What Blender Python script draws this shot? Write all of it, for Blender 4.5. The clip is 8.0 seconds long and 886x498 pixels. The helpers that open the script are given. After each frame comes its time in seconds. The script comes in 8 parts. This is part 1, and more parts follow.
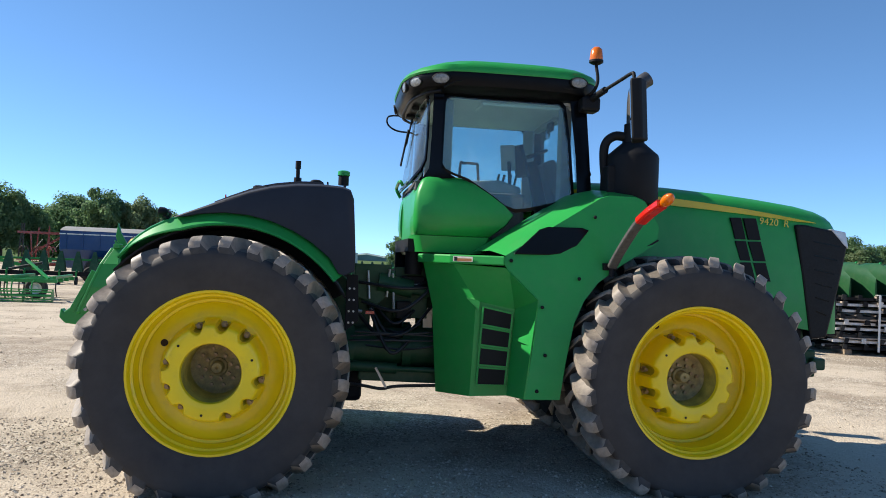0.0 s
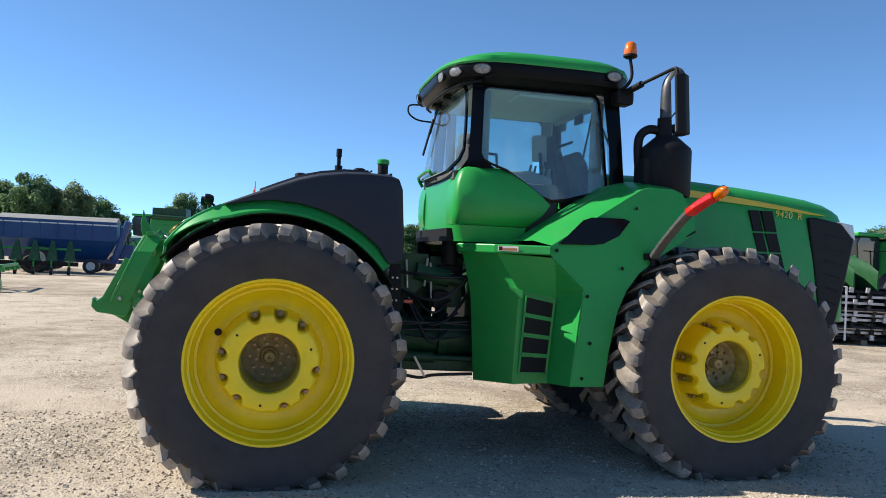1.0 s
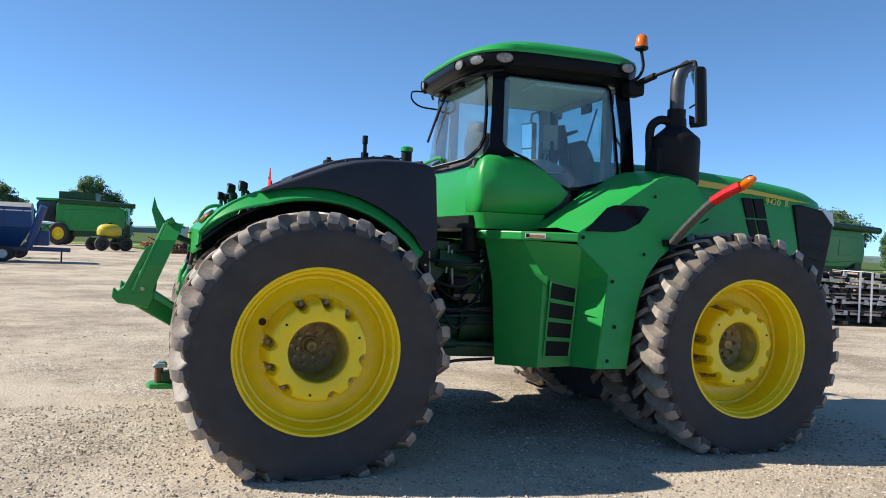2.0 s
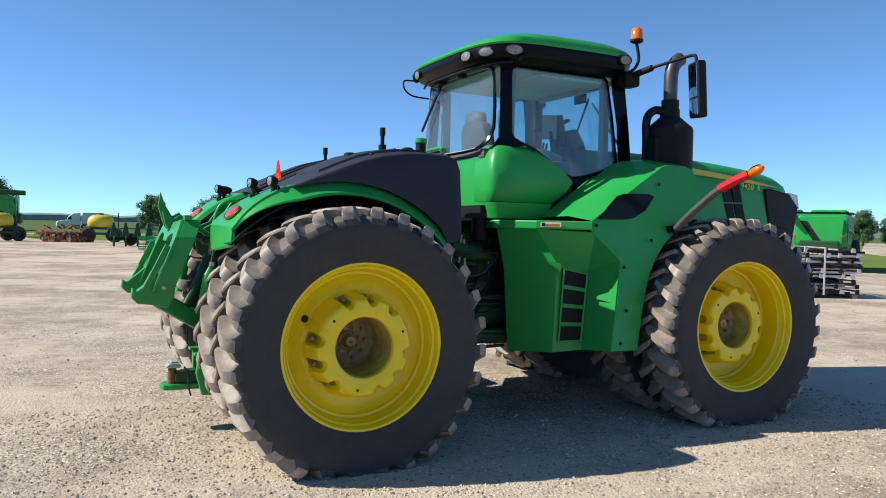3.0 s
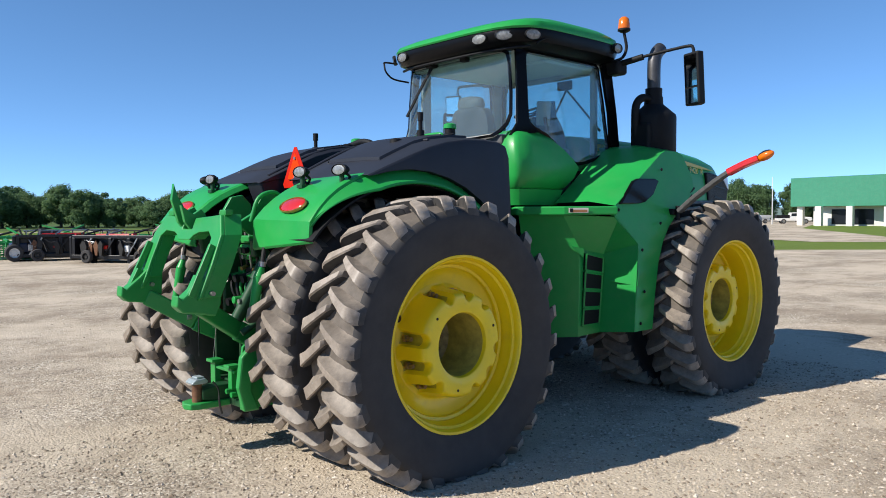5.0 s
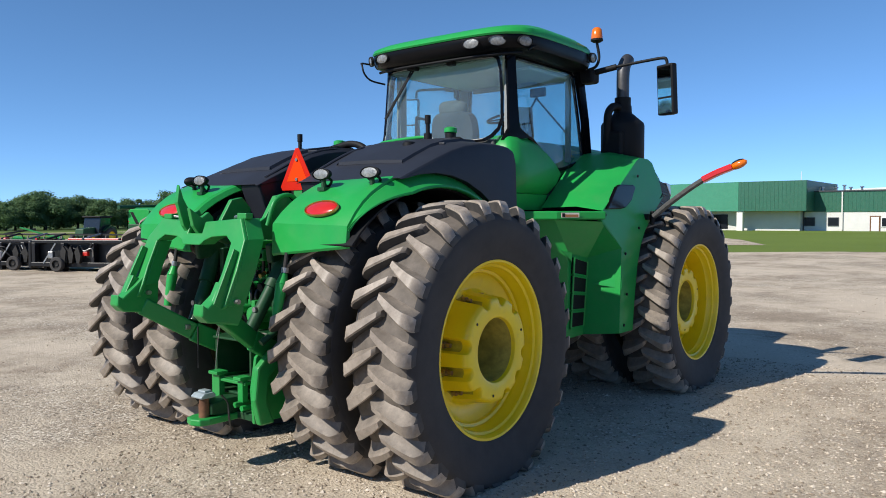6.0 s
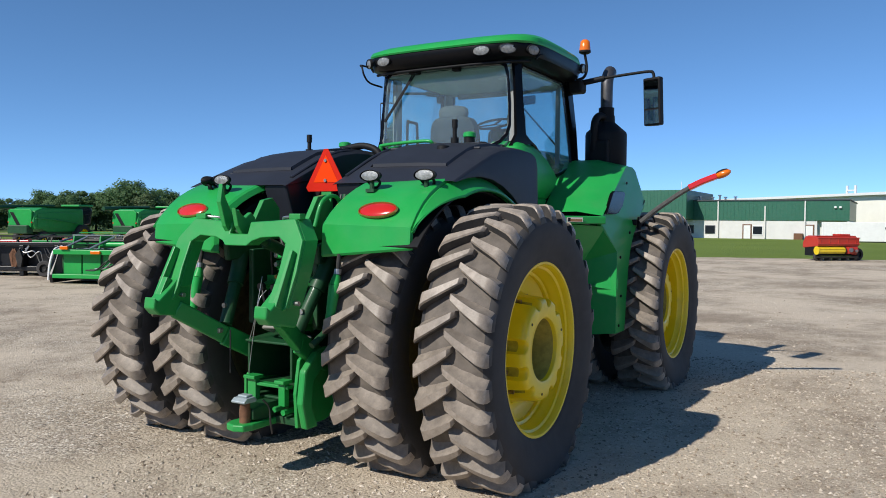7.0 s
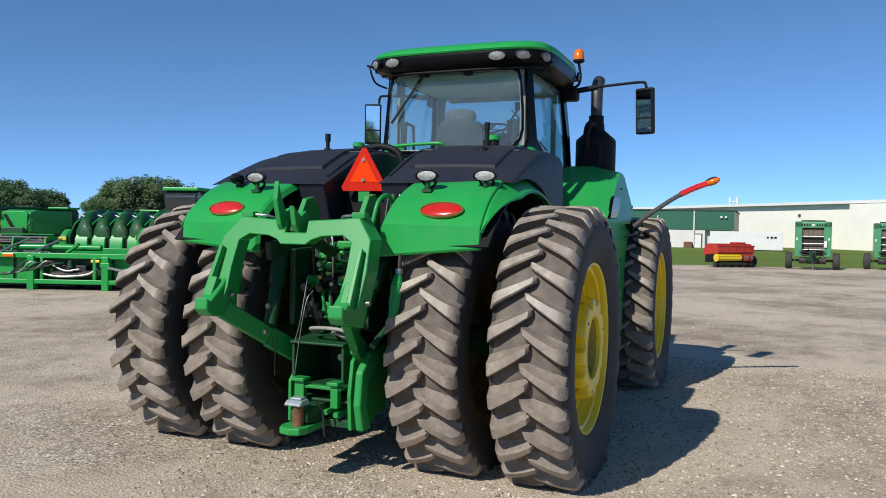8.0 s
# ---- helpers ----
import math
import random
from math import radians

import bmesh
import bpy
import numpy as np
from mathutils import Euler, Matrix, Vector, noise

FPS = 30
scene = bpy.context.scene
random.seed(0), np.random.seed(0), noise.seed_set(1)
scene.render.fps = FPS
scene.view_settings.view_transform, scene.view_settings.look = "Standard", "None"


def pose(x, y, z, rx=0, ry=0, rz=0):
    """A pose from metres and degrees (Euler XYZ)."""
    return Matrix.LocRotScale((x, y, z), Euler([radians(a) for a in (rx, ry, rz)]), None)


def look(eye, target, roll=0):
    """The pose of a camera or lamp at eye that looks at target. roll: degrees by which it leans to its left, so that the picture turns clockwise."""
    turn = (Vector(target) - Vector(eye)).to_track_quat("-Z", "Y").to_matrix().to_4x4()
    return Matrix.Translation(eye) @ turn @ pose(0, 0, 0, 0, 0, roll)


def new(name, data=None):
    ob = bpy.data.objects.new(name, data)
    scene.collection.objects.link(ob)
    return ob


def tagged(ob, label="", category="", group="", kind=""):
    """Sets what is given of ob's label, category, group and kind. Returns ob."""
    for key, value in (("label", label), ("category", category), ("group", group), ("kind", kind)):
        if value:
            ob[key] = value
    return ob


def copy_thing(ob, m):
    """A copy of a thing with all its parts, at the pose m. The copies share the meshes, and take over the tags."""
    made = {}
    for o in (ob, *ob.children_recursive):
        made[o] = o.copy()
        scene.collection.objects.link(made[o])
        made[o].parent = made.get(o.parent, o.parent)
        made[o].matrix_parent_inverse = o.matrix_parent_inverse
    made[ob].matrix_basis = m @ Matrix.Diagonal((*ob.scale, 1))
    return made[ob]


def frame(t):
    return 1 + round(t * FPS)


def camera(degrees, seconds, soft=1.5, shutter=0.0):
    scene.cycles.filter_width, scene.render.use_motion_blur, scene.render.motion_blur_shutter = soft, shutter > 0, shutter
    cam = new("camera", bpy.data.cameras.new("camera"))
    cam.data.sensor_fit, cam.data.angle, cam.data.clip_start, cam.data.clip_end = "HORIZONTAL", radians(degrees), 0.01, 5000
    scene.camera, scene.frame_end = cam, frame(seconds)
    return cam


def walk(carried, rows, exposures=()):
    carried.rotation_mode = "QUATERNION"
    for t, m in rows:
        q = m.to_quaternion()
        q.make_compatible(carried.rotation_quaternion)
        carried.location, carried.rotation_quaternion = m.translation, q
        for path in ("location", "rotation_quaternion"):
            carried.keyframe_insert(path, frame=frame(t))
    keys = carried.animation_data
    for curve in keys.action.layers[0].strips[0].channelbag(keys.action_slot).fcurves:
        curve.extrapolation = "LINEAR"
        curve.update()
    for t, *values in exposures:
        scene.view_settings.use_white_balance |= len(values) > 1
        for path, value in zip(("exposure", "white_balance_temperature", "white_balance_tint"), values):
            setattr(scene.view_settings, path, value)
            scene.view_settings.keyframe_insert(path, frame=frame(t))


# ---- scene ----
cam = camera(59.2, 8.0, soft=0.95)
PATH = [
    (0, (0.878, -7.898, 1.85), (1.155, -5.917, 1.882), 2.3),
    (0.5, (0.384, -7.886, 1.822), (0.738, -5.917, 1.85), 2.6),
    (1, (-0.062, -7.766, 1.802), (0.379, -5.815, 1.816), 2.6),
    (1.5, (-0.567, -7.66, 1.781), (-0.022, -5.736, 1.783), 2.6),
    (2.8, (-1.836, -7.299, 1.827), (-0.994, -5.486, 1.773), 1.5),
    (3, (-2.048, -7.218, 1.845), (-1.159, -5.428, 1.786), 1.2),
    (3.5, (-2.506, -6.955, 1.837), (-1.509, -5.222, 1.768), 0.3),
    (4, (-2.917, -6.546, 1.845), (-1.812, -4.881, 1.766), -0.2),
    (4.5, (-3.365, -6.155, 1.86), (-2.142, -4.575, 1.772), -0.4),
    (4.7, (-3.512, -5.994, 1.843), (-2.24, -4.453, 1.755), -0.4),
    (5.8, (-4.354, -5.064, 1.858), (-2.826, -3.776, 1.774), -0.1),
    (6, (-4.468, -4.887, 1.855), (-2.9, -3.648, 1.775), -0.1),
    (6.5, (-4.81, -4.434, 1.851), (-3.155, -3.313, 1.777), 0.1),
    (7, (-5.183, -3.992, 1.836), (-3.455, -2.989, 1.769), 0.5),
    (7.5, (-5.454, -3.498, 1.823), (-3.661, -2.614, 1.765), 0.9),
    (8, (-5.722, -2.993, 1.781), (-3.876, -2.226, 1.733), 1.1),
]
walk(cam, [(t, look(eye, target, roll)) for t, eye, target, roll in PATH], [(0, 0.50, 6850, 10), (3.0, 0.38, 6700, 10), (5.0, 0.28, 6590, 10), (8.0, -0.12, 6480, 10)])

# ---- world, sun, exposure ----
SUN_TO = Vector((-3.62, 1.26, 3.17)).normalized()
SUN_EL = math.asin(SUN_TO.z)
SUN_AZ = math.atan2(SUN_TO.x, SUN_TO.y)
world = bpy.data.worlds.new("sky")
scene.world = world
world.use_nodes = True
_wn = world.node_tree.nodes
_sky = _wn.new("ShaderNodeTexSky")
_sky.sky_type = "NISHITA"
_sky.sun_disc = False
_sky.sun_elevation = SUN_EL
_sky.sun_rotation = SUN_AZ
_sky.altitude = 300
_sky.air_density = 0.46
_sky.dust_density = 0.0
_sky.ozone_density = 5.5
_tc = _wn.new("ShaderNodeTexCoord")
_up = _wn.new("ShaderNodeVectorMath")
_up.operation = "MULTIPLY_ADD"
_up.inputs[1].default_value = (1, 1, 0.94)
_up.inputs[2].default_value = (0, 0, 0.040)
_nv = _wn.new("ShaderNodeVectorMath")
_nv.operation = "NORMALIZE"
world.node_tree.links.new(_tc.outputs["Generated"], _up.inputs[0])
world.node_tree.links.new(_up.outputs[0], _nv.inputs[0])
world.node_tree.links.new(_nv.outputs[0], _sky.inputs["Vector"])
_wn["Background"].inputs["Strength"].default_value = 0.178
_hs = _wn.new("ShaderNodeHueSaturation")
_hs.inputs["Saturation"].default_value = 1.04
_hs.inputs["Hue"].default_value = 0.4925
_hs.inputs["Value"].default_value = 1.0
world.node_tree.links.new(_sky.outputs[0], _hs.inputs["Color"])
world.node_tree.links.new(_hs.outputs[0], _wn["Background"].inputs["Color"])
_sd = bpy.data.lights.new("sun", "SUN")
_sd.energy = 5.0
_sd.angle = radians(0.53)
_sd.color = (1.0, 0.95, 0.87)
_sun = new("sun", _sd)
_sun.matrix_world = look(SUN_TO * 100, (0, 0, 0))

# ---- materials ----
class Mat:
    """A node material with short helpers."""

    def __init__(self, name, rough=0.5, metal=0.0, spec=0.5, coat=0.0):
        self.m = bpy.data.materials.new(name)
        self.m.use_nodes = True
        self.n, self.l = self.m.node_tree.nodes, self.m.node_tree.links
        self.b = self.n["Principled BSDF"]
        self.b.inputs["Roughness"].default_value = rough
        self.b.inputs["Metallic"].default_value = metal
        self.b.inputs["Specular IOR Level"].default_value = spec
        self.b.inputs["Coat Weight"].default_value = coat
        self.b.inputs["Coat Roughness"].default_value = 0.08
        self.co = self.n.new("ShaderNodeTexCoord").outputs["Object"]

    def world_co(self):
        self.co = self.n.new("ShaderNodeNewGeometry").outputs["Position"]
        return self

    def node(self, kind, **sets):
        k = self.n.new(kind)
        for key, v in sets.items():
            k.inputs[key].default_value = v
        return k

    def scaled(self, sx, sy, sz):
        k = self.n.new("ShaderNodeMapping")
        k.inputs["Scale"].default_value = (sx, sy, sz)
        self.l.new(self.co, k.inputs["Vector"])
        return k.outputs[0]

    def noise(self, scale, detail=4.0, rough=0.6, co=None):
        k = self.node("ShaderNodeTexNoise", Scale=scale, Detail=detail, Roughness=rough)
        self.l.new(co or self.co, k.inputs["Vector"])
        return k.outputs["Fac"]

    def voronoi(self, scale, out="Distance", co=None):
        k = self.node("ShaderNodeTexVoronoi", Scale=scale)
        self.l.new(co or self.co, k.inputs["Vector"])
        return k.outputs[out]

    def ramp(self, fac, *stops):
        k = self.n.new("ShaderNodeValToRGB")
        e = k.color_ramp.elements
        while len(e) < len(stops):
            e.new(0.5)
        for el, (p, c) in zip(e, stops):
            el.position = p
            el.color = c if len(c) == 4 else (*c, 1.0)
        self.l.new(fac, k.inputs[0])
        return k.outputs[0]

    def mix(self, fac, a, b, mode="MIX"):
        k = self.n.new("ShaderNodeMix")
        k.data_type, k.blend_type = "RGBA", mode
        for sock, v in ((k.inputs[0], fac), (k.inputs[6], a), (k.inputs[7], b)):
            if isinstance(v, (int, float, tuple)):
                sock.default_value = v
            else:
                self.l.new(v, sock)
        return k.outputs[2]

    def math(self, op, a, b=0.0):
        k = self.n.new("ShaderNodeMath")
        k.operation = op
        for sock, v in ((k.inputs[0], a), (k.inputs[1], b)):
            if isinstance(v, (int, float)):
                sock.default_value = v
            else:
                self.l.new(v, sock)
        return k.outputs[0]

    def base(self, c):
        if isinstance(c, tuple):
            self.b.inputs["Base Color"].default_value = c
        else:
            self.l.new(c, self.b.inputs["Base Color"])
        return self

    def rough(self, v):
        self.l.new(v, self.b.inputs["Roughness"])
        return self

    def bump(self, height, strength=0.3, dist=0.01):
        k = self.node("ShaderNodeBump", Strength=strength, Distance=dist)
        self.l.new(height, k.inputs["Height"])
        self.l.new(k.outputs[0], self.b.inputs["Normal"])
        return self


def paint(name, col, rough=0.35, coat=0.4, dust=(0.30, 0.26, 0.20, 1), dusty=0.25, wave=0.0, spec=0.5):
    """Sprayed machine paint with slight mottling, dust film and fine orange peel."""
    k = Mat(name, rough=rough, coat=coat, spec=spec)
    big, fine = k.noise(2.3, 5), k.noise(60.0, 3)
    c = k.mix(k.ramp(big, (0.35, (0, 0, 0)), (0.75, (1, 1, 1))), tuple(x * 0.86 for x in col[:3]) + (1,), col)
    film = k.math("MULTIPLY", k.ramp(k.noise(5.5, 8, 0.7), (0.45, (0, 0, 0)), (0.8, (1, 1, 1))), dusty)
    k.base(k.mix(film, c, dust))
    k.rough(k.math("ADD", k.math("MULTIPLY", big, 0.18), rough - 0.08))
    k.bump(k.noise(14.0, 2) if wave else fine, 0.05 + wave, 0.004)
    return k.m


def plain(name, col, rough=0.6, metal=0.0, vary=0.25, scale=9.0, bump=0.1, coat=0.0, spec=0.5):
    k = Mat(name, rough=rough, metal=metal, coat=coat, spec=spec)
    f = k.noise(scale, 6, 0.65)
    k.base(k.mix(k.ramp(f, (0.3, (0, 0, 0)), (0.72, (1, 1, 1))), tuple(x * (1 - vary) for x in col[:3]) + (1,), tuple(min(1, x * (1 + vary * 0.6)) for x in col[:3]) + (1,)))
    k.bump(k.noise(scale * 9, 4), bump, 0.004)
    return k.m


GREEN = paint("green_machine_paint", (0.017, 0.350, 0.068, 1), rough=0.36, coat=0.12, dusty=0.08, spec=0.32)
GREEN_DIRTY = paint("dusty_green_paint", (0.017, 0.30, 0.060, 1), rough=0.42, coat=0.15, dusty=0.12, spec=0.4)
# Far darker green; on hitch, drawbar and gap parts it stands in for shade.
GREEN_DARK = paint("dark_green_paint_with_shade", (0.008, 0.065, 0.022, 1), rough=0.5, coat=0.08, dusty=0.12, spec=0.35)


def wheel_yellow():
    """Wheel paint with scuffs down to rust and brown road grime."""
    k = Mat("scuffed_yellow_wheel_paint", rough=0.36, coat=0.22)
    big = k.noise(2.1, 5)
    c = k.mix(k.ramp(big, (0.35, (0, 0, 0)), (0.75, (1, 1, 1))), (0.86, 0.625, 0.008, 1), (0.95, 0.72, 0.008, 1))
    c = k.mix(k.math("MULTIPLY", k.ramp(k.noise(5.0, 8, 0.75), (0.55, (0, 0, 0)), (0.75, (1, 1, 1))), 0.35), c, (0.42, 0.30, 0.10, 1))
    c = k.mix(k.ramp(k.noise(17.0, 9, 0.8), (0.70, (0, 0, 0)), (0.735, (1, 1, 1))), c, (0.16, 0.075, 0.03, 1))
    k.base(c)
    k.rough(k.math("ADD", k.math("MULTIPLY", big, 0.2), 0.26))
    k.bump(k.noise(50.0, 3), 0.06, 0.004)
    return k.m


YELLOW = wheel_yellow()
STRIPE = paint("yellow_stripe", (0.82, 0.60, 0.02, 1), rough=0.3, dusty=0.05)
BLACKPL = plain("black_moulded_plastic", (0.010, 0.0105, 0.012, 1), rough=0.6, vary=0.2, scale=6, bump=0.12, spec=0.22)
TANKPL = plain("dark_grey_tank_plastic", (0.018, 0.021, 0.031, 1), rough=0.55, vary=0.22, scale=3.0, bump=0.15, spec=0.4)
BLACKGL = plain("gloss_black_trim", (0.004, 0.004, 0.005, 1), rough=0.14, vary=0.1, coat=0.0, spec=0.14)
IRON = plain("dark_bare_iron", (0.05, 0.048, 0.045, 1), rough=0.55, metal=0.6, vary=0.4, scale=25)
STEEL = plain("worn_bright_steel", (0.45, 0.45, 0.44, 1), rough=0.38, metal=0.9, vary=0.3, scale=20)
RUST = plain("rusty_steel", (0.20, 0.095, 0.05, 1), rough=0.8, metal=0.2, vary=0.5, scale=14)
HOSE = plain("black_rubber_hose", (0.014, 0.014, 0.015, 1), rough=0.5)
RED = paint("red_reflector", (0.62, 0.015, 0.008, 1), rough=0.22, coat=0.6, dusty=0.05)
ORANGE = paint("amber_lens", (0.80, 0.17, 0.004, 1), rough=0.16, coat=0.4, dusty=0.0)
SMVRED = paint("dark_red_reflective_film", (0.60, 0.016, 0.004, 1), rough=0.6, coat=0.0, dusty=0.0, spec=0.15)
LENS = plain("clear_lamp_lens", (0.30, 0.31, 0.31, 1), rough=0.3, metal=0.2, vary=0.55, scale=34, coat=0.5, bump=0.6)
LINER = plain("pale_grey_headliner", (0.70, 0.71, 0.68, 1), rough=0.85, vary=0.1)
TRIMPALE = plain("pale_grey_cab_trim", (0.30, 0.31, 0.31, 1), rough=0.6, vary=0.15)
TRIMGREY = plain("grey_cab_trim", (0.10, 0.10, 0.10, 1), rough=0.7, vary=0.2)
SEAT = plain("grey_seat_fabric", (0.055, 0.056, 0.06, 1), rough=0.9, vary=0.3, scale=30)
WHITE = plain("white_paint", (0.75, 0.75, 0.73, 1), rough=0.5, vary=0.06, scale=2)
SCREEN = plain("pale_label", (0.70, 0.66, 0.58, 1), rough=0.5, vary=0.05)
MIRROR = Mat("mirror_glass", rough=0.03, metal=1.0).base((0.8, 0.82, 0.84, 1)).m


def rubber():
    k = Mat("dusty_tyre_rubber", rough=0.75, spec=0.35)
    f = k.noise(6.0, 6, 0.65)
    d = k.noise(2.0, 3, 0.5)
    c = k.ramp(f, (0.25, (0.027, 0.027, 0.030)), (0.8, (0.053, 0.051, 0.052)))
    k.base(k.mix(k.math("MULTIPLY", d, 0.22), c, (0.12, 0.105, 0.088, 1)))
    k.bump(k.noise(120.0, 4), 0.15, 0.003)
    return k.m


def lug_rubber():
    """Tread blocks, scuffed pale by gravel dust."""
    k = Mat("dust_scuffed_tread_rubber", rough=0.5, spec=0.5)
    f = k.noise(16.0, 7, 0.7)
    g = k.noise(2.5, 4, 0.6)
    c = k.ramp(f, (0.28, (0.215, 0.182, 0.147)), (0.72, (0.47, 0.40, 0.33)))
    k.base(k.mix(k.math("MULTIPLY", k.ramp(g, (0.40, (0, 0, 0)), (0.65, (1, 1, 1))), 0.5), c, (0.13, 0.103, 0.080, 1)))
    k.bump(k.noise(70.0, 5), 0.3, 0.004)
    return k.m


def shoulder_rubber():
    """Tread shoulders and leading faces, darker than the crests."""
    k = Mat("dark_shoulder_rubber", rough=0.62, spec=0.4)
    c = k.ramp(k.noise(12.0, 6, 0.65), (0.3, (0.034, 0.033, 0.034)), (0.75, (0.078, 0.073, 0.068)))
    k.base(c)
    k.bump(k.noise(60.0, 4), 0.08, 0.003)
    return k.m


def flank_rubber():
    """Sides of the tread bars: dull grey rubber under a thin dust film."""
    k = Mat("dull_grey_flank_rubber", rough=0.55, spec=0.45)
    c = k.ramp(k.noise(14.0, 7, 0.7), (0.28, (0.165, 0.138, 0.112)), (0.72, (0.335, 0.283, 0.228)))
    k.base(k.mix(k.math("MULTIPLY", k.ramp(k.noise(3.0, 4, 0.6), (0.45, (0, 0, 0)), (0.65, (1, 1, 1))), 0.5), c, (0.070, 0.058, 0.048, 1)))
    k.bump(k.noise(70.0, 5), 0.25, 0.004)
    return k.m


LUGFLANK = flank_rubber()
FLOORRUB = plain("dull_brown_groove_rubber", (0.13, 0.109, 0.089, 1), rough=0.75, vary=0.4, scale=9, bump=0.3)
TYRE = rubber()
LUG = lug_rubber()
LUGSIDE = shoulder_rubber()


def glass(name, tint, film=0.0):
    """A tinted pane: clear, with the gloss of glass at grazing angles and a thin film of dust that scatters light."""
    k = Mat(name)
    n, l = k.n, k.l
    n.remove(k.b)
    tr, gl, lw, pw, mx, df, tl, dm, fm = (n.new(i) for i in ("ShaderNodeBsdfTransparent", "ShaderNodeBsdfGlossy", "ShaderNodeLayerWeight", "ShaderNodeMath", "ShaderNodeMixShader", "ShaderNodeBsdfDiffuse", "ShaderNodeBsdfTranslucent", "ShaderNodeMixShader", "ShaderNodeMixShader"))
    tr.inputs[0].default_value = tint
    df.inputs[0].default_value = tl.inputs[0].default_value = (0.62, 0.66, 0.66, 1)
    dm.inputs[0].default_value = 0.5
    l.new(df.outputs[0], dm.inputs[1])
    l.new(tl.outputs[0], dm.inputs[2])
    l.new(k.math("MULTIPLY", k.ramp(k.noise(3.0, 6, 0.7), (0.30, (0.45, 0.45, 0.45)), (0.75, (1, 1, 1))), film), fm.inputs[0])
    l.new(tr.outputs[0], fm.inputs[1])
    l.new(dm.outputs[0], fm.inputs[2])
    gl.inputs["Roughness"].default_value = 0.02
    lw.inputs["Blend"].default_value = 0.5
    pw.operation = "POWER"
    pw.inputs[1].default_value = 4.0
    ad = n.new("ShaderNodeMath")
    ad.operation = "MULTIPLY_ADD"
    ad.inputs[1].default_value, ad.inputs[2].default_value = 0.6, 0.06
    l.new(lw.outputs["Facing"], pw.inputs[0])
    l.new(pw.outputs[0], ad.inputs[0])
    l.new(ad.outputs[0], mx.inputs[0])
    l.new(fm.outputs[0], mx.inputs[1])
    l.new(gl.outputs[0], mx.inputs[2])
    l.new(mx.outputs[0], n["Material Output"].inputs[0])
    return k.m


GLASS = glass("tinted_cab_glass", (0.80, 0.95, 0.96, 1), 0.12)


def gravel():
    """Crushed limestone: stones over packed pale fines, brown dirt and wheel tracks."""
    k = Mat("crushed_limestone_gravel", rough=0.92, spec=0.25).world_co()
    sep, sml, chip = (k.n.new("ShaderNodeSeparateColor") for _ in range(3))
    k.l.new(k.voronoi(44.0, "Color"), sep.inputs[0])
    k.l.new(k.voronoi(95.0, "Color"), sml.inputs[0])
    k.l.new(k.voronoi(19.0, "Color"), chip.inputs[0])
    big = k.ramp(sep.outputs[0], (0.0, (0.06, 0.05, 0.042)), (0.30, (0.27, 0.23, 0.185)), (0.68, (0.50, 0.43, 0.35)), (0.86, (0.80, 0.74, 0.64)), (1.0, (0.95, 0.90, 0.82)))
    little = k.ramp(sml.outputs[0], (0.0, (0.16, 0.13, 0.10)), (0.5, (0.40, 0.335, 0.26)), (1.0, (0.74, 0.66, 0.55)))
    stone = k.mix(0.38, big, little)
    fines = k.ramp(k.noise(150.0, 5, 0.75), (0.28, (0.27, 0.215, 0.16)), (0.5, (0.43, 0.36, 0.28)), (0.74, (0.60, 0.52, 0.42)))
    near = k.ramp(k.voronoi(19.0), (0.24, (1, 1, 1)), (0.33, (0, 0, 0)))
    pale = k.math("MULTIPLY", k.ramp(chip.outputs[1], (0.80, (0, 0, 0)), (0.86, (1, 1, 1))), near)
    dark = k.math("MULTIPLY", k.ramp(chip.outputs[2], (0.82, (0, 0, 0)), (0.88, (1, 1, 1))), near)
    amount = k.ramp(k.noise(0.75, 8, 0.7), (0.42, (0, 0, 0)), (0.64, (0.9, 0.9, 0.9)))
    c = k.mix(amount, stone, fines)
    c = k.mix(pale, c, (0.86, 0.81, 0.72, 1))
    c = k.mix(dark, c, (0.11, 0.095, 0.08, 1))
    # brown damp dirt, packed pale dust and long wheel tracks
    dirt = k.ramp(k.noise(0.33, 10, 0.76), (0.47, (0, 0, 0)), (0.60, (1, 1, 1)))
    c = k.mix(k.math("MULTIPLY", dirt, 0.62), c, (0.25, 0.188, 0.135, 1))
    worn = k.ramp(k.noise(0.13, 10, 0.76), (0.46, (0, 0, 0)), (0.58, (1, 1, 1)))
    c = k.mix(k.math("MULTIPLY", worn, 0.48), c, (0.29, 0.235, 0.18, 1))
    tracks = k.noise(0.42, 7, 0.62, k.scaled(0.30, 2.4, 1.0))
    c = k.mix(k.math("MULTIPLY", k.ramp(tracks, (0.38, (1, 1, 1)), (0.52, (0, 0, 0))), 0.42), c, (0.245, 0.20, 0.155, 1))
    c = k.mix(k.math("MULTIPLY", k.ramp(k.noise(0.22, 10, 0.77), (0.44, (0, 0, 0)), (0.56, (1, 1, 1))), 0.68), c, (0.68, 0.59, 0.48, 1))
    k.base(k.mix(1.0, c, (0.97, 0.95, 0.90, 1), "MULTIPLY"))
    h = k.math("ADD", k.math("MULTIPLY", k.voronoi(44.0), -0.6), k.math("MULTIPLY", k.noise(14.0, 7, 0.75), 1.3))
    k.bump(h, 0.75, 0.018)
    return k.m


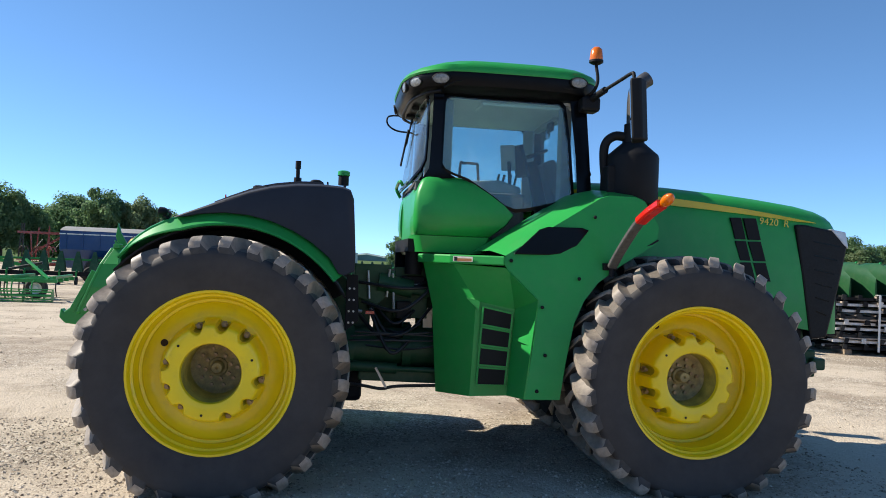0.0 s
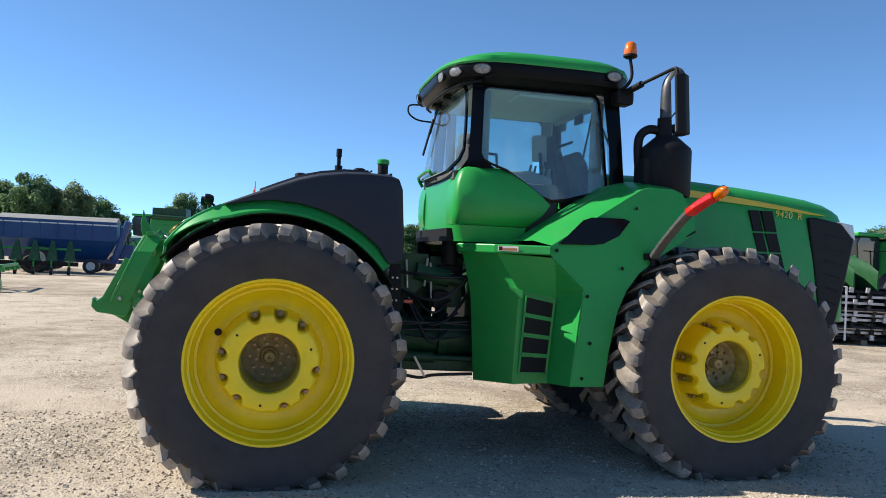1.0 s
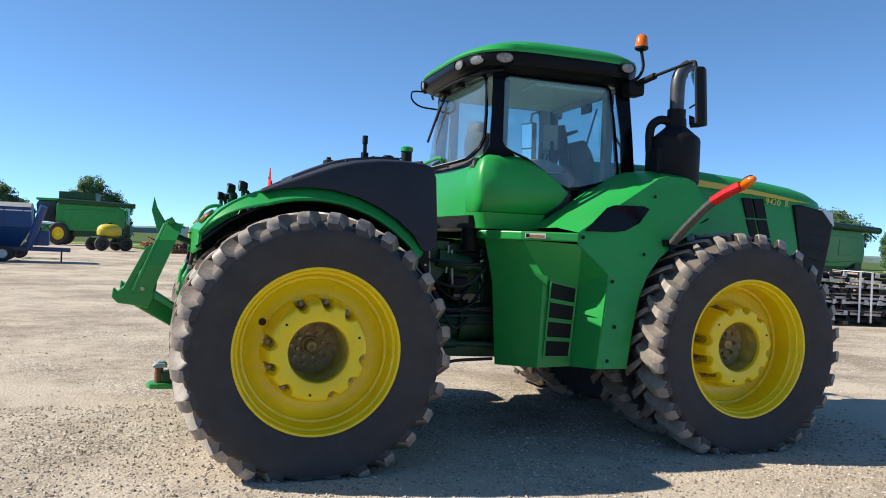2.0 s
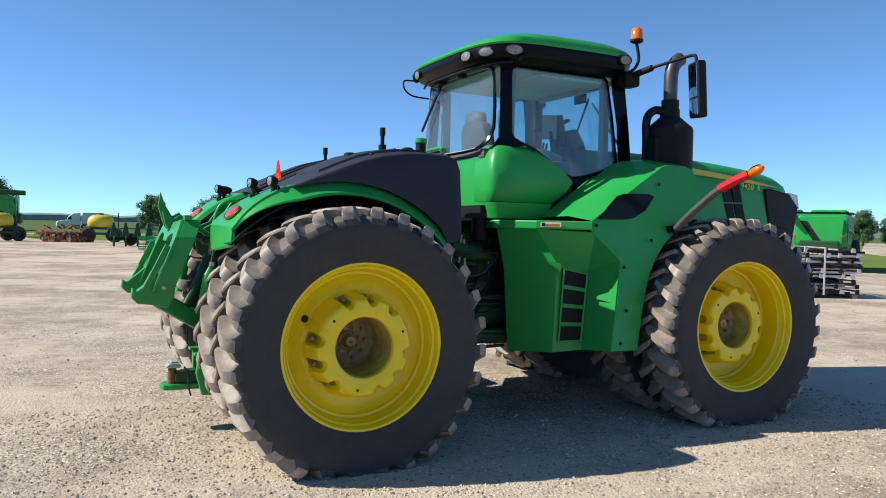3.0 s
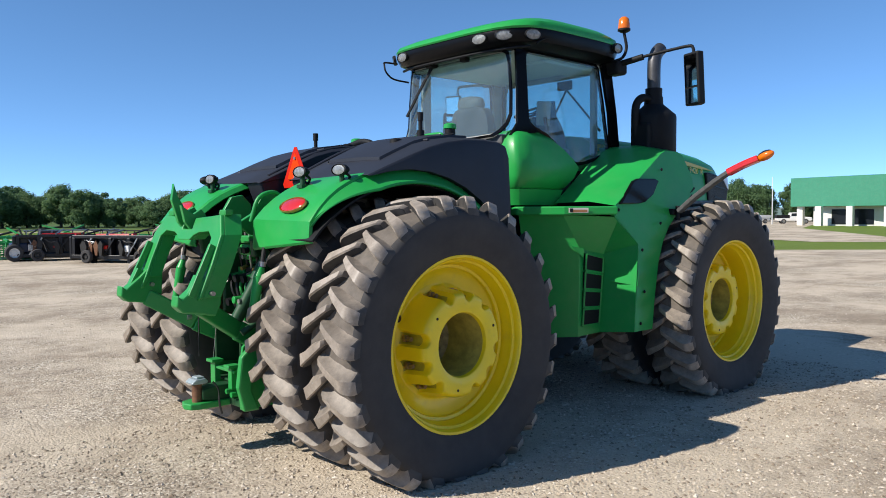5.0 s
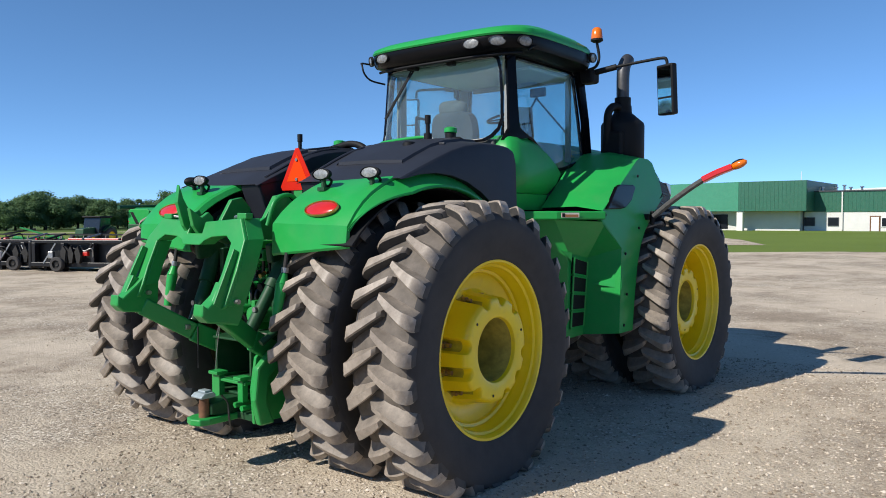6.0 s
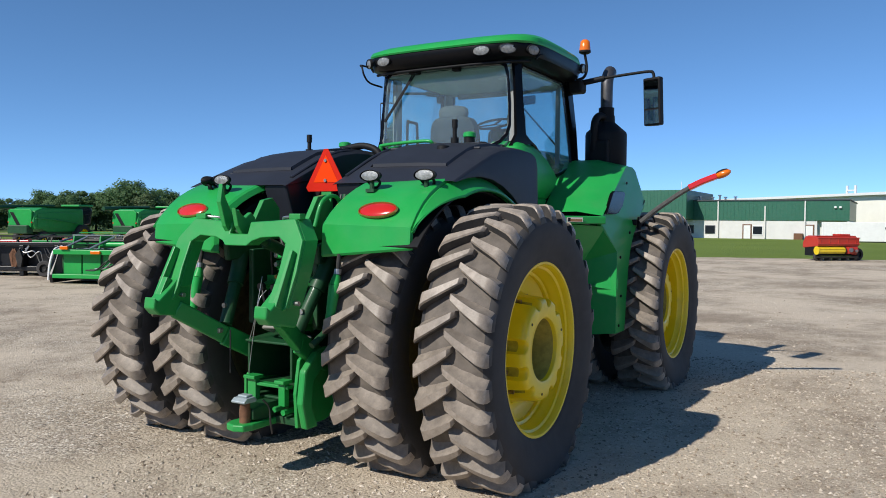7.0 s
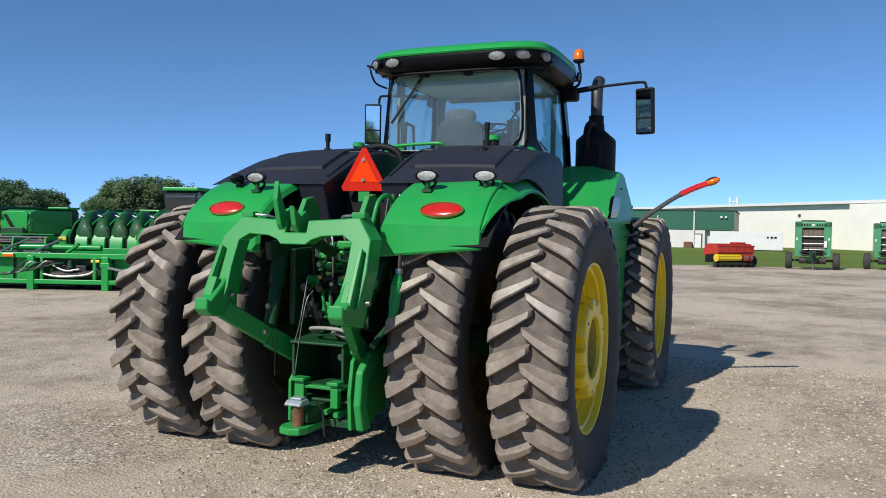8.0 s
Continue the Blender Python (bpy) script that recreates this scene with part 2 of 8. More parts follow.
def grass(name, a, b, sc=1.0):
    k = Mat(name, rough=0.95, spec=0.1).world_co()
    f = k.noise(3.0 * sc, 8, 0.75)
    g = k.noise(0.08 * sc, 5, 0.6)
    c = k.mix(g, k.ramp(f, (0.3, a), (0.7, b)), tuple(x * 1.25 for x in b) + (1,))
    k.base(c)
    k.bump(k.noise(9.0 * sc, 6, 0.8), 0.9, 0.08)
    return k.m


GRAVEL = gravel()
LAWN = grass("mown_lawn", (0.065, 0.115, 0.020), (0.15, 0.205, 0.045))
FIELD = grass("far_crop_field", (0.040, 0.075, 0.022), (0.085, 0.125, 0.040), 0.06)


def leaves(name, a, b):
    k = Mat(name, rough=0.7, spec=0.25)
    geo = k.n.new("ShaderNodeNewGeometry")
    c = k.ramp(geo.outputs["Random Per Island"], (0.0, a), (1.0, b))
    c = k.mix(k.noise(0.35, 3), c, tuple(x * 0.6 for x in b) + (1,))
    k.base(c)
    tl = k.n.new("ShaderNodeBsdfTranslucent")
    mx = k.n.new("ShaderNodeMixShader")
    mx.inputs[0].default_value = 0.6
    k.l.new(c, tl.inputs[0])
    k.l.new(k.b.outputs[0], mx.inputs[1])
    k.l.new(tl.outputs[0], mx.inputs[2])
    k.l.new(mx.outputs[0], k.n["Material Output"].inputs[0])
    return k.m


# Leaf colours raised and greyed to stand in for haze over the trees.
LEAF = leaves("tree_foliage", (0.10, 0.19, 0.085), (0.25, 0.39, 0.18))
LEAF2 = leaves("pale_tree_foliage", (0.14, 0.21, 0.10), (0.31, 0.40, 0.21))
BARK = plain("tree_bark", (0.10, 0.075, 0.055, 1), rough=0.9, vary=0.4, scale=5)

# ---- building helpers ----
def part(name, bm, mat, parent=None, label="", smooth=False, bevel=0.0, shadow=True):
    """Links a bmesh as one mesh object under a thing or a part."""
    me = bpy.data.meshes.new(name)
    bmesh.ops.recalc_face_normals(bm, faces=bm.faces)
    bm.to_mesh(me)
    bm.free()
    return put(name, me, mat, parent, label, smooth, bevel, shadow)


def put(name, me, mat, parent=None, label="", smooth=False, bevel=0.0, shadow=True):
    ob = new(name, me)
    if mat is not None and not me.materials:
        me.materials.append(mat)
    if smooth:
        me.shade_smooth()
        me.set_sharp_from_angle(angle=radians(smooth if smooth is not True else 40))
    if bevel:
        b = ob.modifiers.new("edge", "BEVEL")
        b.width, b.segments, b.limit_method, b.angle_limit = bevel, 2, "ANGLE", radians(35)
        b.harden_normals = False
    if parent is not None:
        ob.parent = parent
    if label:
        ob["label"] = label
    ob.visible_shadow = shadow
    return ob


def thing(name, at=(0, 0, 0), turn=0.0, label="", category="", group="", kind=""):
    e = new(name)
    e.empty_display_size = 0.2
    e.matrix_world = pose(*at, 0, 0, turn)
    return tagged(e, label, category, group, kind)


def B():
    return bmesh.new()


def box(bm, x0, x1, y0, y1, z0, z1, m=None):
    vs = [bm.verts.new((x, y, z)) for x in (x0, x1) for y in (y0, y1) for z in (z0, z1)]
    for f in ((0, 1, 3, 2), (4, 6, 7, 5), (0, 4, 5, 1), (2, 3, 7, 6), (0, 2, 6, 4), (1, 5, 7, 3)):
        bm.faces.new([vs[i] for i in f])
    if m is not None:
        for v in vs:
            v.co = m @ v.co
    return bm


def beam(bm, a, b, w, h, up=(0, 0, 1)):
    """A square bar from a to b, w wide and h high."""
    a, b = Vector(a), Vector(b)
    d = (b - a).normalized()
    s = d.cross(Vector(up))
    if s.length < 1e-4:
        s = d.cross(Vector((1, 0, 0)))
    s.normalize()
    u = s.cross(d)
    r = [[bm.verts.new(p + s * i * w / 2 + u * j * h / 2) for i, j in ((-1, -1), (1, -1), (1, 1), (-1, 1))] for p in (a, b)]
    bm.faces.new(r[0][::-1])
    bm.faces.new(r[1])
    for i in range(4):
        bm.faces.new((r[0][i], r[0][(i + 1) % 4], r[1][(i + 1) % 4], r[1][i]))
    return bm


def loft(bm, rings, cap=True, closed=True):
    """Skins rings of equal length."""
    vs = [[bm.verts.new(p) for p in ring] for ring in rings]
    n = len(vs[0])
    for a, b in zip(vs, vs[1:]):
        for i in range(n if closed else n - 1):
            j = (i + 1) % n
            bm.faces.new((a[i], a[j], b[j], b[i]))
    if cap and closed:
        bm.faces.new(vs[0][::-1])
        bm.faces.new(vs[-1])
    return bm


def cyl(bm, a, b, r0, r1=None, n=16, cap=True):
    a, b = Vector(a), Vector(b)
    r1 = r0 if r1 is None else r1
    d = (b - a).normalized()
    s = d.cross(Vector((0, 0, 1)))
    if s.length < 1e-3:
        s = Vector((1, 0, 0))
    s.normalize()
    u = s.cross(d)
    t = [2 * math.pi * i / n for i in range(n)]
    return loft(bm, [[p + (s * math.cos(k) + u * math.sin(k)) * r for k in t] for p, r in ((a, r0), (b, r1))], cap)


def spline(pts, n=6):
    """A smooth line through points."""
    p = [Vector(q) for q in pts]
    p = [p[0] * 2 - p[1]] + p + [p[-1] * 2 - p[-2]]
    out = []
    for i in range(1, len(p) - 2):
        for k in range(n):
            t = k / n
            out.append(0.5 * (2 * p[i] + (p[i + 1] - p[i - 1]) * t + (2 * p[i - 1] - 5 * p[i] + 4 * p[i + 1] - p[i + 2]) * t * t + (3 * p[i] - p[i - 1] - 3 * p[i + 1] + p[i + 2]) * t ** 3))
    return out + [p[-2]]


def tube(bm, pts, r, n=8, smooth=6):
    """A round tube or hose along points; r may be one radius or a pair."""
    p = spline(pts, smooth) if smooth > 1 and len(pts) > 2 else [Vector(q) for q in pts]
    r0, r1 = r if isinstance(r, tuple) else (r, r)
    rings, s = [], None
    for i, q in enumerate(p):
        d = (p[min(i + 1, len(p) - 1)] - p[max(i - 1, 0)]).normalized()
        if s is None:
            s = d.cross(Vector((0, 0, 1)))
            s = s if s.length > 1e-3 else Vector((1, 0, 0))
        s = (s - d * s.dot(d)).normalized()
        u = s.cross(d)
        w = r0 + (r1 - r0) * i / (len(p) - 1)
        rings.append([q + (s * math.cos(k) + u * math.sin(k)) * w for k in (2 * math.pi * j / n for j in range(n))])
    return loft(bm, rings)


def prism(bm, poly, y0, y1, axis="y"):
    """A flat outline (pairs) pushed from y0 to y1 along an axis."""
    def at(p, v):
        return {"y": (p[0], v, p[1]), "x": (v, p[0], p[1]), "z": (p[0], p[1], v)}[axis]
    return loft(bm, [[at(p, y0) for p in poly], [at(p, y1) for p in poly]])


def spin(bm, prof, n=32, axis="y", m=None, wob=None):
    """Turns a profile of (radius, along) round an axis."""
    rings = []
    for r, v in prof:
        ring = []
        for i in range(n):
            k = 2 * math.pi * i / n
            rr = r * (wob(k) if wob else 1.0)
            c, s = rr * math.cos(k), rr * math.sin(k)
            q = Vector({"y": (c, v, s), "z": (c, s, v), "x": (v, c, s)}[axis])
            ring.append(m @ q if m else q)
        rings.append(ring)
    vs = [[bm.verts.new(p) for p in ring] for ring in rings]
    for a, b in zip(vs, vs[1:]):
        for i in range(n):
            j = (i + 1) % n
            bm.faces.new((a[i], a[j], b[j], b[i]))
    return bm


def ball(bm, c, rx, ry, rz, n=12):
    m = Matrix.Translation(c) @ Matrix.Diagonal((rx, ry, rz, 1))
    bmesh.ops.create_uvsphere(bm, u_segments=n, v_segments=max(6, n // 2 + 2), radius=1.0, matrix=m)
    return bm


def super_ring(x0, x1, hw, z, n=48, p=4.0, bow=0.0):
    """A rounded rectangle in plan; bow drops its rear end."""
    out = []
    for i in range(n):
        k = 2 * math.pi * i / n
        c, s = math.cos(k), math.sin(k)
        q = (abs(c) ** p + abs(s) ** p) ** (-1 / p)
        x = (x0 + x1) / 2 + (x1 - x0) / 2 * c * q
        out.append((x, hw * s * q, z - bow * max(0.0, (x0 + 0.55 - x) / 0.55) ** 2))
    return out


def faces(bm, verts, polys):
    vs = [bm.verts.new(v) for v in verts]
    for p in polys:
        bm.faces.new([vs[i] for i in p])
    return bm


def thick(bm, d):
    """Gives an open sheet a thickness."""
    bmesh.ops.recalc_face_normals(bm, faces=bm.faces)
    bmesh.ops.solidify(bm, geom=list(bm.faces), thickness=d)
    return bm


def mirrored(bm_fn):
    """The pair of a right-hand maker: its mesh mirrored over the centreline."""
    bm = bm_fn()
    for v in bm.verts:
        v.co.y = -v.co.y
    bmesh.ops.reverse_faces(bm, faces=bm.faces)
    return bm

# ---- the tractor: x ahead, y to its left, z up, standing with its rear axle over the origin ----
HUB = 0.935
BASE = 3.912
tractor = thing("tractor", (0, 0, 0), 0, "large green articulated farm tractor with yellow wheels on dual tyres", "tractor")


def carcass():
    bm = B()
    half = [(0.60, 0.19), (0.635, 0.225), (0.655, 0.236), (0.662, 0.236), (0.70, 0.254), (0.79, 0.270), (0.85, 0.273), (0.895, 0.271), (0.922, 0.263), (0.942, 0.240), (0.955, 0.205), (0.969, 0.10), (0.972, 0.0)]
    prof = half + [(r, -y) for r, y in half[-2::-1]]
    spin(bm, prof, 72)
    flat(bm)
    return bm


def flat(bm):
    """Rests the tyre on the ground."""
    for v in bm.verts:
        if v.co.z < -HUB + 0.004:
            v.co.z = -HUB + 0.004
        if v.co.z < -0.74 and abs(v.co.y) > 0.2:
            v.co.y *= 1 + 0.10 * (-0.74 - v.co.z) / 0.2


# across the tread: y, crest radius, foot y, foot radius, lead foot, lead crest, tail crest, tail foot, flank height
LUG_RINGS = ((-0.030, 0.990, -0.030, 0.925, 0.028, 0.018, 0.016, 0.050, 0.30),
             (-0.012, 1.010, -0.012, 0.925, 0.033, 0.024, 0.020, 0.066, 0.30),
             (0.070, 1.016, 0.070, 0.923, 0.035, 0.027, 0.030, 0.104, 0.34),
             (0.150, 1.016, 0.150, 0.918, 0.037, 0.030, 0.038, 0.124, 0.38),
             (0.204, 1.014, 0.196, 0.904, 0.039, 0.033, 0.046, 0.132, 0.40),
             (0.226, 1.006, 0.220, 0.892, 0.040, 0.034, 0.052, 0.132, 0.42),
             (0.246, 0.982, 0.242, 0.884, 0.040, 0.035, 0.056, 0.128, 0.46),
             (0.260, 0.955, 0.257, 0.878, 0.038, 0.033, 0.054, 0.118, 0.52),
             (0.268, 0.927, 0.266, 0.872, 0.033, 0.028, 0.046, 0.100, 0.60),
             (0.268, 0.896, 0.264, 0.864, 0.022, 0.018, 0.030, 0.070, 0.70))


def lugs():
    """Chevron tread: tall bars, steep and undercut on one side, with a long flank that ends in a rounded lobe on the shoulder."""
    bm = B()
    n = 28
    for q in (-1, 1):
        for i in range(n):
            t0 = 2 * math.pi * (i + (0.5 if q > 0 else 0)) / n
            rings = []
            for yt, rt, yb, rb, lead, lc, tc, tail, fl in LUG_RINGS:
                t = t0 + 0.17 * min(1.0, max(0.0, (yt + 0.03) / 0.285)) ** 0.85
                ring = []
                for h, d in ((0.0, -tail), (0.0, lead - 0.020), (0.88, lc + 0.004), (1.0, lc - 0.004), (1.0, -tc), (0.5 + 0.5 * fl, -tc - 0.010), (fl * 0.75, -0.5 * tc - 0.5 * tail - 0.006)):
                    r, y = rb + 0.018 + h * (rt - rb + 0.012), yb + h * (yt - yb)
                    ring.append(bm.verts.new((r * math.cos(t + d / r), q * y, r * math.sin(t + d / r))))
                rings.append(ring)
            m = len(rings[0])
            for j, (a, b) in enumerate(zip(rings, rings[1:])):
                for k in range(m):
                    f = bm.faces.new((a[k], a[(k + 1) % m], b[(k + 1) % m], b[k]))
                    f.material_index = 2 if k in (0, 1) or j >= 8 else 0 if k in (2, 3) else 1 if j < 7 else 2
            bm.faces.new(rings[0][::-1]).material_index = 1
            bm.faces.new(rings[-1]).material_index = 2
    flat(bm)
    return bm


def tread_floor():
    bm = B()
    spin(bm, [(0.948, -0.224), (0.962, -0.19), (0.973, -0.10), (0.977, 0.0), (0.973, 0.10), (0.962, 0.19), (0.948, 0.224)], 72)
    flat(bm)
    return bm


FRONT_BACK = 0.15
POCKETS = (50, 80, 110, 170, 200, 230, 290, 320, 350)
SMALL_HOLES = (20, 140, 260)


def notch(k):
    """Depth of the nearest pocket, 0 to 1."""
    a = math.degrees(k) % 360
    d = min(abs((a - p + 180) % 360 - 180) for p in POCKETS)
    return max(0.0, 1 - (d / 7.0) ** 2) ** 0.5


def ydep(prof, s):
    return [(r, s * (0.22 - d)) for r, d in prof]


def drum(s, back=0.0):
    """The cast wheel centre: a drum with nine pockets down its side and a deep bore."""
    bm = B()
    n = 180
    rings = []
    for r, d, w in ((0.43, 0.230, 0), (0.412, 0.226, 0), (0.402, 0.214, 0.3), (0.396, 0.200, 0.85), (0.392, 0.185, 1), (0.384, 0.12, 1), (0.377, 0.05, 0.95), (0.372, 0.018, 0.9), (0.366, 0.0, 0.88), (0.357, -0.012, 0.80), (0.345, -0.018, 0.66), (0.330, -0.020, 0.44), (0.300, -0.020, 0), (0.240, -0.020, 0), (0.229, -0.014, 0), (0.221, 0.012, 0), (0.214, 0.33, 0), (0.207, 0.395, 0)):
        ring = []
        for i in range(n):
            k = 2 * math.pi * i / n
            rr = r - 0.060 * w * notch(s * -k)
            dd = d + back * (1.0 if d <= 0.23 else max(0.0, (0.395 - d) / 0.165))
            ring.append(bm.verts.new((rr * math.cos(k), s * (0.22 - dd), rr * math.sin(k))))
        rings.append(ring)
    for j, (a, b) in enumerate(zip(rings, rings[1:])):
        for i in range(n):
            f = bm.faces.new((a[i], a[(i + 1) % n], b[(i + 1) % n], b[i]))
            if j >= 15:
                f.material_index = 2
            # pocket walls: darker yellow for both grime and the shade inside them
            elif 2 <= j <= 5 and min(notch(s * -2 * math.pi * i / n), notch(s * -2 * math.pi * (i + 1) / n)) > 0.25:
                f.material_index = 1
    return bm


def rim(s, back=0.0):
    """Stepped lip and barrel, and the dished disc that carries the wheel centre."""
    prof = [(0.615, 0.05), (0.634, 0.03), (0.637, 0.006), (0.628, -0.002), (0.612, 0.0), (0.602, 0.016), (0.596, 0.045), (0.580, 0.056), (0.574, 0.10), (0.560, 0.118)]
    prof += [(r, d + back) for r, d in ((0.556, 0.145), (0.536, 0.152), (0.530, 0.168), (0.533, 0.178), (0.505, 0.205), (0.46, 0.222), (0.42, 0.228), (0.37, 0.228))]
    bm = B()
    spin(bm, ydep(prof, s), 72)
    # inner half of the barrel
    spin(bm, ydep([(0.558, 0.13 + back), (0.56, 0.40), (0.60, 0.43), (0.637, 0.44)], s), 48)
    return bm


MESH = {}


def mesh_of(key, make, *args):
    if key not in MESH:
        bm = make(*args)
        bmesh.ops.recalc_face_normals(bm, faces=bm.faces)
        me = bpy.data.meshes.new(key)
        bm.to_mesh(me)
        bm.free()
        MESH[key] = me
    return MESH[key]


def axle_hub(s):
    bm = B()
    spin(bm, ydep([(0.212, 0.36), (0.19, 0.385), (0.17, 0.39), (0.075, 0.392), (0.07, 0.37), (0.052, 0.368), (0.047, 0.30), (0.038, 0.288), (0.012, 0.287), (0.0, 0.31)], s), 40)
    return bm


def hub_bolt(s):
    return cyl(B(), (0, 0, 0), (0, s * 0.026, 0), 0.016, n=6)


def nut(s):
    bm = B()
    cyl(bm, (0, 0, 0), (0, s * 0.035, 0), 0.026, n=6)
    cyl(bm, (0, s * 0.035, 0), (0, s * 0.075, 0), 0.016, n=8)
    return bm


def disc_hole(s):
    bm = B()
    cyl(bm, (0, 0, 0), (0, s * 0.004, 0), 0.028, n=20)
    return bm


def wheel(x, y, outer):
    s = -1 if y < 0 else 1
    side = "r" if s < 0 else "l"
    back = FRONT_BACK if x > 1 else 0.0
    if outer:
        w = put("wheel", mesh_of("drum_" + side + str(x > 1), drum, s, back), YELLOW, tractor, "yellow cast wheel centre with scalloped rim", 35)
        put("axle_hub", mesh_of("hub_" + side, axle_hub, s), DIRTHUB, w, "dirty grey axle hub with bolts", 35)
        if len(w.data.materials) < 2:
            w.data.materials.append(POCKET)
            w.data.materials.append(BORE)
        for r, m, o in ((0.10, 8, 0.3), (0.15, 10, 0.0)):
            for i in range(m):
                k = 2 * math.pi * (i + o) / m
                hb = put("hub_bolt", mesh_of("hubbolt_" + side, hub_bolt, s), BRONZE, w)
                hb.location = (r * math.cos(k), s * (0.22 - 0.393), r * math.sin(k))
        for i, a in enumerate(POCKETS):
            k = radians(a) * -s
            o = put("nut", mesh_of("nut_" + side, nut, s), BRONZE, w)
            o.location = (0.366 * math.cos(k), s * (0.22 - 0.192 - back), 0.366 * math.sin(k))
        for a in SMALL_HOLES:
            k = radians(a) * -s
            h = put("bolt_hole", mesh_of("bolthole_" + side, small_hole, s), BLACKPL, w)
            h.location = (0.318 * math.cos(k), s * (0.240 - back), 0.318 * math.sin(k))
        h = put("valve_hole", mesh_of("vhole_" + side, disc_hole, s), RUSTHOLE, w)
        k, vr, vd = (radians(120), 0.50, 0.202) if x > 1 else (radians(153), 0.44, 0.222)
        h.location = (vr * math.cos(k), s * (0.22 - vd - back), vr * math.sin(k))
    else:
        # inner disc and rim carry the shade between the tyres in their colour
        w = put("wheel", mesh_of("plain_" + side, plain_disc, s), INNERDISC, tractor, "inner wheel disc coloured dark as in shade", 35)
    w.location = (x, y, HUB)
    put("rim", mesh_of("rim_" + side + str(outer) + str(x > 1), rim, s, back), YELLOW if outer else INNERDISC, w, "deep yellow steel rim" if outer else "inner rim coloured dark as in shade", 35)
    put("tyre", mesh_of("carcass", carcass), TYRE, w, "black farm tyre sidewall", 50)
    put("tread", mesh_of("lugs", lugs), LUG, w, "chevron tread lugs pale with dust", 34)
    if len(MESH["lugs"].materials) < 2:
        MESH["lugs"].materials.append(LUGFLANK)
        MESH["lugs"].materials.append(LUGSIDE)
    put("tread_floor", mesh_of("tread_floor", tread_floor), FLOORRUB, w, "dusty rubber between the lugs", 50)
    return w


def small_hole(s):
    bm = B()
    cyl(bm, (0, 0, 0), (0, s * 0.003, 0), 0.010, n=10)
    return bm


def plain_disc(s):
    bm = B()
    spin(bm, ydep([(0.56, 0.24), (0.50, 0.25), (0.30, 0.25), (0.22, 0.22), (0.0, 0.22)], s), 40)
    return bm


RUSTHOLE = plain("dark_rusty_hole", (0.035, 0.018, 0.010, 1), rough=0.9, vary=0.3, scale=20)
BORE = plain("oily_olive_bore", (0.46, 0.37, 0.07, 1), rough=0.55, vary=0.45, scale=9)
# brown grime plus pocket shade, both in one darker yellow
POCKET = plain("grimy_shaded_yellow_pocket", (0.50, 0.40, 0.03, 1), rough=0.6, vary=0.4, scale=14)
BRONZE = plain("plated_bronze_nut", (0.36, 0.25, 0.15, 1), rough=0.42, metal=0.7, vary=0.35, scale=30)
# wheel yellow darkened to brown, for the shade behind the outer duals
INNERDISC = plain("shade_dark_inner_wheel", (0.11, 0.085, 0.04, 1), rough=0.8, vary=0.5, scale=14)
DIRTHUB = plain("dirty_hub_casting", (0.40, 0.305, 0.13, 1), rough=0.7, vary=0.5, scale=18)
for wx in (0.0, BASE):
    for wy in (-1.60, 1.60):
        wheel(wx, wy, True)
    for wy in (-0.86, 0.86):
        wheel(wx, wy, False)


# --- chassis ---
def axle(x):
    bm = B()
    cyl(bm, (x, -1.40, HUB), (x, 1.40, HUB), 0.115, n=24)
    cyl(bm, (x, -0.62, HUB), (x, 0.62, HUB), 0.20, n=24)
    ball(bm, (x, 0, HUB), 0.36, 0.34, 0.34, 20)
    return bm


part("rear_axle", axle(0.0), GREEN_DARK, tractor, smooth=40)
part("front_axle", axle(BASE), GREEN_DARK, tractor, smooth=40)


def rear_frame():
    bm = B()
    prism(bm, [(-0.72, 1.05), (-0.72, 1.62), (0.95, 1.70), (1.25, 1.45), (1.25, 1.05), (0.6, 0.95), (-0.3, 0.95)], -0.34, -0.29)
    prism(bm, [(-0.72, 1.05), (-0.72, 1.62), (0.95, 1.70), (1.25, 1.45), (1.25, 1.05), (0.6, 0.95), (-0.3, 0.95)], 0.29, 0.34)
    box(bm, -0.40, -0.34, -0.29, 0.29, 0.95, 1.62)
    box(bm, -0.5, 1.0, -0.29, 0.29, 1.55, 1.62)
    box(bm, 0.9, 1.2, -0.29, 0.29, 1.0, 1.4)
    return bm


# added black block: fills the view under the frame with shade
part("transmission_case", box(box(B(), -0.28, 1.20, -0.28, 0.28, 0.46, 0.95), -0.26, 0.35, -0.42, 0.42, 0.56, 1.25), BLACKPL, tractor, "transmission case, black for the shade under the frame", bevel=0.05)
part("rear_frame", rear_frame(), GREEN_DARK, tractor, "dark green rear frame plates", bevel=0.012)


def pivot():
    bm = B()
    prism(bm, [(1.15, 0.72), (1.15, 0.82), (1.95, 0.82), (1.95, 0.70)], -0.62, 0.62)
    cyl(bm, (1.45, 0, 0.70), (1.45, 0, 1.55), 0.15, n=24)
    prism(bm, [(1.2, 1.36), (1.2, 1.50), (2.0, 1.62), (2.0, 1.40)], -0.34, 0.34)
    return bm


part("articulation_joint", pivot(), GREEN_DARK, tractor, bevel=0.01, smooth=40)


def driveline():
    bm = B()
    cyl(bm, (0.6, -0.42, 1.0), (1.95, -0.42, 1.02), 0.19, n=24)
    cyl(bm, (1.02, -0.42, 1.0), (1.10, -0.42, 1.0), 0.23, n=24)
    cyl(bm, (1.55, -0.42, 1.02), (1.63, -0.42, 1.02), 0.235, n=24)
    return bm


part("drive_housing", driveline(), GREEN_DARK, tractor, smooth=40)
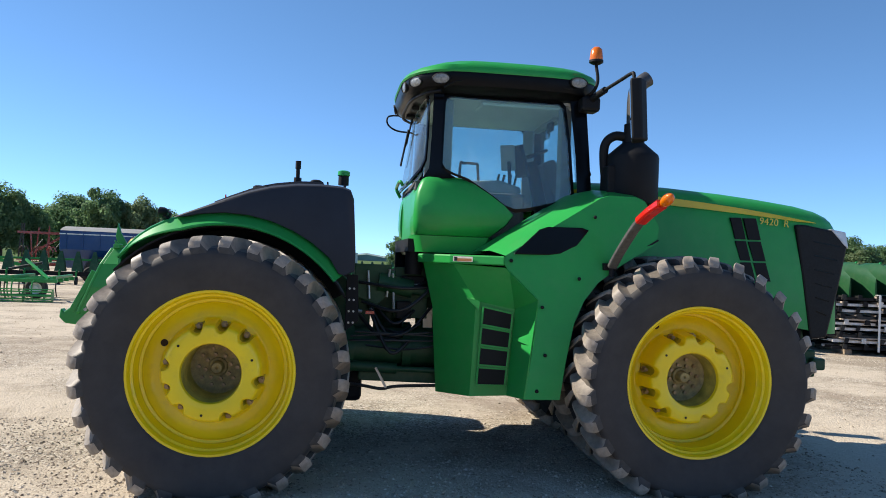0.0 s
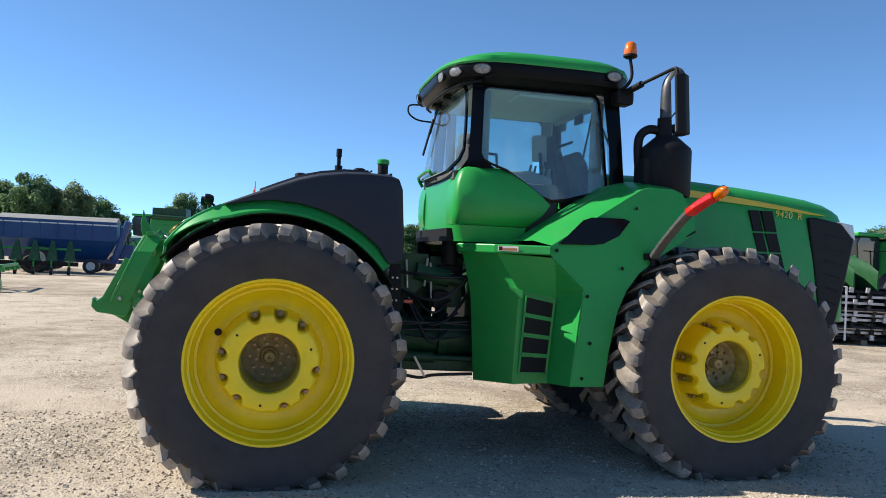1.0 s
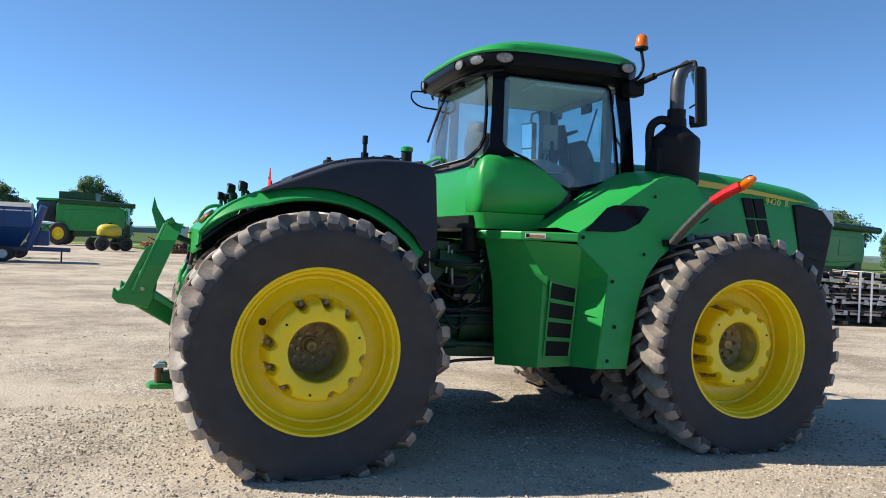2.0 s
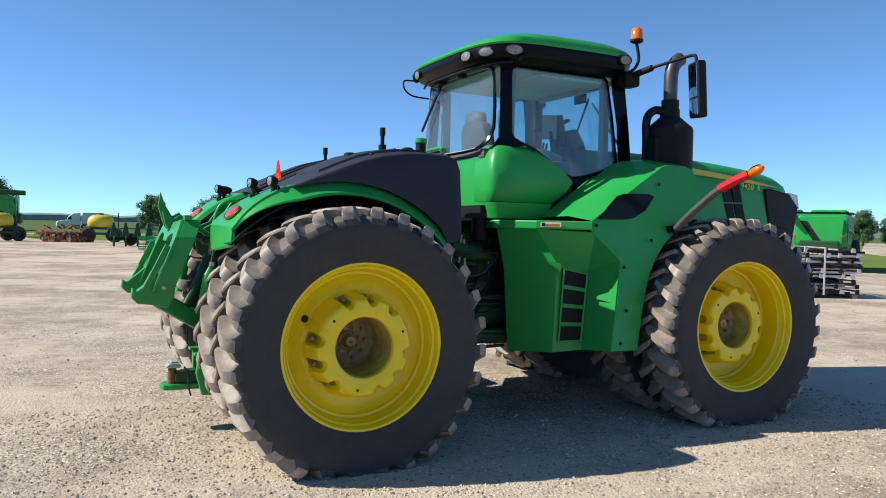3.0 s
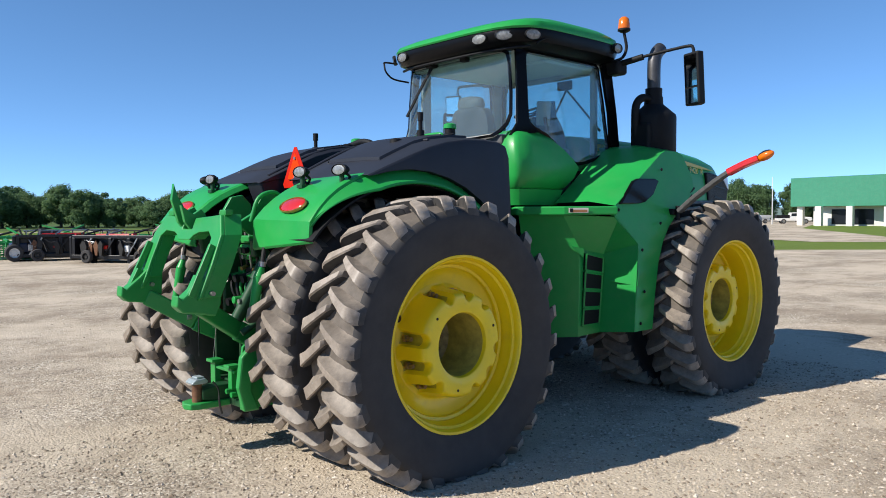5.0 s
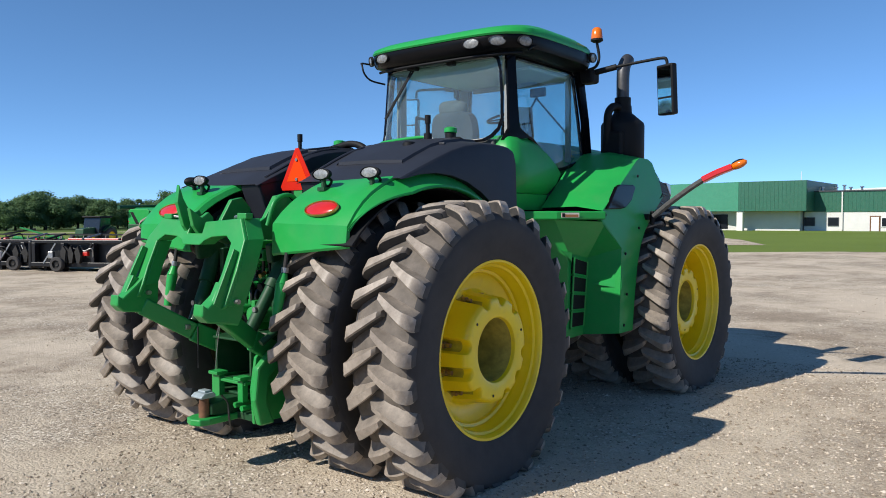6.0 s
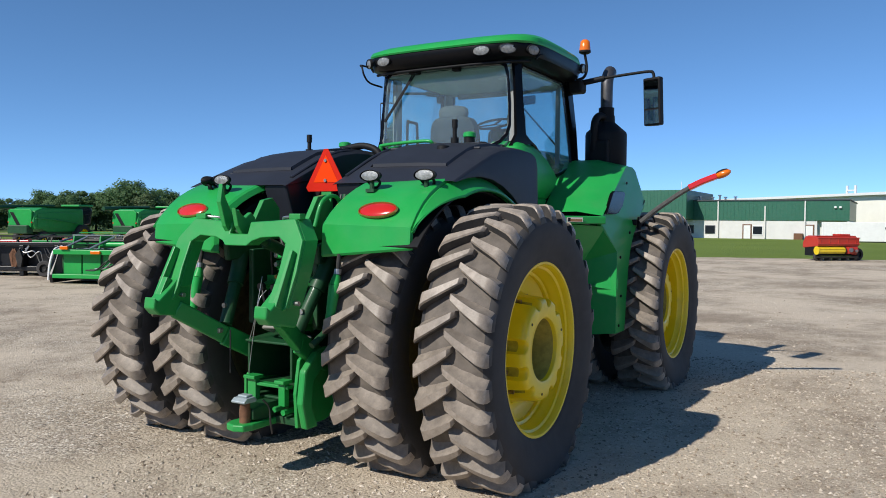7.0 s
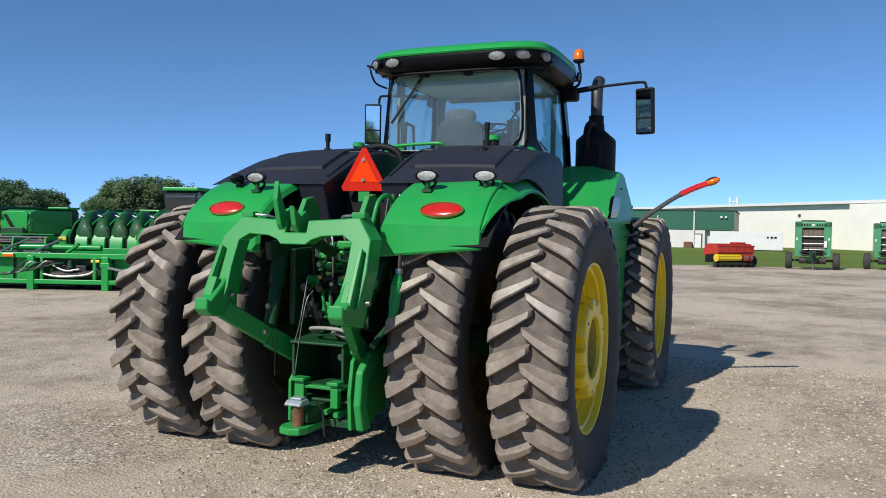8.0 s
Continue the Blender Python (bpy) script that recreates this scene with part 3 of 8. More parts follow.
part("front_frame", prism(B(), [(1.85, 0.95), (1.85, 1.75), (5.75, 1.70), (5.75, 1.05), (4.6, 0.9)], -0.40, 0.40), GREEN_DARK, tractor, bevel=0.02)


def gap_plate():
    bm = B()
    prism(bm, [(1.08, 1.50), (1.08, 1.80), (1.42, 1.80), (1.42, 1.55), (1.30, 1.42)], -0.62, -0.59)
    prism(bm, [(1.46, 1.30), (1.46, 1.78), (1.78, 1.78), (1.78, 1.30)], -0.52, -0.49)
    return bm


# dark green here puts the shade of the gap into the paint
part("valve_cover", gap_plate(), GREEN_DARK, tractor, bevel=0.006)
part("hydraulic_block", box(box(B(), 1.52, 1.74, -0.60, -0.52, 1.52, 1.70), 1.48, 1.62, -0.62, -0.52, 1.30, 1.46), BLACKPL, tractor, bevel=0.008)
part("warning_sticker", box(B(), 1.62, 1.70, -0.604, -0.601, 1.58, 1.63), SCREEN, tractor)
random.seed(4)
for i in range(9):
    x0 = 1.05 + random.random() * 0.35
    x1 = 1.55 + random.random() * 0.35
    z0, z1 = 1.05 + random.random() * 0.7, 1.05 + random.random() * 0.7
    yy = -0.66 - random.random() * 0.16
    part("hydraulic_hose", tube(B(), [(x0, yy + 0.15, z0), ((x0 + x1) / 2, yy, min(z0, z1) - 0.12 * random.random()), (x1, yy + 0.1, z1)], 0.013 + 0.007 * random.random(), 7), HOSE, tractor, smooth=60)
for i, (xa, za, xb, zb) in enumerate(((1.20, 1.74, 1.22, 1.48), (1.40, 1.76, 1.38, 1.5), (1.43, 1.72, 1.45, 1.38), (1.05, 1.37, 1.16, 1.36), (1.20, 1.35, 1.25, 1.39))):
    part("hose_fitting", cyl(B(), (xa, -0.66, za), (xb, -0.66, zb), 0.013, n=8), STEEL, tractor, "bright steel fitting", smooth=40)
part("bolt_plate", prism(B(), [(1.00, 1.20), (1.00, 1.70), (1.10, 1.70), (1.12, 1.30)], -0.98, -0.95), BLACKPL, tractor, "dark plate with bright bolts", bevel=0.004)
for k in range(8):
    part("plate_bolt", cyl(B(), (1.03 + 0.04 * (k % 2), -0.98, 1.28 + 0.10 * (k // 2)), (1.03 + 0.04 * (k % 2), -0.992, 1.28 + 0.10 * (k // 2)), 0.010, n=8), STEEL, tractor)
part("brake_pot", cyl(cyl(B(), (1.30, -0.62, 1.64), (1.62, -0.62, 1.58), 0.085, n=18), (1.62, -0.62, 1.58), (1.78, -0.62, 1.55), 0.05, n=14), GREEN_DARK, tractor, smooth=40)
for k, (xa, xb, z) in enumerate(((1.06, 1.9, 1.14), (1.05, 1.85, 1.10), (1.10, 1.88, 1.18), (1.2, 1.9, 1.06))):
    part("hydraulic_pipe", tube(B(), [(xa, -0.74, z), ((xa + xb) / 2, -0.76, z + 0.03 - 0.02 * k), (xb, -0.72, z + 0.01)], 0.010, 6), (IRON, HOSE)[k % 2], tractor, smooth=60)
part("drop_link", beam(B(), (1.30, -0.76, 0.86), (1.40, -0.77, 0.68), 0.025, 0.02), STEEL, tractor)
part("red_tag", box(B(), 1.19, 1.27, -0.70, -0.66, 1.34, 1.37), RED, tractor)
part("lower_guard", tube(B(), [(1.02, -0.70, 0.705), (1.2, -0.74, 0.69), (1.36, -0.74, 0.665), (1.5, -0.74, 0.69), (1.86, -0.72, 0.70)], 0.015, 8), IRON, tractor, smooth=60)
part("steering_cylinder", cyl(cyl(B(), (0.95, -0.62, 0.86), (1.5, -0.66, 0.84), 0.05, n=14), (1.5, -0.66, 0.84), (1.9, -0.68, 0.83), 0.026, n=12), GREEN_DARK, tractor, smooth=40)


# --- rear fenders ---
def arch(a):
    """Radius of the rear fender round the axle, by angle."""
    return 1.252 - 0.085 * max(0.0, (a - 118) / 28) ** 2


def fender_panel():
    """A flat sloping panel, creased near its lower edge into a short upright apron."""
    bm = B()
    rows = []
    for y, cut in ((-0.50, 0.05), (-0.525, 0.012), (-0.55, 0.0), (-0.8, 0.0), (-1.05, 0.0), (-1.215, 0.0), (-1.232, 0.006), (-1.240, 0.035)):
        row = []
        lean = (y + 1.0) / 0.5
        for a in (98, 104, 110, 115, 120, 125, 130, 134.5):
            r = arch(a) - cut + 0.012 * (-0.6 - y)
            row.append((r * math.cos(radians(a)) - 0.035 * lean * max(0.0, (a - 110) / 28), y, 0.95 + r * math.sin(radians(a)) + 0.02 * lean * max(0.0, (a - 122) / 16)))
        x, z = row[-1][0], row[-1][2]
        row.append((x - 0.012, y, z - 0.016))
        row.append((x - 0.022, y, 1.648 - 0.045 * lean))
        row.append((x - 0.010, y, 1.632 - 0.045 * lean))
        rows.append(row)
    loft(bm, rows, cap=False, closed=False)
    return thick(bm, 0.022)


def fender_lip():
    """The band round the wheel opening: it runs out to a point at the apron's corner."""
    bm = B()
    rows = []
    for a in np.linspace(38, 136.5, 36):
        k = radians(a)
        q = arch(a) - 1.252
        f = min(1.0, max(0.08, (138.5 - a) / 30))
        rows.append([((r + q) * math.cos(k) + 0.014 * max(0.0, (a - 110) / 28), y, 0.95 + (r + q) * math.sin(k)) for r, y in ((1.226, -1.226), (1.232, -1.240), (1.234, -1.252), (1.250 - 0.106 * f, -1.246 - 0.124 * f), (1.250 - 0.120 * f, -1.246 - 0.129 * f), (1.250 - 0.128 * f, -1.246 - 0.122 * f), (1.250 - 0.128 * f, -1.246 - 0.08 * f))])
    loft(bm, rows, cap=False, closed=False)
    return thick(bm, 0.012)


def fender_under():
    bm = B()
    rows = []
    for a in np.linspace(30, 140, 20):
        k = radians(a)
        rows.append([(1.15 * math.cos(k), y, 0.95 + 1.13 * math.sin(k)) for y in (-1.30, -0.52, -0.515)] + [(0.75 * math.cos(k), -0.50, 0.95 + 0.75 * math.sin(k))])
    loft(bm, rows, cap=False, closed=False)
    return thick(bm, 0.015)


def tank():
    bm = B()
    top = [(-0.42, 2.13), (-0.25, 2.20), (-0.02, 2.29), (0.17, 2.36), (0.34, 2.405), (0.55, 2.435), (0.75, 2.44), (0.93, 2.43), (1.0, 2.405), (1.03, 2.33)]
    low = [(1.06, 1.9), (1.06, 1.74), (0.98, 1.70), (0.93, 1.71)] + [(1.23 * math.cos(radians(a)), 0.95 + 1.23 * math.sin(radians(a))) for a in (46, 55, 64, 73, 82, 91, 100, 106)]
    rings = []
    for y, dz, ins in ((-1.318, -0.012, 0.012), (-1.305, 0.0, 0.0), (-1.26, 0.016, 0.0), (-1.12, 0.032, 0.0), (-0.90, 0.044, 0.0), (-0.60, 0.050, 0.0), (-0.27, 0.050, 0.0), (-0.235, 0.03, 0.01)):
        rings.append([(x, y, z + dz * min(1.0, max(0.0, (x + 0.42) / 0.6)) - ins) for x, z in top] + [(x - ins * 0.5, y, z) for x, z in low])
    loft(bm, rings)
    return bm


def tank_top(x, y):
    """Height of the tank cover at a place, y out from the centreline."""
    z = float(np.interp(x, (-0.42, -0.25, -0.02, 0.17, 0.34, 0.55, 0.75, 0.93), (2.13, 2.20, 2.29, 2.36, 2.405, 2.435, 2.44, 2.43)))
    return z + float(np.interp(y, (0.27, 0.6, 0.9, 1.12, 1.26, 1.305), (0.050, 0.050, 0.044, 0.032, 0.016, 0.0))) * min(1.0, max(0.0, (x + 0.42) / 0.6))


def tank_ribs():
    """Moulded ridges across and along the tank cover."""
    bm = B()
    for x in (0.30, 0.95):
        tube(bm, [(x, -y, tank_top(x, y) + 0.004) for y in (1.14, 0.9, 0.6, 0.3)], 0.013, 6)
    tube(bm, [(x, -0.28, tank_top(x, 0.28) + 0.004) for x in (-0.30, 0.1, 0.45, 0.93)], 0.013, 6)
    for k in range(3):
        x = 0.56 + 0.12 * k
        tube(bm, [(x, -1.0, tank_top(x, 1.0) + 0.024), (x, -0.4, tank_top(x, 0.4) + 0.024)], 0.008, 6, 1)
    return bm


def tank_plate():
    """A raised moulding on the top of the tank cover."""
    bm = B()
    rows = []
    for y, up in ((1.11, -0.03), (1.085, 0.022), (0.86, 0.028), (0.60, 0.028), (0.42, 0.028), (0.395, -0.03)):
        xs = (-0.14, 0.0, 0.20, 0.36, 0.56, 0.76)
        rows.append([(-0.142, -y, tank_top(-0.142, y) + 0.002)] + [(x, -y, tank_top(x, y) + up) for x in xs] + [(0.79, -y, tank_top(0.79, y) - 0.03)])
    loft(bm, rows, cap=False, closed=False)
    return thick(bm, 0.016)


BRASS = plain("dull_gold_bezel", (0.45, 0.30, 0.08, 1), rough=0.4, metal=0.5)
for s, fn in (("right", lambda f: f()), ("left", mirrored)):
    fen = part("fender", fn(fender_panel), GREEN, tractor, "glossy green rear fender", 22)
    part("fender_lip", fn(fender_lip), GREEN, fen, smooth=30)
    part("inner_liner", fn(fender_under), BLACKPL, fen, "black wheel-arch liner", 50)
    tk = part("fuel_tank", fn(tank), TANKPL, tractor, "dark grey moulded fuel tank cover", 35, bevel=0.018)
    part("rib", fn(tank_ribs), TANKPL, tk, smooth=60)
    part("raised_panel", fn(tank_plate), TANKPL, tk, smooth=25)
    sg = -1 if s == "right" else 1
    # lamps on the fender
    for k, (lx, ly) in enumerate(((-0.604, 0.735), (-0.541, 1.153))):
        if s == "left" and k == 1:
            lx, ly = -0.50, 1.0
        swing = 78 if s == "left" and k == 1 else 0
        m = Matrix.Translation((lx, sg * ly, 2.168)) @ Matrix.Rotation(radians(-swing), 4, "Z")
        b = part("work_lamp", spin(B(), [(0.0, -0.045), (0.05, -0.04), (0.078, -0.01), (0.082, 0.02), (0.075, 0.024)], 24, "x", m @ Matrix.Diagonal((-1, 1.10, 0.52, 1))), BLACKPL, tractor, "small black oval work lamp", 40)
        part("lens", spin(B(), [(0.066, 0.0), (0.04, 0.004), (0.0, 0.005)], 24, "x", m @ Matrix.Translation((-0.02, 0, 0)) @ Matrix.Diagonal((-1, 1.10, 0.52, 1))), LENS, b, "clear lamp lens", 40)
        loop = tube(B(), [(0.0, -0.05, -0.02), (0.045, -0.045, -0.05), (0.05, 0.0, -0.085), (0.045, 0.045, -0.05), (0.0, 0.05, -0.02)], 0.010, 7)
        loop.transform(m)
        part("bracket_loop", loop, BLACKPL, b, smooth=60)
        part("bracket", box(cyl(B(), (lx + 0.01, sg * ly, 2.05), (lx + 0.01, sg * ly, 2.14), 0.018, n=10), lx - 0.02, lx + 0.04, sg * ly - 0.035, sg * ly + 0.035, 2.05, 2.075), GREEN_DARK, b)
    ty = 0.93 if s == "right" else 0.87
    lamp = part("tail_lamp", ball(B(), (-0.800, sg * ty, 1.902), 0.024, 0.150, 0.068, 24), RED, tractor, "red oval tail lamp", 40)
    lamp_m = Matrix.Translation((-0.797, sg * ty, 1.918)) @ Matrix.Rotation(radians(46), 4, "Y") @ Matrix.Translation((0.800, -sg * ty, -1.902))
    lamp.data.transform(lamp_m)
    ring = part("bezel", spin(B(), [(1.0, -0.012), (1.06, 0.0), (1.0, 0.012), (0.95, 0.0), (1.0, -0.012)], 28, "x", lamp_m @ Matrix.Translation((-0.802, sg * ty, 1.902)) @ Matrix.Diagonal((1, 0.154, 0.072, 1))), BRASS, lamp, smooth=60)

# filler caps, breathers and antennas on the tanks
for cx, cy, cz, r in ((0.94, -0.70, 2.53, 0.048), (0.936, 0.675, 2.50, 0.050)):
    c = part("filler_neck", cyl(B(), (cx, cy, cz - 0.02), (cx, cy, cz + 0.07), r, n=20), BLACKPL, tractor, smooth=40)
    part("filler_cap", spin(B(), [(0.0, 0.115), (r * 0.7, 0.115), (r * 1.15, 0.105), (r * 1.2, 0.07), (r * 1.05, 0.065)], 20, "z", Matrix.Translation((cx, cy, cz))), GREEN, c, "green screw cap", 40)
for cx, cy, cz, h in ((0.53, -0.78, 2.50, 0.20), (0.50, 0.757, 2.46, 0.185)):
    part("antenna_base", cyl(cyl(cyl(B(), (cx, cy, cz - 0.02), (cx, cy, cz + 0.05), 0.034, n=14), (cx, cy, cz + 0.05), (cx, cy, cz + h - 0.06), 0.018, n=12), (cx, cy, cz + h - 0.07), (cx, cy, cz + h), 0.025, n=12), BLACKPL, tractor, "stubby black breather post", smooth=40)
for cx, cy in ((0.20, -0.86), (0.72, -0.52), (0.70, -0.95), (0.83, 0.45), (0.66, 0.45), (0.76, 0.58)):
    part("tank_boss", spin(B(), [(0.055, 0.0), (0.05, 0.045), (0.03, 0.055), (0.0, 0.055)], 16, "z", Matrix.Translation((cx, cy, tank_top(cx, abs(cy)) - 0.012))), BLACKPL, tractor, smooth=40)
part("tank_strap", tube(B(), [(0.78, 0.12, 2.25), (0.78, 0.16, 2.47), (0.78, 0.34, 2.55), (0.78, 0.6, 2.52)], 0.032, 10), BLACKPL, tractor, "thick black air hose between the tanks", smooth=60)

# slow-vehicle sign
SX = -0.20
sgn = part("slow_vehicle_sign", prism(B(), [(-0.02, 2.425), (0.02, 2.425), (0.205, 2.115), (0.185, 2.082), (-0.185, 2.082), (-0.205, 2.115)], SX, SX + 0.006, "x"), SMVRED, tractor, "orange-red warning triangle sign", bevel=0.002)
part("sign_centre", prism(B(), [(0.0, 2.375), (0.125, 2.155), (-0.125, 2.155)], SX - 0.003, SX - 0.0005, "x"), paint("bright_orange_film", (0.88, 0.055, 0.002, 1), rough=0.65, coat=0.0, dusty=0.0, spec=0.1), sgn)
for zz in (2.33, 2.17):
    part("bolt", cyl(B(), (SX - 0.012, 0, zz), (SX, 0, zz), 0.014, n=8), STEEL, sgn)
part("sign_post", beam(box(B(), SX + 0.006, SX + 0.02, -0.05, 0.05, 2.0, 2.3), (SX + 0.03, -0.02, 1.60), (SX + 0.025, -0.02, 2.25), 0.05, 0.02), GREEN_DIRTY, sgn)
for sg in (-1, 1):
    part("tank_inner_wall", prism(B(), [(-0.40, 2.13), (-0.10, 2.24), (0.9, 2.3), (0.9, 1.7), (-0.22, 1.66)], min(sg * 0.25, sg * 0.49), max(sg * 0.25, sg * 0.49)), TANKPL, tractor, "dark inner wall of the tank", bevel=0.02)
part("centre_cover", box(B(), -0.1, 1.0, -0.24, 0.24, 1.7, 2.2), BLACKPL, tractor, bevel=0.03)


# --- rear hitch ---
def slope(z):
    """How far back the coupler frame stands at a height."""
    return -1.115 - 0.40 * (1.88 - z)


def coupler_frame():
    """The quick coupler's face: a plate like an M, with two arches."""
    half = [(0.085, 1.747), (0.082, 1.83), (0.30, 1.842), (0.475, 1.855), (0.592, 1.71), (0.61, 1.50), (0.60, 1.27), (0.52, 1.22), (0.455, 1.28), (0.445, 1.36), (0.457, 1.494), (0.451, 1.685), (0.375, 1.732), (0.215, 1.723), (0.14, 1.698), (0.10, 1.665)]
    prof = half + [(-y, z) for y, z in half[::-1]]
    return loft(B(), [[(slope(z) + d, y, z) for y, z in prof] for d in (0.0, 0.032)])


def coupler_flange(s, pts, depth):
    """A strip that runs forward from the edge of the coupler's face."""
    return loft(B(), [[(slope(z) + 0.03, s * y, z), (slope(z) + depth, s * y, z), (slope(z) + depth, s * (y + w), z), (slope(z) + 0.03, s * (y + w), z)] for y, z, w in pts])


def hitch_leg(s):
    """The hook at the foot of one leg of the coupler."""
    prof = [(-1.26, 1.44), (-1.30, 1.42), (-1.36, 1.36), (-1.47, 1.27), (-1.50, 1.30), (-1.51, 1.22), (-1.46, 1.17), (-1.37, 1.16), (-1.22, 1.13), (-1.18, 1.22), (-1.17, 1.40)]
    return loft(B(), [[(x, s * y, z) for x, z in prof] for y in (0.465, 0.575)])


frm = part("coupler_frame", coupler_frame(), GREEN_DIRTY, tractor, "green M-shaped quick-coupler frame", bevel=0.008)
for s in (-1, 1):
    part("flange", coupler_flange(s, [(0.475, 1.855, -0.02), (0.592, 1.71, -0.02), (0.61, 1.50, -0.02), (0.60, 1.27, -0.02)], 0.165), GREEN_DIRTY, frm, bevel=0.004)
    part("flange", coupler_flange(s, [(0.451, 1.685, 0.02), (0.457, 1.494, 0.02), (0.445, 1.36, 0.02)], 0.13), GREEN_DIRTY, frm, bevel=0.004)
    part("top_flange", loft(B(), [[(slope(z) + 0.03, s * y, z), (slope(z) + 0.15, s * y, z - 0.005), (slope(z) + 0.15, s * y, z - 0.025), (slope(z) + 0.03, s * y, z - 0.02)] for y, z in ((0.085, 1.83), (0.30, 1.842), (0.475, 1.855))]), GREEN_DIRTY, frm, bevel=0.004)
    part("arch_flange", loft(B(), [[(slope(z) + 0.03, s * y, z), (slope(z) + 0.13, s * y, z), (slope(z) + 0.13, s * y, z + 0.02), (slope(z) + 0.03, s * y, z + 0.02)] for y, z in ((0.10, 1.665), (0.14, 1.698), (0.215, 1.723), (0.375, 1.732), (0.451, 1.685))]), GREEN_DIRTY, frm, bevel=0.004)
    part("corner_tab", box(B(), slope(1.87) + 0.02, slope(1.87) + 0.08, min(s * 0.40, s * 0.50), max(s * 0.40, s * 0.50), 1.85, 1.89), GREEN_DIRTY, frm, bevel=0.006)
    part("trip_rod", tube(B(), [(slope(1.86) + 0.05, s * 0.40, 1.87), (slope(1.82) + 0.10, s * 0.30, 1.86), (slope(1.8) + 0.2, s * 0.24, 1.82)], 0.010, 6), STEEL, frm, smooth=60)
for s in (-1, 1):
    leg = part("coupler_hook", hitch_leg(s), GREEN_DIRTY, frm, "green hook at the coupler foot", bevel=0.012)
    part("latch_bar", beam(beam(B(), (slope(1.64) - 0.02, s * 0.555, 1.64), (slope(1.28) - 0.05, s * 0.565, 1.28), 0.03, 0.05), (slope(1.42) - 0.03, s * 0.53, 1.42), (slope(1.26) - 0.05, s * 0.53, 1.26), 0.05, 0.06), GREEN_DIRTY, frm, "slim latch bar", bevel=0.005)
    part("pin", cyl(B(), (-1.27, s * 0.43, 1.30), (-1.27, s * 0.64, 1.30), 0.016, n=10), STEEL, frm, smooth=40)
    part("lower_link", beam(beam(B(), (-1.30, s * 0.49, 1.20), (-0.95, s * 0.36, 0.98), 0.06, 0.13), (-0.95, s * 0.36, 0.98), (-0.45, s * 0.26, 0.72), 0.06, 0.15), GREEN_DIRTY, tractor, bevel=0.012)
    # cylinders and stabiliser in dark green, coloured for the shade behind the coupler
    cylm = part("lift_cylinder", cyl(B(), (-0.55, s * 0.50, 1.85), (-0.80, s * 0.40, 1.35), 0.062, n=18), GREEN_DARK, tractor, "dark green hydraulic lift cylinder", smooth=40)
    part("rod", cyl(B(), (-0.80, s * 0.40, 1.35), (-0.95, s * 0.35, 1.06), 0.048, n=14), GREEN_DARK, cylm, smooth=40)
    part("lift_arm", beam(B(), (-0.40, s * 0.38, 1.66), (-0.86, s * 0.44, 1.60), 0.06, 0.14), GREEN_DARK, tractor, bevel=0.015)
    lk = part("lift_link", cyl(cyl(B(), (-0.98, s * 0.66, 1.16), (-0.93, s * 0.665, 1.40), 0.030, 0.042, n=14), (-0.93, s * 0.665, 1.40), (-0.91, s * 0.668, 1.47), 0.042, 0.024, n=14), GREEN, tractor, "bright green adjustable lift link", smooth=40)
    part("link_screw", cyl(B(), (-0.91, s * 0.668, 1.46), (-0.86, s * 0.67, 1.75), 0.016, n=10), IRON, lk)
    part("link_collar", cyl(B(), (-0.905, s * 0.668, 1.475), (-0.90, s * 0.668, 1.51), 0.026, n=12), STEEL, lk)
    if s < 0:
        part("stabiliser", cyl(cyl(B(), (-0.40, s * 0.60, 1.40), (-0.78, s * 0.56, 1.12), 0.045, n=14), (-0.78, s * 0.56, 1.12), (-1.0, s * 0.52, 0.98), 0.025, n=10), GREEN_DARK, tractor, smooth=40)
    for xx, yy, zz in ((-0.87, 0.375, 1.20), (-0.95, 0.35, 1.02)):
        part("pin_head", cyl(B(), (xx - 0.04, s * yy, zz), (xx - 0.075, s * yy, zz), 0.020, n=10), STEEL, cylm, smooth=40)


part("top_hook", prism(prism(B(), [(-1.02, 1.70), (-1.10, 1.68), (-1.19, 1.80), (-1.24, 1.97), (-1.22, 2.10), (-1.19, 2.0), (-1.12, 1.88), (-1.06, 1.92), (-1.02, 1.86)], 0.10, 0.14), [(-1.02, 1.70), (-1.10, 1.68), (-1.19, 1.80), (-1.22, 1.93), (-1.12, 1.86), (-1.06, 1.90), (-1.02, 1.86)], -0.02, 0.02), GREEN_DIRTY, frm, "upright green hook horn", bevel=0.006)
part("top_link", cyl(cyl(B(), (-0.62, 0.03, 1.60), (-0.86, 0.03, 1.68), 0.045, n=14), (-0.86, 0.03, 1.68), (-1.12, 0.05, 1.78), 0.028, n=12), GREEN_DARK, tractor, smooth=40)
for yy, zz in ((-0.29, 1.90), (0.24, 1.88)):
    part("hitch_lug", prism(B(), [(-0.50, 1.70), (-0.50, zz + 0.06), (-0.58, zz + 0.14), (-0.68, zz + 0.12), (-0.78, zz - 0.04), (-0.92, 1.78), (-0.80, 1.70)], yy - 0.022, yy + 0.022), GREEN_DIRTY, tractor, bevel=0.006)
part("hitch_rail", tube(B(), [(-0.86, -0.43, 1.80), (-0.80, -0.45, 1.98), (-0.66, -0.46, 2.02), (-0.55, -0.46, 1.9)], 0.016, 8), GREEN_DIRTY, tractor, smooth=60)


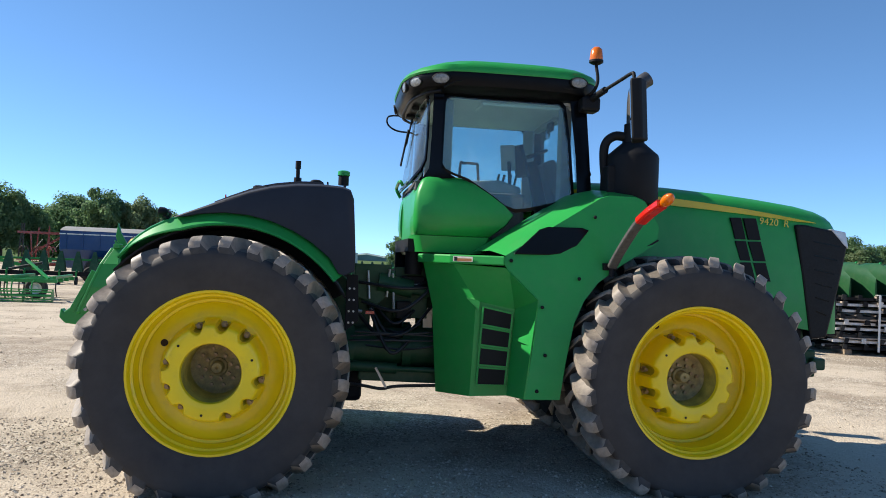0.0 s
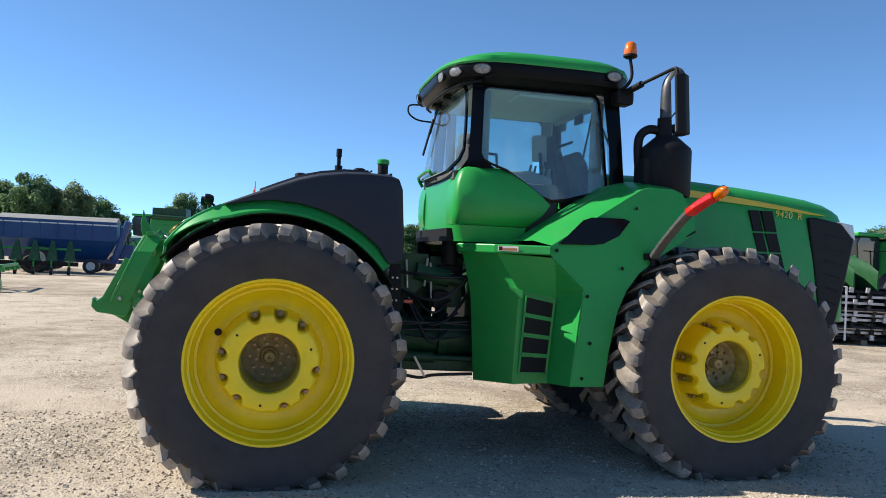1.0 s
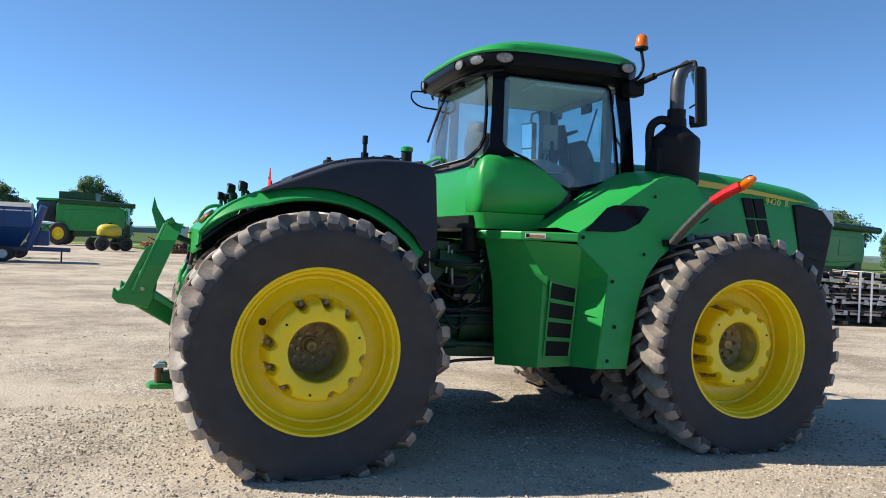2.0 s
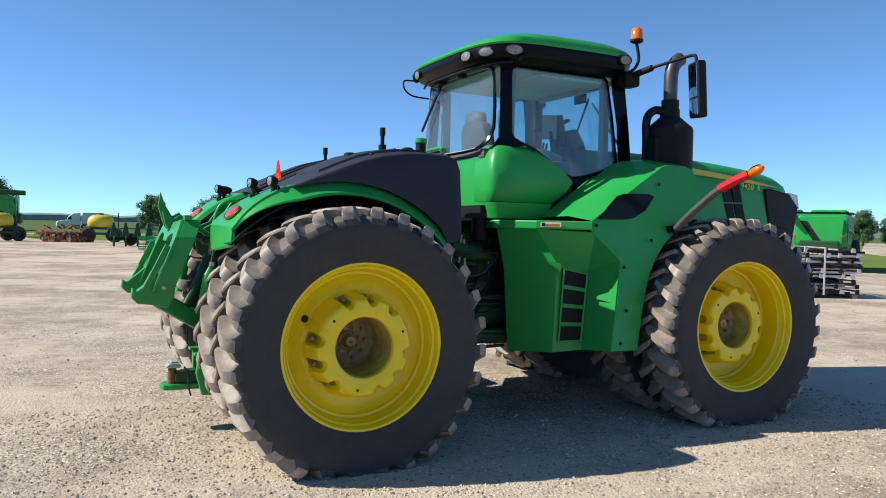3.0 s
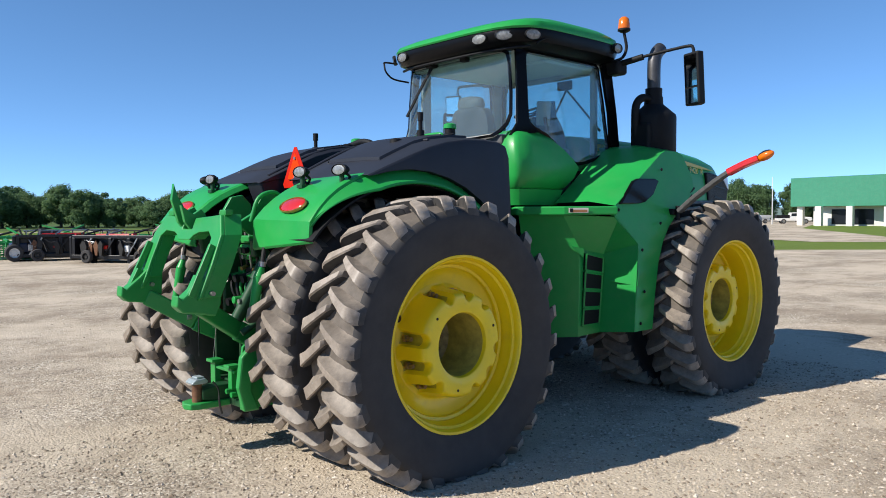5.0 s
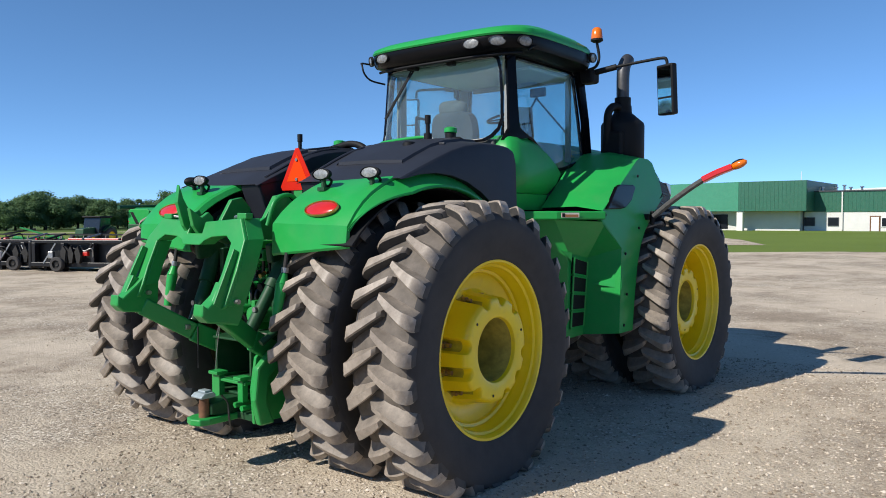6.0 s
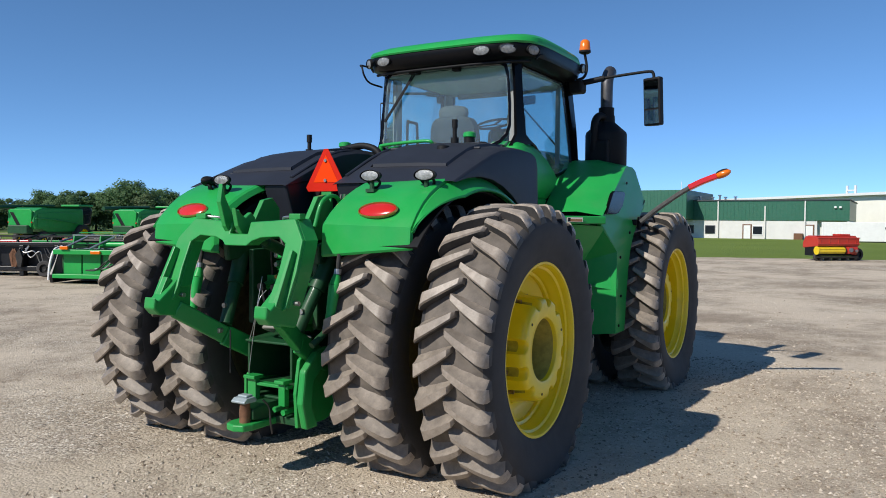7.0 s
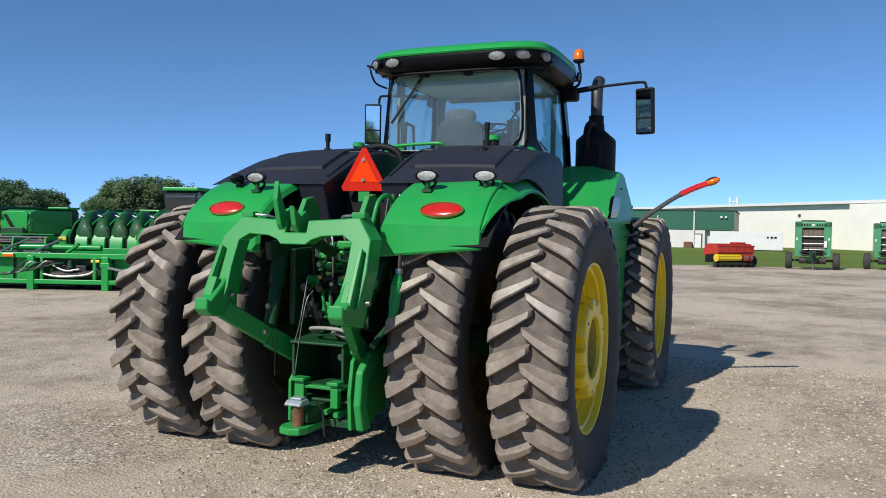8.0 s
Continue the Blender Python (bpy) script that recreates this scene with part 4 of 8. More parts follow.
def drawbar_box():
    bm = B()
    prism(bm, [(-0.85, 0.66), (-0.85, 0.935), (-0.30, 0.98), (-0.30, 0.60)], -0.215, -0.193)
    prism(bm, [(-0.85, 0.66), (-0.85, 0.935), (-0.30, 0.98), (-0.30, 0.60)], 0.20, 0.222)
    prism(bm, [(-0.87, 0.932), (-0.87, 0.950), (-0.28, 1.0), (-0.28, 0.982)], -0.22, 0.228)
    box(bm, -0.36, -0.30, -0.195, 0.20, 0.55, 0.96)
    box(bm, -0.80, -0.30, -0.195, 0.20, 0.60, 0.625)
    return bm


# dark green imitates the shaded inside of the housing
dbx = part("drawbar_box", drawbar_box(), GREEN_DARK, tractor, "open green drawbar housing", bevel=0.006)
part("shaft_stub", cyl(cyl(B(), (-0.36, -0.02, 0.80), (-0.44, -0.02, 0.80), 0.06, n=16), (-0.44, -0.02, 0.80), (-0.56, -0.02, 0.80), 0.025, n=12), STEEL, dbx, smooth=40)
part("drawbar", prism(B(), [(0.2, 0.44), (0.2, 0.52), (-0.98, 0.52), (-1.10, 0.50), (-1.10, 0.42), (-0.98, 0.40)], -0.075, 0.065), GREEN_DARK, tractor, bevel=0.01)
part("drawbar_plate", prism(B(), [(-0.90, 0.35), (-0.92, 0.60), (-0.88, 0.84), (-0.80, 0.90), (-0.35, 0.90), (-0.35, 0.42), (-0.60, 0.35)], -0.315, -0.285), GREEN_DIRTY, tractor, "green side plate of the drawbar support", bevel=0.006)
part("drawbar_plate", prism(B(), [(-0.88, 0.36), (-0.88, 0.66), (-0.80, 0.74), (-0.35, 0.74), (-0.35, 0.42), (-0.60, 0.36)], 0.205, 0.230), GREEN_DIRTY, tractor, "green side plate of the drawbar support", bevel=0.006)
sup = part("drawbar_support", box(box(B(), -0.89, -0.80, -0.285, 0.205, 0.36, 0.415), -0.86, -0.60, -0.285, 0.205, 0.525, 0.545), GREEN_DARK, tractor, bevel=0.006)
part("cross_bar", box(B(), -0.92, -0.86, -0.235, 0.065, 0.625, 0.650), GREEN_DIRTY, sup, bevel=0.005)
for ya, yb, zt in ((-0.215, -0.155, 0.69), (0.065, 0.145, 0.70)):
    part("tab", box(box(B(), -0.93, -0.88, ya, yb, 0.50, zt - 0.02), -0.96, -0.86, ya - 0.015, yb + 0.015, zt - 0.025, zt), GREEN_DIRTY, sup, bevel=0.005)
for ya, za in ((-0.20, 0.455), (-0.12, 0.47), (0.13, 0.46)):
    part("support_bolt", cyl(B(), (-0.80, ya, za), (-0.93, ya, za), 0.022, n=8), GREEN_DIRTY, sup, smooth=40)
part("drawbar_tongue", prism(B(), [(-1.13, -0.10), (-1.20, -0.075), (-1.225, 0.0), (-1.20, 0.085), (-1.13, 0.115), (-0.98, 0.10), (-0.80, 0.09), (-0.80, -0.10)], 0.355, 0.405, "z"), GREEN_DIRTY, tractor, "rounded green drawbar tongue", bevel=0.010)
part("hitch_pin", cyl(cyl(B(), (-1.12, -0.015, 0.40), (-1.12, -0.015, 0.50), 0.040, n=18), (-1.12, -0.015, 0.50), (-1.12, -0.015, 0.55), 0.036, n=16), RUST, tractor, "rusty brown hitch pin", smooth=40)
part("hitch_clevis", box(prism(B(), [(-1.175, 0.545), (-1.18, 0.56), (-1.15, 0.582), (-1.07, 0.586), (-1.05, 0.565), (-1.055, 0.545)], -0.065, 0.065), -1.135, -1.07, -0.045, 0.045, 0.582, 0.60), plain("galvanised_cap", (0.34, 0.40, 0.42, 1), rough=0.5, metal=0.3, vary=0.2, scale=18), tractor, "bare steel hitch cap", bevel=0.008)
part("hitch_chain", tube(B(), [(-1.03, -0.10, 0.56), (-1.0, -0.135, 0.50), (-1.0, -0.145, 0.40), (-0.98, -0.145, 0.31)], 0.008, 6), IRON, tractor, smooth=60)
part("hose_bundle", tube(tube(B(), [(-0.70, 0.10, 1.00), (-0.83, 0.075, 1.045), (-0.87, -0.08, 1.06), (-0.87, -0.22, 1.05), (-0.84, -0.33, 1.0)], 0.014, 8), [(-0.66, -0.02, 1.0), (-0.80, -0.10, 1.02), (-0.82, -0.22, 1.0), (-0.74, -0.30, 0.99)], 0.012, 8), plain("dusty_grey_hose", (0.30, 0.29, 0.26, 1), rough=0.6), tractor, "dusty grey hoses over the drawbar housing", smooth=60)
part("trailer_wire", tube(tube(B(), [(-0.80, 0.08, 1.32), (-0.86, 0.10, 1.24), (-0.87, 0.145, 0.98), (-0.89, 0.17, 0.70)], 0.0035, 6), [(-0.78, 0.14, 1.42), (-0.84, 0.16, 1.1), (-0.86, 0.19, 0.95)], 0.0035, 6), STEEL, tractor, "thin bare wires", smooth=60)
cb = part("coupler_stack", box(box(B(), -0.80, -0.62, -0.30, -0.13, 1.54, 1.62), -0.78, -0.60, -0.24, -0.10, 1.63, 1.69), GREEN_DIRTY, tractor, "green hydraulic coupler block", bevel=0.012)
for i in range(3):
    part("coupler_cap", cyl(B(), (-0.80, -0.27 + 0.06 * i, 1.58), (-0.84, -0.27 + 0.06 * i, 1.575), 0.024, n=12), GREEN_DARK if i else BLACKPL, cb, smooth=40)
part("shaft_guard", cyl(cyl(box(B(), -0.80, -0.50, -0.20, -0.16, 1.02, 1.24), (-0.60, -0.24, 1.14), (-0.86, -0.24, 1.14), 0.062, n=18), (-0.66, -0.09, 1.18), (-0.84, -0.09, 1.18), 0.03, n=12), GREEN_DIRTY, tractor, smooth=40, bevel=0.004)
part("swing_guard", prism(B(), [(-0.93, 0.36), (-0.98, 0.55), (-0.95, 0.78), (-0.82, 0.90), (-0.70, 0.92), (-0.72, 0.80), (-0.85, 0.70), (-0.87, 0.52), (-0.80, 0.36)], -0.425, -0.365), GREEN_DIRTY, tractor, bevel=0.015)
random.seed(9)
for i in range(12):
    y0 = -0.26 + 0.5 * random.random()
    part("hose", tube(B(), [(-0.45, y0, 1.55 - 0.3 * random.random()), (-0.66 - 0.08 * random.random(), y0 + 0.1 * (random.random() - 0.5), 1.30), (-0.62, y0 * 0.7, 1.05), (-0.5, y0 * 0.5, 0.98)], 0.012 + 0.006 * random.random(), 7), HOSE if i % 4 else GREEN_DIRTY, tractor, smooth=60)
for i in range(8):
    y0, z0 = -0.2 + 0.13 * (i % 4), 1.16 + 0.2 * (i // 4)
    cp = part("hydraulic_coupler", cyl(box(B(), -0.62, -0.50, y0 - 0.05, y0 + 0.05, z0 - 0.06, z0 + 0.06), (-0.62, y0, z0), (-0.72, y0, z0 - 0.02), 0.026, n=12), GREEN_DIRTY if i % 3 else IRON, tractor, bevel=0.004)
    part("dust_cap", cyl(B(), (-0.72, y0, z0 - 0.02), (-0.75, y0, z0 - 0.025), 0.032, n=12), RED if i == 0 else BLACKPL, cp)
part("drip_bottle", cyl(B(), (-0.95, 0.30, 1.02), (-0.95, 0.30, 0.70), 0.006, n=6), HOSE, tractor)

# stacked valves with levers, hoses and rods between the lift arms
for k in range(3):
    vb = part("valve_block", box(box(B(), -0.60, -0.44, 0.00, 0.17, 1.475 + 0.07 * k, 1.535 + 0.07 * k), -0.63, -0.60, 0.02 + 0.05 * (k % 2), 0.09 + 0.05 * (k % 2), 1.485 + 0.07 * k, 1.525 + 0.07 * k), GREEN, tractor, "green hydraulic valve section", bevel=0.008)
    part("valve_lever", beam(B(), (-0.60, 0.0, 1.505 + 0.07 * k), (-0.64, -0.07, 1.52 + 0.07 * k), 0.022, 0.016), GREEN_DIRTY, vb)
    part("port_nut", cyl(B(), (-0.60, 0.14, 1.505 + 0.07 * k), (-0.635, 0.14, 1.505 + 0.07 * k), 0.020, n=6), STEEL, vb)
part("valve_plate", box(B(), -0.55, -0.45, -0.10, 0.20, 1.445, 1.465), GREEN_DIRTY, tractor, bevel=0.006)
for k, (y, m, r) in enumerate(((-0.40, GREEN_DARK, 0.030), (-0.45, STEEL, 0.010), (-0.47, HOSE, 0.015), (-0.36, HOSE, 0.014), (-0.50, GREEN_DIRTY, 0.018))):
    part("lift_hose", tube(B(), [(-0.46, y, 2.04), (-0.50 - 0.01 * k, y - 0.01, 1.86), (-0.54, y - 0.02 * (k % 3), 1.66), (-0.56 - 0.02 * (k % 2), y - 0.06, 1.40)], r, 8), m, tractor, smooth=60)
for k in range(5):
    y = -0.16 + 0.085 * k
    part("hydraulic_line", tube(B(), [(-0.50, y, 1.92 - 0.03 * k), (-0.60, y + 0.03, 1.78), (-0.64, y - 0.04 * (k % 2), 1.62), (-0.60, y + 0.02, 1.44 - 0.04 * (k % 3))], 0.011 + 0.003 * (k % 2), 7), (HOSE, HOSE, STEEL, IRON, HOSE)[k], tractor, smooth=60)
for k in range(4):
    part("hose_fitting", cyl(B(), (-0.60, -0.18 + 0.10 * k, 1.38 + 0.05 * (k % 2)), (-0.66, -0.19 + 0.10 * k, 1.36 + 0.05 * (k % 2)), 0.018, n=8), (STEEL, BRASS)[k % 2], tractor, smooth=40)

# --- cab ---
def roof_cap():
    bm = B()
    loft(bm, [super_ring(1.455, 3.37, 0.985, 3.57, p=4.3, bow=0.03), super_ring(1.445, 3.375, 0.990, 3.59, p=4.3, bow=0.035), super_ring(1.465, 3.36, 0.975, 3.64, p=4.2, bow=0.05), super_ring(1.555, 3.31, 0.90, 3.695, p=3.6, bow=0.06), super_ring(1.70, 3.22, 0.79, 3.726, p=3.5, bow=0.05), super_ring(1.88, 3.08, 0.60, 3.73, p=3.4, bow=0.03), super_ring(2.1, 2.9, 0.3, 3.736, p=3)])
    return bm


def roof_band():
    bm = B()
    loft(bm, [super_ring(1.60, 3.22, 0.80, 3.40, p=3.7, bow=0.02), super_ring(1.54, 3.30, 0.87, 3.41, p=3.7, bow=0.03), super_ring(1.49, 3.345, 0.965, 3.45, p=4.2, bow=0.03), super_ring(1.455, 3.365, 0.988, 3.53, p=4.3, bow=0.03), super_ring(1.463, 3.365, 0.982, 3.571, p=4.3, bow=0.03)])
    return bm


ROOFBAND = plain("satin_black_roof_band", (0.006, 0.006, 0.007, 1), rough=0.32, vary=0.15, spec=0.12)
part("roof", roof_cap(), GREEN, tractor, "green rounded cab roof", 40)
band = part("roof_band", roof_band(), ROOFBAND, tractor, "black roof band holding the work lamps", 40)


def roof_lamp(x, y, z, yaw, w=0.085):
    m = Matrix.Translation((x, y, z)) @ Matrix.Rotation(radians(yaw), 4, "Z") @ Matrix.Rotation(radians(12), 4, "Y")
    b = part("roof_lamp", spin(B(), [(1.12, -0.01), (1.1, 0.014), (1.0, 0.02), (0.97, 0.008)], 24, "x", m @ Matrix.Diagonal((1, w, 0.046, 1))), BLACKPL, band, "oval roof work lamp", 40)
    part("lens", spin(B(), [(0.99, 0.010), (0.7, 0.015), (0.35, 0.018), (0.0, 0.019)], 24, "x", m @ Matrix.Diagonal((1, w, 0.046, 1))), LENS, b, "clear lamp lens", 50)


for s in (-1, 1):
    roof_lamp(1.485, s * (0.524 if s < 0 else 0.60), 3.487, 180 - s * 7)
    roof_lamp(1.565, s * (0.765 if s < 0 else 0.83), 3.496, 180 - s * 38, 0.08)
    roof_lamp(1.775, s * 0.935, 3.503, s * 112, 0.078)
    roof_lamp(3.05, s * 0.965, 3.545, s * 84, 0.078)
part("band_trim", tube(B(), [(1.80, -0.955, 3.42), (1.86, -0.955, 3.455), (1.98, -0.955, 3.49), (2.4, -0.95, 3.50), (3.0, -0.95, 3.49)], 0.010, 6), BLACKPL, band, smooth=60)
part("gutter_rail", tube(B(), [(1.66, 0.80, 3.388), (1.56, 0.5, 3.378), (1.54, 0.0, 3.375), (1.56, -0.5, 3.378), (1.66, -0.80, 3.388), (1.78, -0.90, 3.40)], 0.014, 8), BLACKPL, band, smooth=60)
part("hazard_wire", tube(B(), [(1.62, 0.86, 3.47), (1.47, 0.88, 3.47), (1.41, 0.82, 3.43), (1.42, 0.80, 3.35), (1.52, 0.80, 3.29), (1.70, 0.77, 3.27)], 0.010, 7), BLACKPL, tractor, "thin black guard loop", smooth=60)


# corner posts
for s in (-1, 1):
    post = part("rear_post", loft(B(), [[(1.745, s * 0.725, 3.44), (1.735, s * 0.755, 3.44), (1.83, s * 0.785, 3.44), (1.835, s * 0.74, 3.44)], [(1.735, s * 0.755, 3.0), (1.725, s * 0.785, 3.0), (1.815, s * 0.825, 3.0), (1.82, s * 0.78, 3.0)], [(1.715, s * 0.775, 2.70), (1.71, s * 0.805, 2.70), (1.82, s * 0.852, 2.70), (1.825, s * 0.81, 2.70)], [(1.64, s * 0.75, 2.585), (1.64, s * 0.79, 2.585), (1.95, s * 0.875, 2.62), (1.95, s * 0.83, 2.62)]]), BLACKGL, tractor, "black rear cab post", 30)
    part("front_post", loft(B(), [[(3.02, s * 0.79, 3.44), (3.18, s * 0.79, 3.44), (3.18, s * 0.70, 3.44), (3.04, s * 0.74, 3.44)], [(3.08, s * 0.845, 2.9), (3.215, s * 0.845, 2.9), (3.215, s * 0.75, 2.9), (3.10, s * 0.80, 2.9)], [(3.11, s * 0.87, 2.42), (3.25, s * 0.87, 2.42), (3.25, s * 0.78, 2.42), (3.12, s * 0.82, 2.42)]]), BLACKGL, tractor, "black front cab post", 30)
    # side window and its black surround
    out = [(1.80, 2.74), (1.83, 2.69), (1.90, 2.655), (2.06, 2.60), (2.25, 2.48), (2.42, 2.36), (2.52, 2.325), (2.66, 2.345), (2.9, 2.41), (3.06, 2.46), (3.08, 2.52), (3.04, 3.0), (2.99, 3.36), (2.95, 3.40), (1.87, 3.405), (1.83, 3.385), (1.815, 3.34)]

    def sy(z):
        return s * (0.775 + 0.085 * (3.41 - z) / 1.0)
    inn = []
    cx, cz = 2.45, 2.92
    for x, z in out:
        inn.append((cx + (x - cx) * 0.955, cz + (z - cz) * 0.945))
    bm = B()
    n = len(out)
    a = [bm.verts.new((x, sy(z), z)) for x, z in out]
    b = [bm.verts.new((x, sy(z) + s * 0.006, z)) for x, z in inn]
    for i in range(n):
        bm.faces.new((a[i], a[(i + 1) % n], b[(i + 1) % n], b[i]))
    fr = part("side_window", thick(bm, 0.03), BLACKGL, tractor, "black-framed curved side door window", smooth=30)
    bm = B()
    bm.faces.new([bm.verts.new((x, sy(z) - s * 0.004, z)) for x, z in inn])
    part("pane", thick(bm, 0.005), GLASS, fr, "tinted glass pane", shadow=False)

# rear window
bm = B()
ro_half = [(-0.0, 2.562, 1.555), (-0.40, 2.565, 1.562), (-0.62, 2.575, 1.575), (-0.695, 2.61, 1.60), (-0.735, 2.68, 1.655), (-0.75, 2.78, 1.695), (-0.745, 3.0, 1.705), (-0.715, 3.30, 1.71), (-0.695, 3.375, 1.705), (-0.65, 3.40, 1.70), (-0.3, 3.408, 1.69)]
ro = ro_half + [(0.0, 3.41, 1.685)] + [(-y, z, x) for y, z, x in ro_half[:0:-1]]
a = [bm.verts.new((x, y, z)) for y, z, x in ro]
b = [bm.verts.new((x - 0.006, y * 0.965, 2.985 + (z - 2.985) * 0.945)) for y, z, x in ro]
for i in range(len(ro)):
    bm.faces.new((a[i], a[(i + 1) % len(ro)], b[(i + 1) % len(ro)], b[i]))
seal_line = [(x - 0.012, y * 0.968, 2.985 + (z - 2.985) * 0.95) for y, z, x in ro]
rw = part("rear_window", thick(bm, 0.02), BLACKGL, tractor, "black-edged curved rear cab window", smooth=30)
part("seal", tube(B(), seal_line[2:] + seal_line[:3], 0.009, 7, 3), plain("pale_grey_seal", (0.30, 0.30, 0.29, 1), rough=0.5), rw, "pale grey rubber seal", smooth=60)
bm = B()
rows = []
for z in np.linspace(2.585, 3.385, 9):
    x_edge = 1.575 + (z - 2.56) / 0.85 * 0.125
    wrap = 1.70 - x_edge if z > 2.72 else (1.70 - x_edge) * (0.35 + 0.65 * (z - 2.585) / 0.135)
    rows.append([(x_edge - 0.022 * (1 - (y / 0.7) ** 2) + wrap * max(0.0, (abs(y) - 0.60) / 0.135) ** 2, y * (1 + 0.02 * (3.4 - z)), z) for y in (-0.73, -0.705, -0.68, -0.65, *np.linspace(-0.60, 0.60, 11), 0.65, 0.68, 0.705, 0.73)])
loft(bm, rows, cap=False, closed=False)
part("pane", thick(bm, 0.005), GLASS, rw, "tinted glass pane", smooth=60, shadow=False)
# front windscreen
bm = B()
loft(bm, [[(3.24 + 0.10 * (1 - (y / 0.75) ** 2) - (z - 2.4) * 0.10, y, z) for y in np.linspace(-0.75, 0.75, 11)] for z in np.linspace(2.42, 3.41, 7)], cap=False, closed=False)
part("windscreen", thick(bm, 0.005), GLASS, tractor, "tinted windscreen", smooth=60, shadow=False)
part("rear_wiper", beam(beam(beam(B(), (1.655, 0.30, 3.39), (1.60, 0.52, 3.08), 0.014, 0.014), (1.615, 0.40, 3.24), (1.565, 0.64, 2.88), 0.016, 0.024), (1.645, 0.33, 3.39), (1.61, 0.50, 3.10), 0.012, 0.012), BLACKPL, tractor, "black rear wiper")
part("wiper_motor", box(B(), 1.58, 1.67, 0.26, 0.36, 3.35, 3.42), BLACKPL, tractor, bevel=0.01)
part("window_latch", box(B(), 1.59, 1.66, -0.22, -0.14, 3.34, 3.40), BLACKPL, tractor, bevel=0.01)
part("front_wiper", beam(B(), (3.31, -0.1, 3.25), (3.33, -0.55, 2.75), 0.014, 0.02), BLACKPL, tractor)
part("rear_grab_rail", tube(B(), [(1.58, 0.66, 2.53), (1.54, 0.66, 2.60), (1.53, 0.62, 2.635), (1.52, 0.1, 2.655), (1.55, 0.05, 2.61)], 0.018, 8), GREEN, tractor, "green grab rail behind the cab", smooth=60)


# lower cab shell
def shell():
    bm = B()
    rows = []
    for z, y0, xs in ((2.635, 0.79, (1.66, 1.71, 1.77, 1.85, 1.95)), (2.615, 0.835, (1.63, 1.68, 1.78, 1.90, 2.03)), (2.57, 0.868, (1.60, 1.65, 1.79, 1.98, 2.13)), (2.48, 0.90, (1.565, 1.615, 1.80, 2.08, 2.27)), (2.38, 0.918, (1.55, 1.60, 1.84, 2.2, 2.41)), (2.30, 0.924, (1.545, 1.60, 1.86, 2.24, 2.49)), (2.20, 0.918, (1.545, 1.60, 1.85, 2.2, 2.42)), (2.10, 0.90, (1.555, 1.61, 1.85, 2.15, 2.29)), (2.085, 0.875, (1.565, 1.62, 1.85, 2.13, 2.27))):
        rows.append([(xs[0] + 0.035, -0.55, z), (xs[0] + 0.04, -(y0 - 0.16), z), (xs[1] - 0.015, -(y0 - 0.055), z), (xs[1] + 0.02, -(y0 - 0.01), z), (xs[2], -y0, z), (xs[3], -y0, z), (xs[4], -(y0 - 0.012), z), (xs[4] + 0.03, -(y0 - 0.12), z)])
    loft(bm, rows, cap=False, closed=False)
    return thick(bm, 0.025)


def shell_low():
    bm = B()
    loft(bm, [[(1.58, -0.55, 2.08), (1.60, -0.83, 2.08), (1.64, -0.885, 2.08), (2.27, -0.885, 2.08), (2.32, -0.78, 2.08)], [(1.57, -0.55, 1.93), (1.62, -0.80, 1.93), (1.68, -0.85, 1.93), (2.21, -0.86, 1.93), (2.26, -0.78, 1.93)]], cap=False, closed=False)
    return thick(bm, 0.02)


for fn in (lambda f: f(), mirrored):
    sh = part("cab_corner_shell", fn(shell), GREEN, tractor, "bulging glossy green cab corner panel", 50)
    part("shell_skirt", fn(shell_low), GREEN, sh, smooth=40)
part("cab_back", box(B(), 1.60, 1.70, -0.62, 0.62, 1.9, 2.56), GREEN, tractor, "green lower cab back", bevel=0.03)
part("cab_floor", box(B(), 1.55, 3.2, -0.75, 0.75, 1.93, 2.05), BLACKPL, tractor)
for s in (-1, 1):
    part("cab_mount", cyl(B(), (1.62, s * 0.62, 1.72), (1.62, s * 0.62, 1.93), 0.08, n=14), BLACKPL, tractor, smooth=40)
part("headliner", box(B(), 1.76, 3.16, -0.74, 0.74, 3.37, 3.40), LINER, tractor, "light grey cab headliner")
part("headliner_pod", box(B(), 2.2, 3.1, -0.72, -0.35, 3.33, 3.37), LINER, tractor, bevel=0.03)
part("interior_mirror", box(B(), 2.95, 2.98, -0.45, -0.25, 3.18, 3.28), BLACKPL, tractor, bevel=0.02)

# seat, console and steering wheel
seat = part("operator_seat", box(B(), 1.93, 2.45, -0.26, 0.26, 2.38, 2.50), SEAT, tractor, "dark fabric operator seat", bevel=0.05)
part("backrest", loft(B(), [[(x + 1.94 - 0.10 * z, y * w * 0.92, 2.46 + z) for x, y in ((-0.07, -0.22), (-0.05, -0.27), (0.05, -0.28), (0.08, -0.22), (0.05, 0.0), (0.08, 0.22), (0.05, 0.28), (-0.05, 0.27), (-0.07, 0.22))] for z, w in ((0.0, 0.88), (0.06, 1.0), (0.24, 1.06), (0.36, 1.02), (0.42, 0.92), (0.455, 0.76), (0.47, 0.5))]), SEAT, seat, "wide rounded grey backrest", 50)
part("headrest", loft(B(), [[(x + 1.89 - 0.08 * z, y * w * 0.95, 2.93 + z) for x, y in ((-0.05, -0.15), (0.0, -0.18), (0.05, -0.15), (0.06, 0.0), (0.05, 0.15), (0.0, 0.18), (-0.05, 0.15), (-0.055, 0.0))] for z, w in ((-0.03, 0.9), (0.03, 1.05), (0.075, 0.98), (0.10, 0.8), (0.11, 0.5))]), TRIMGREY, seat, "pale low headrest", 60)
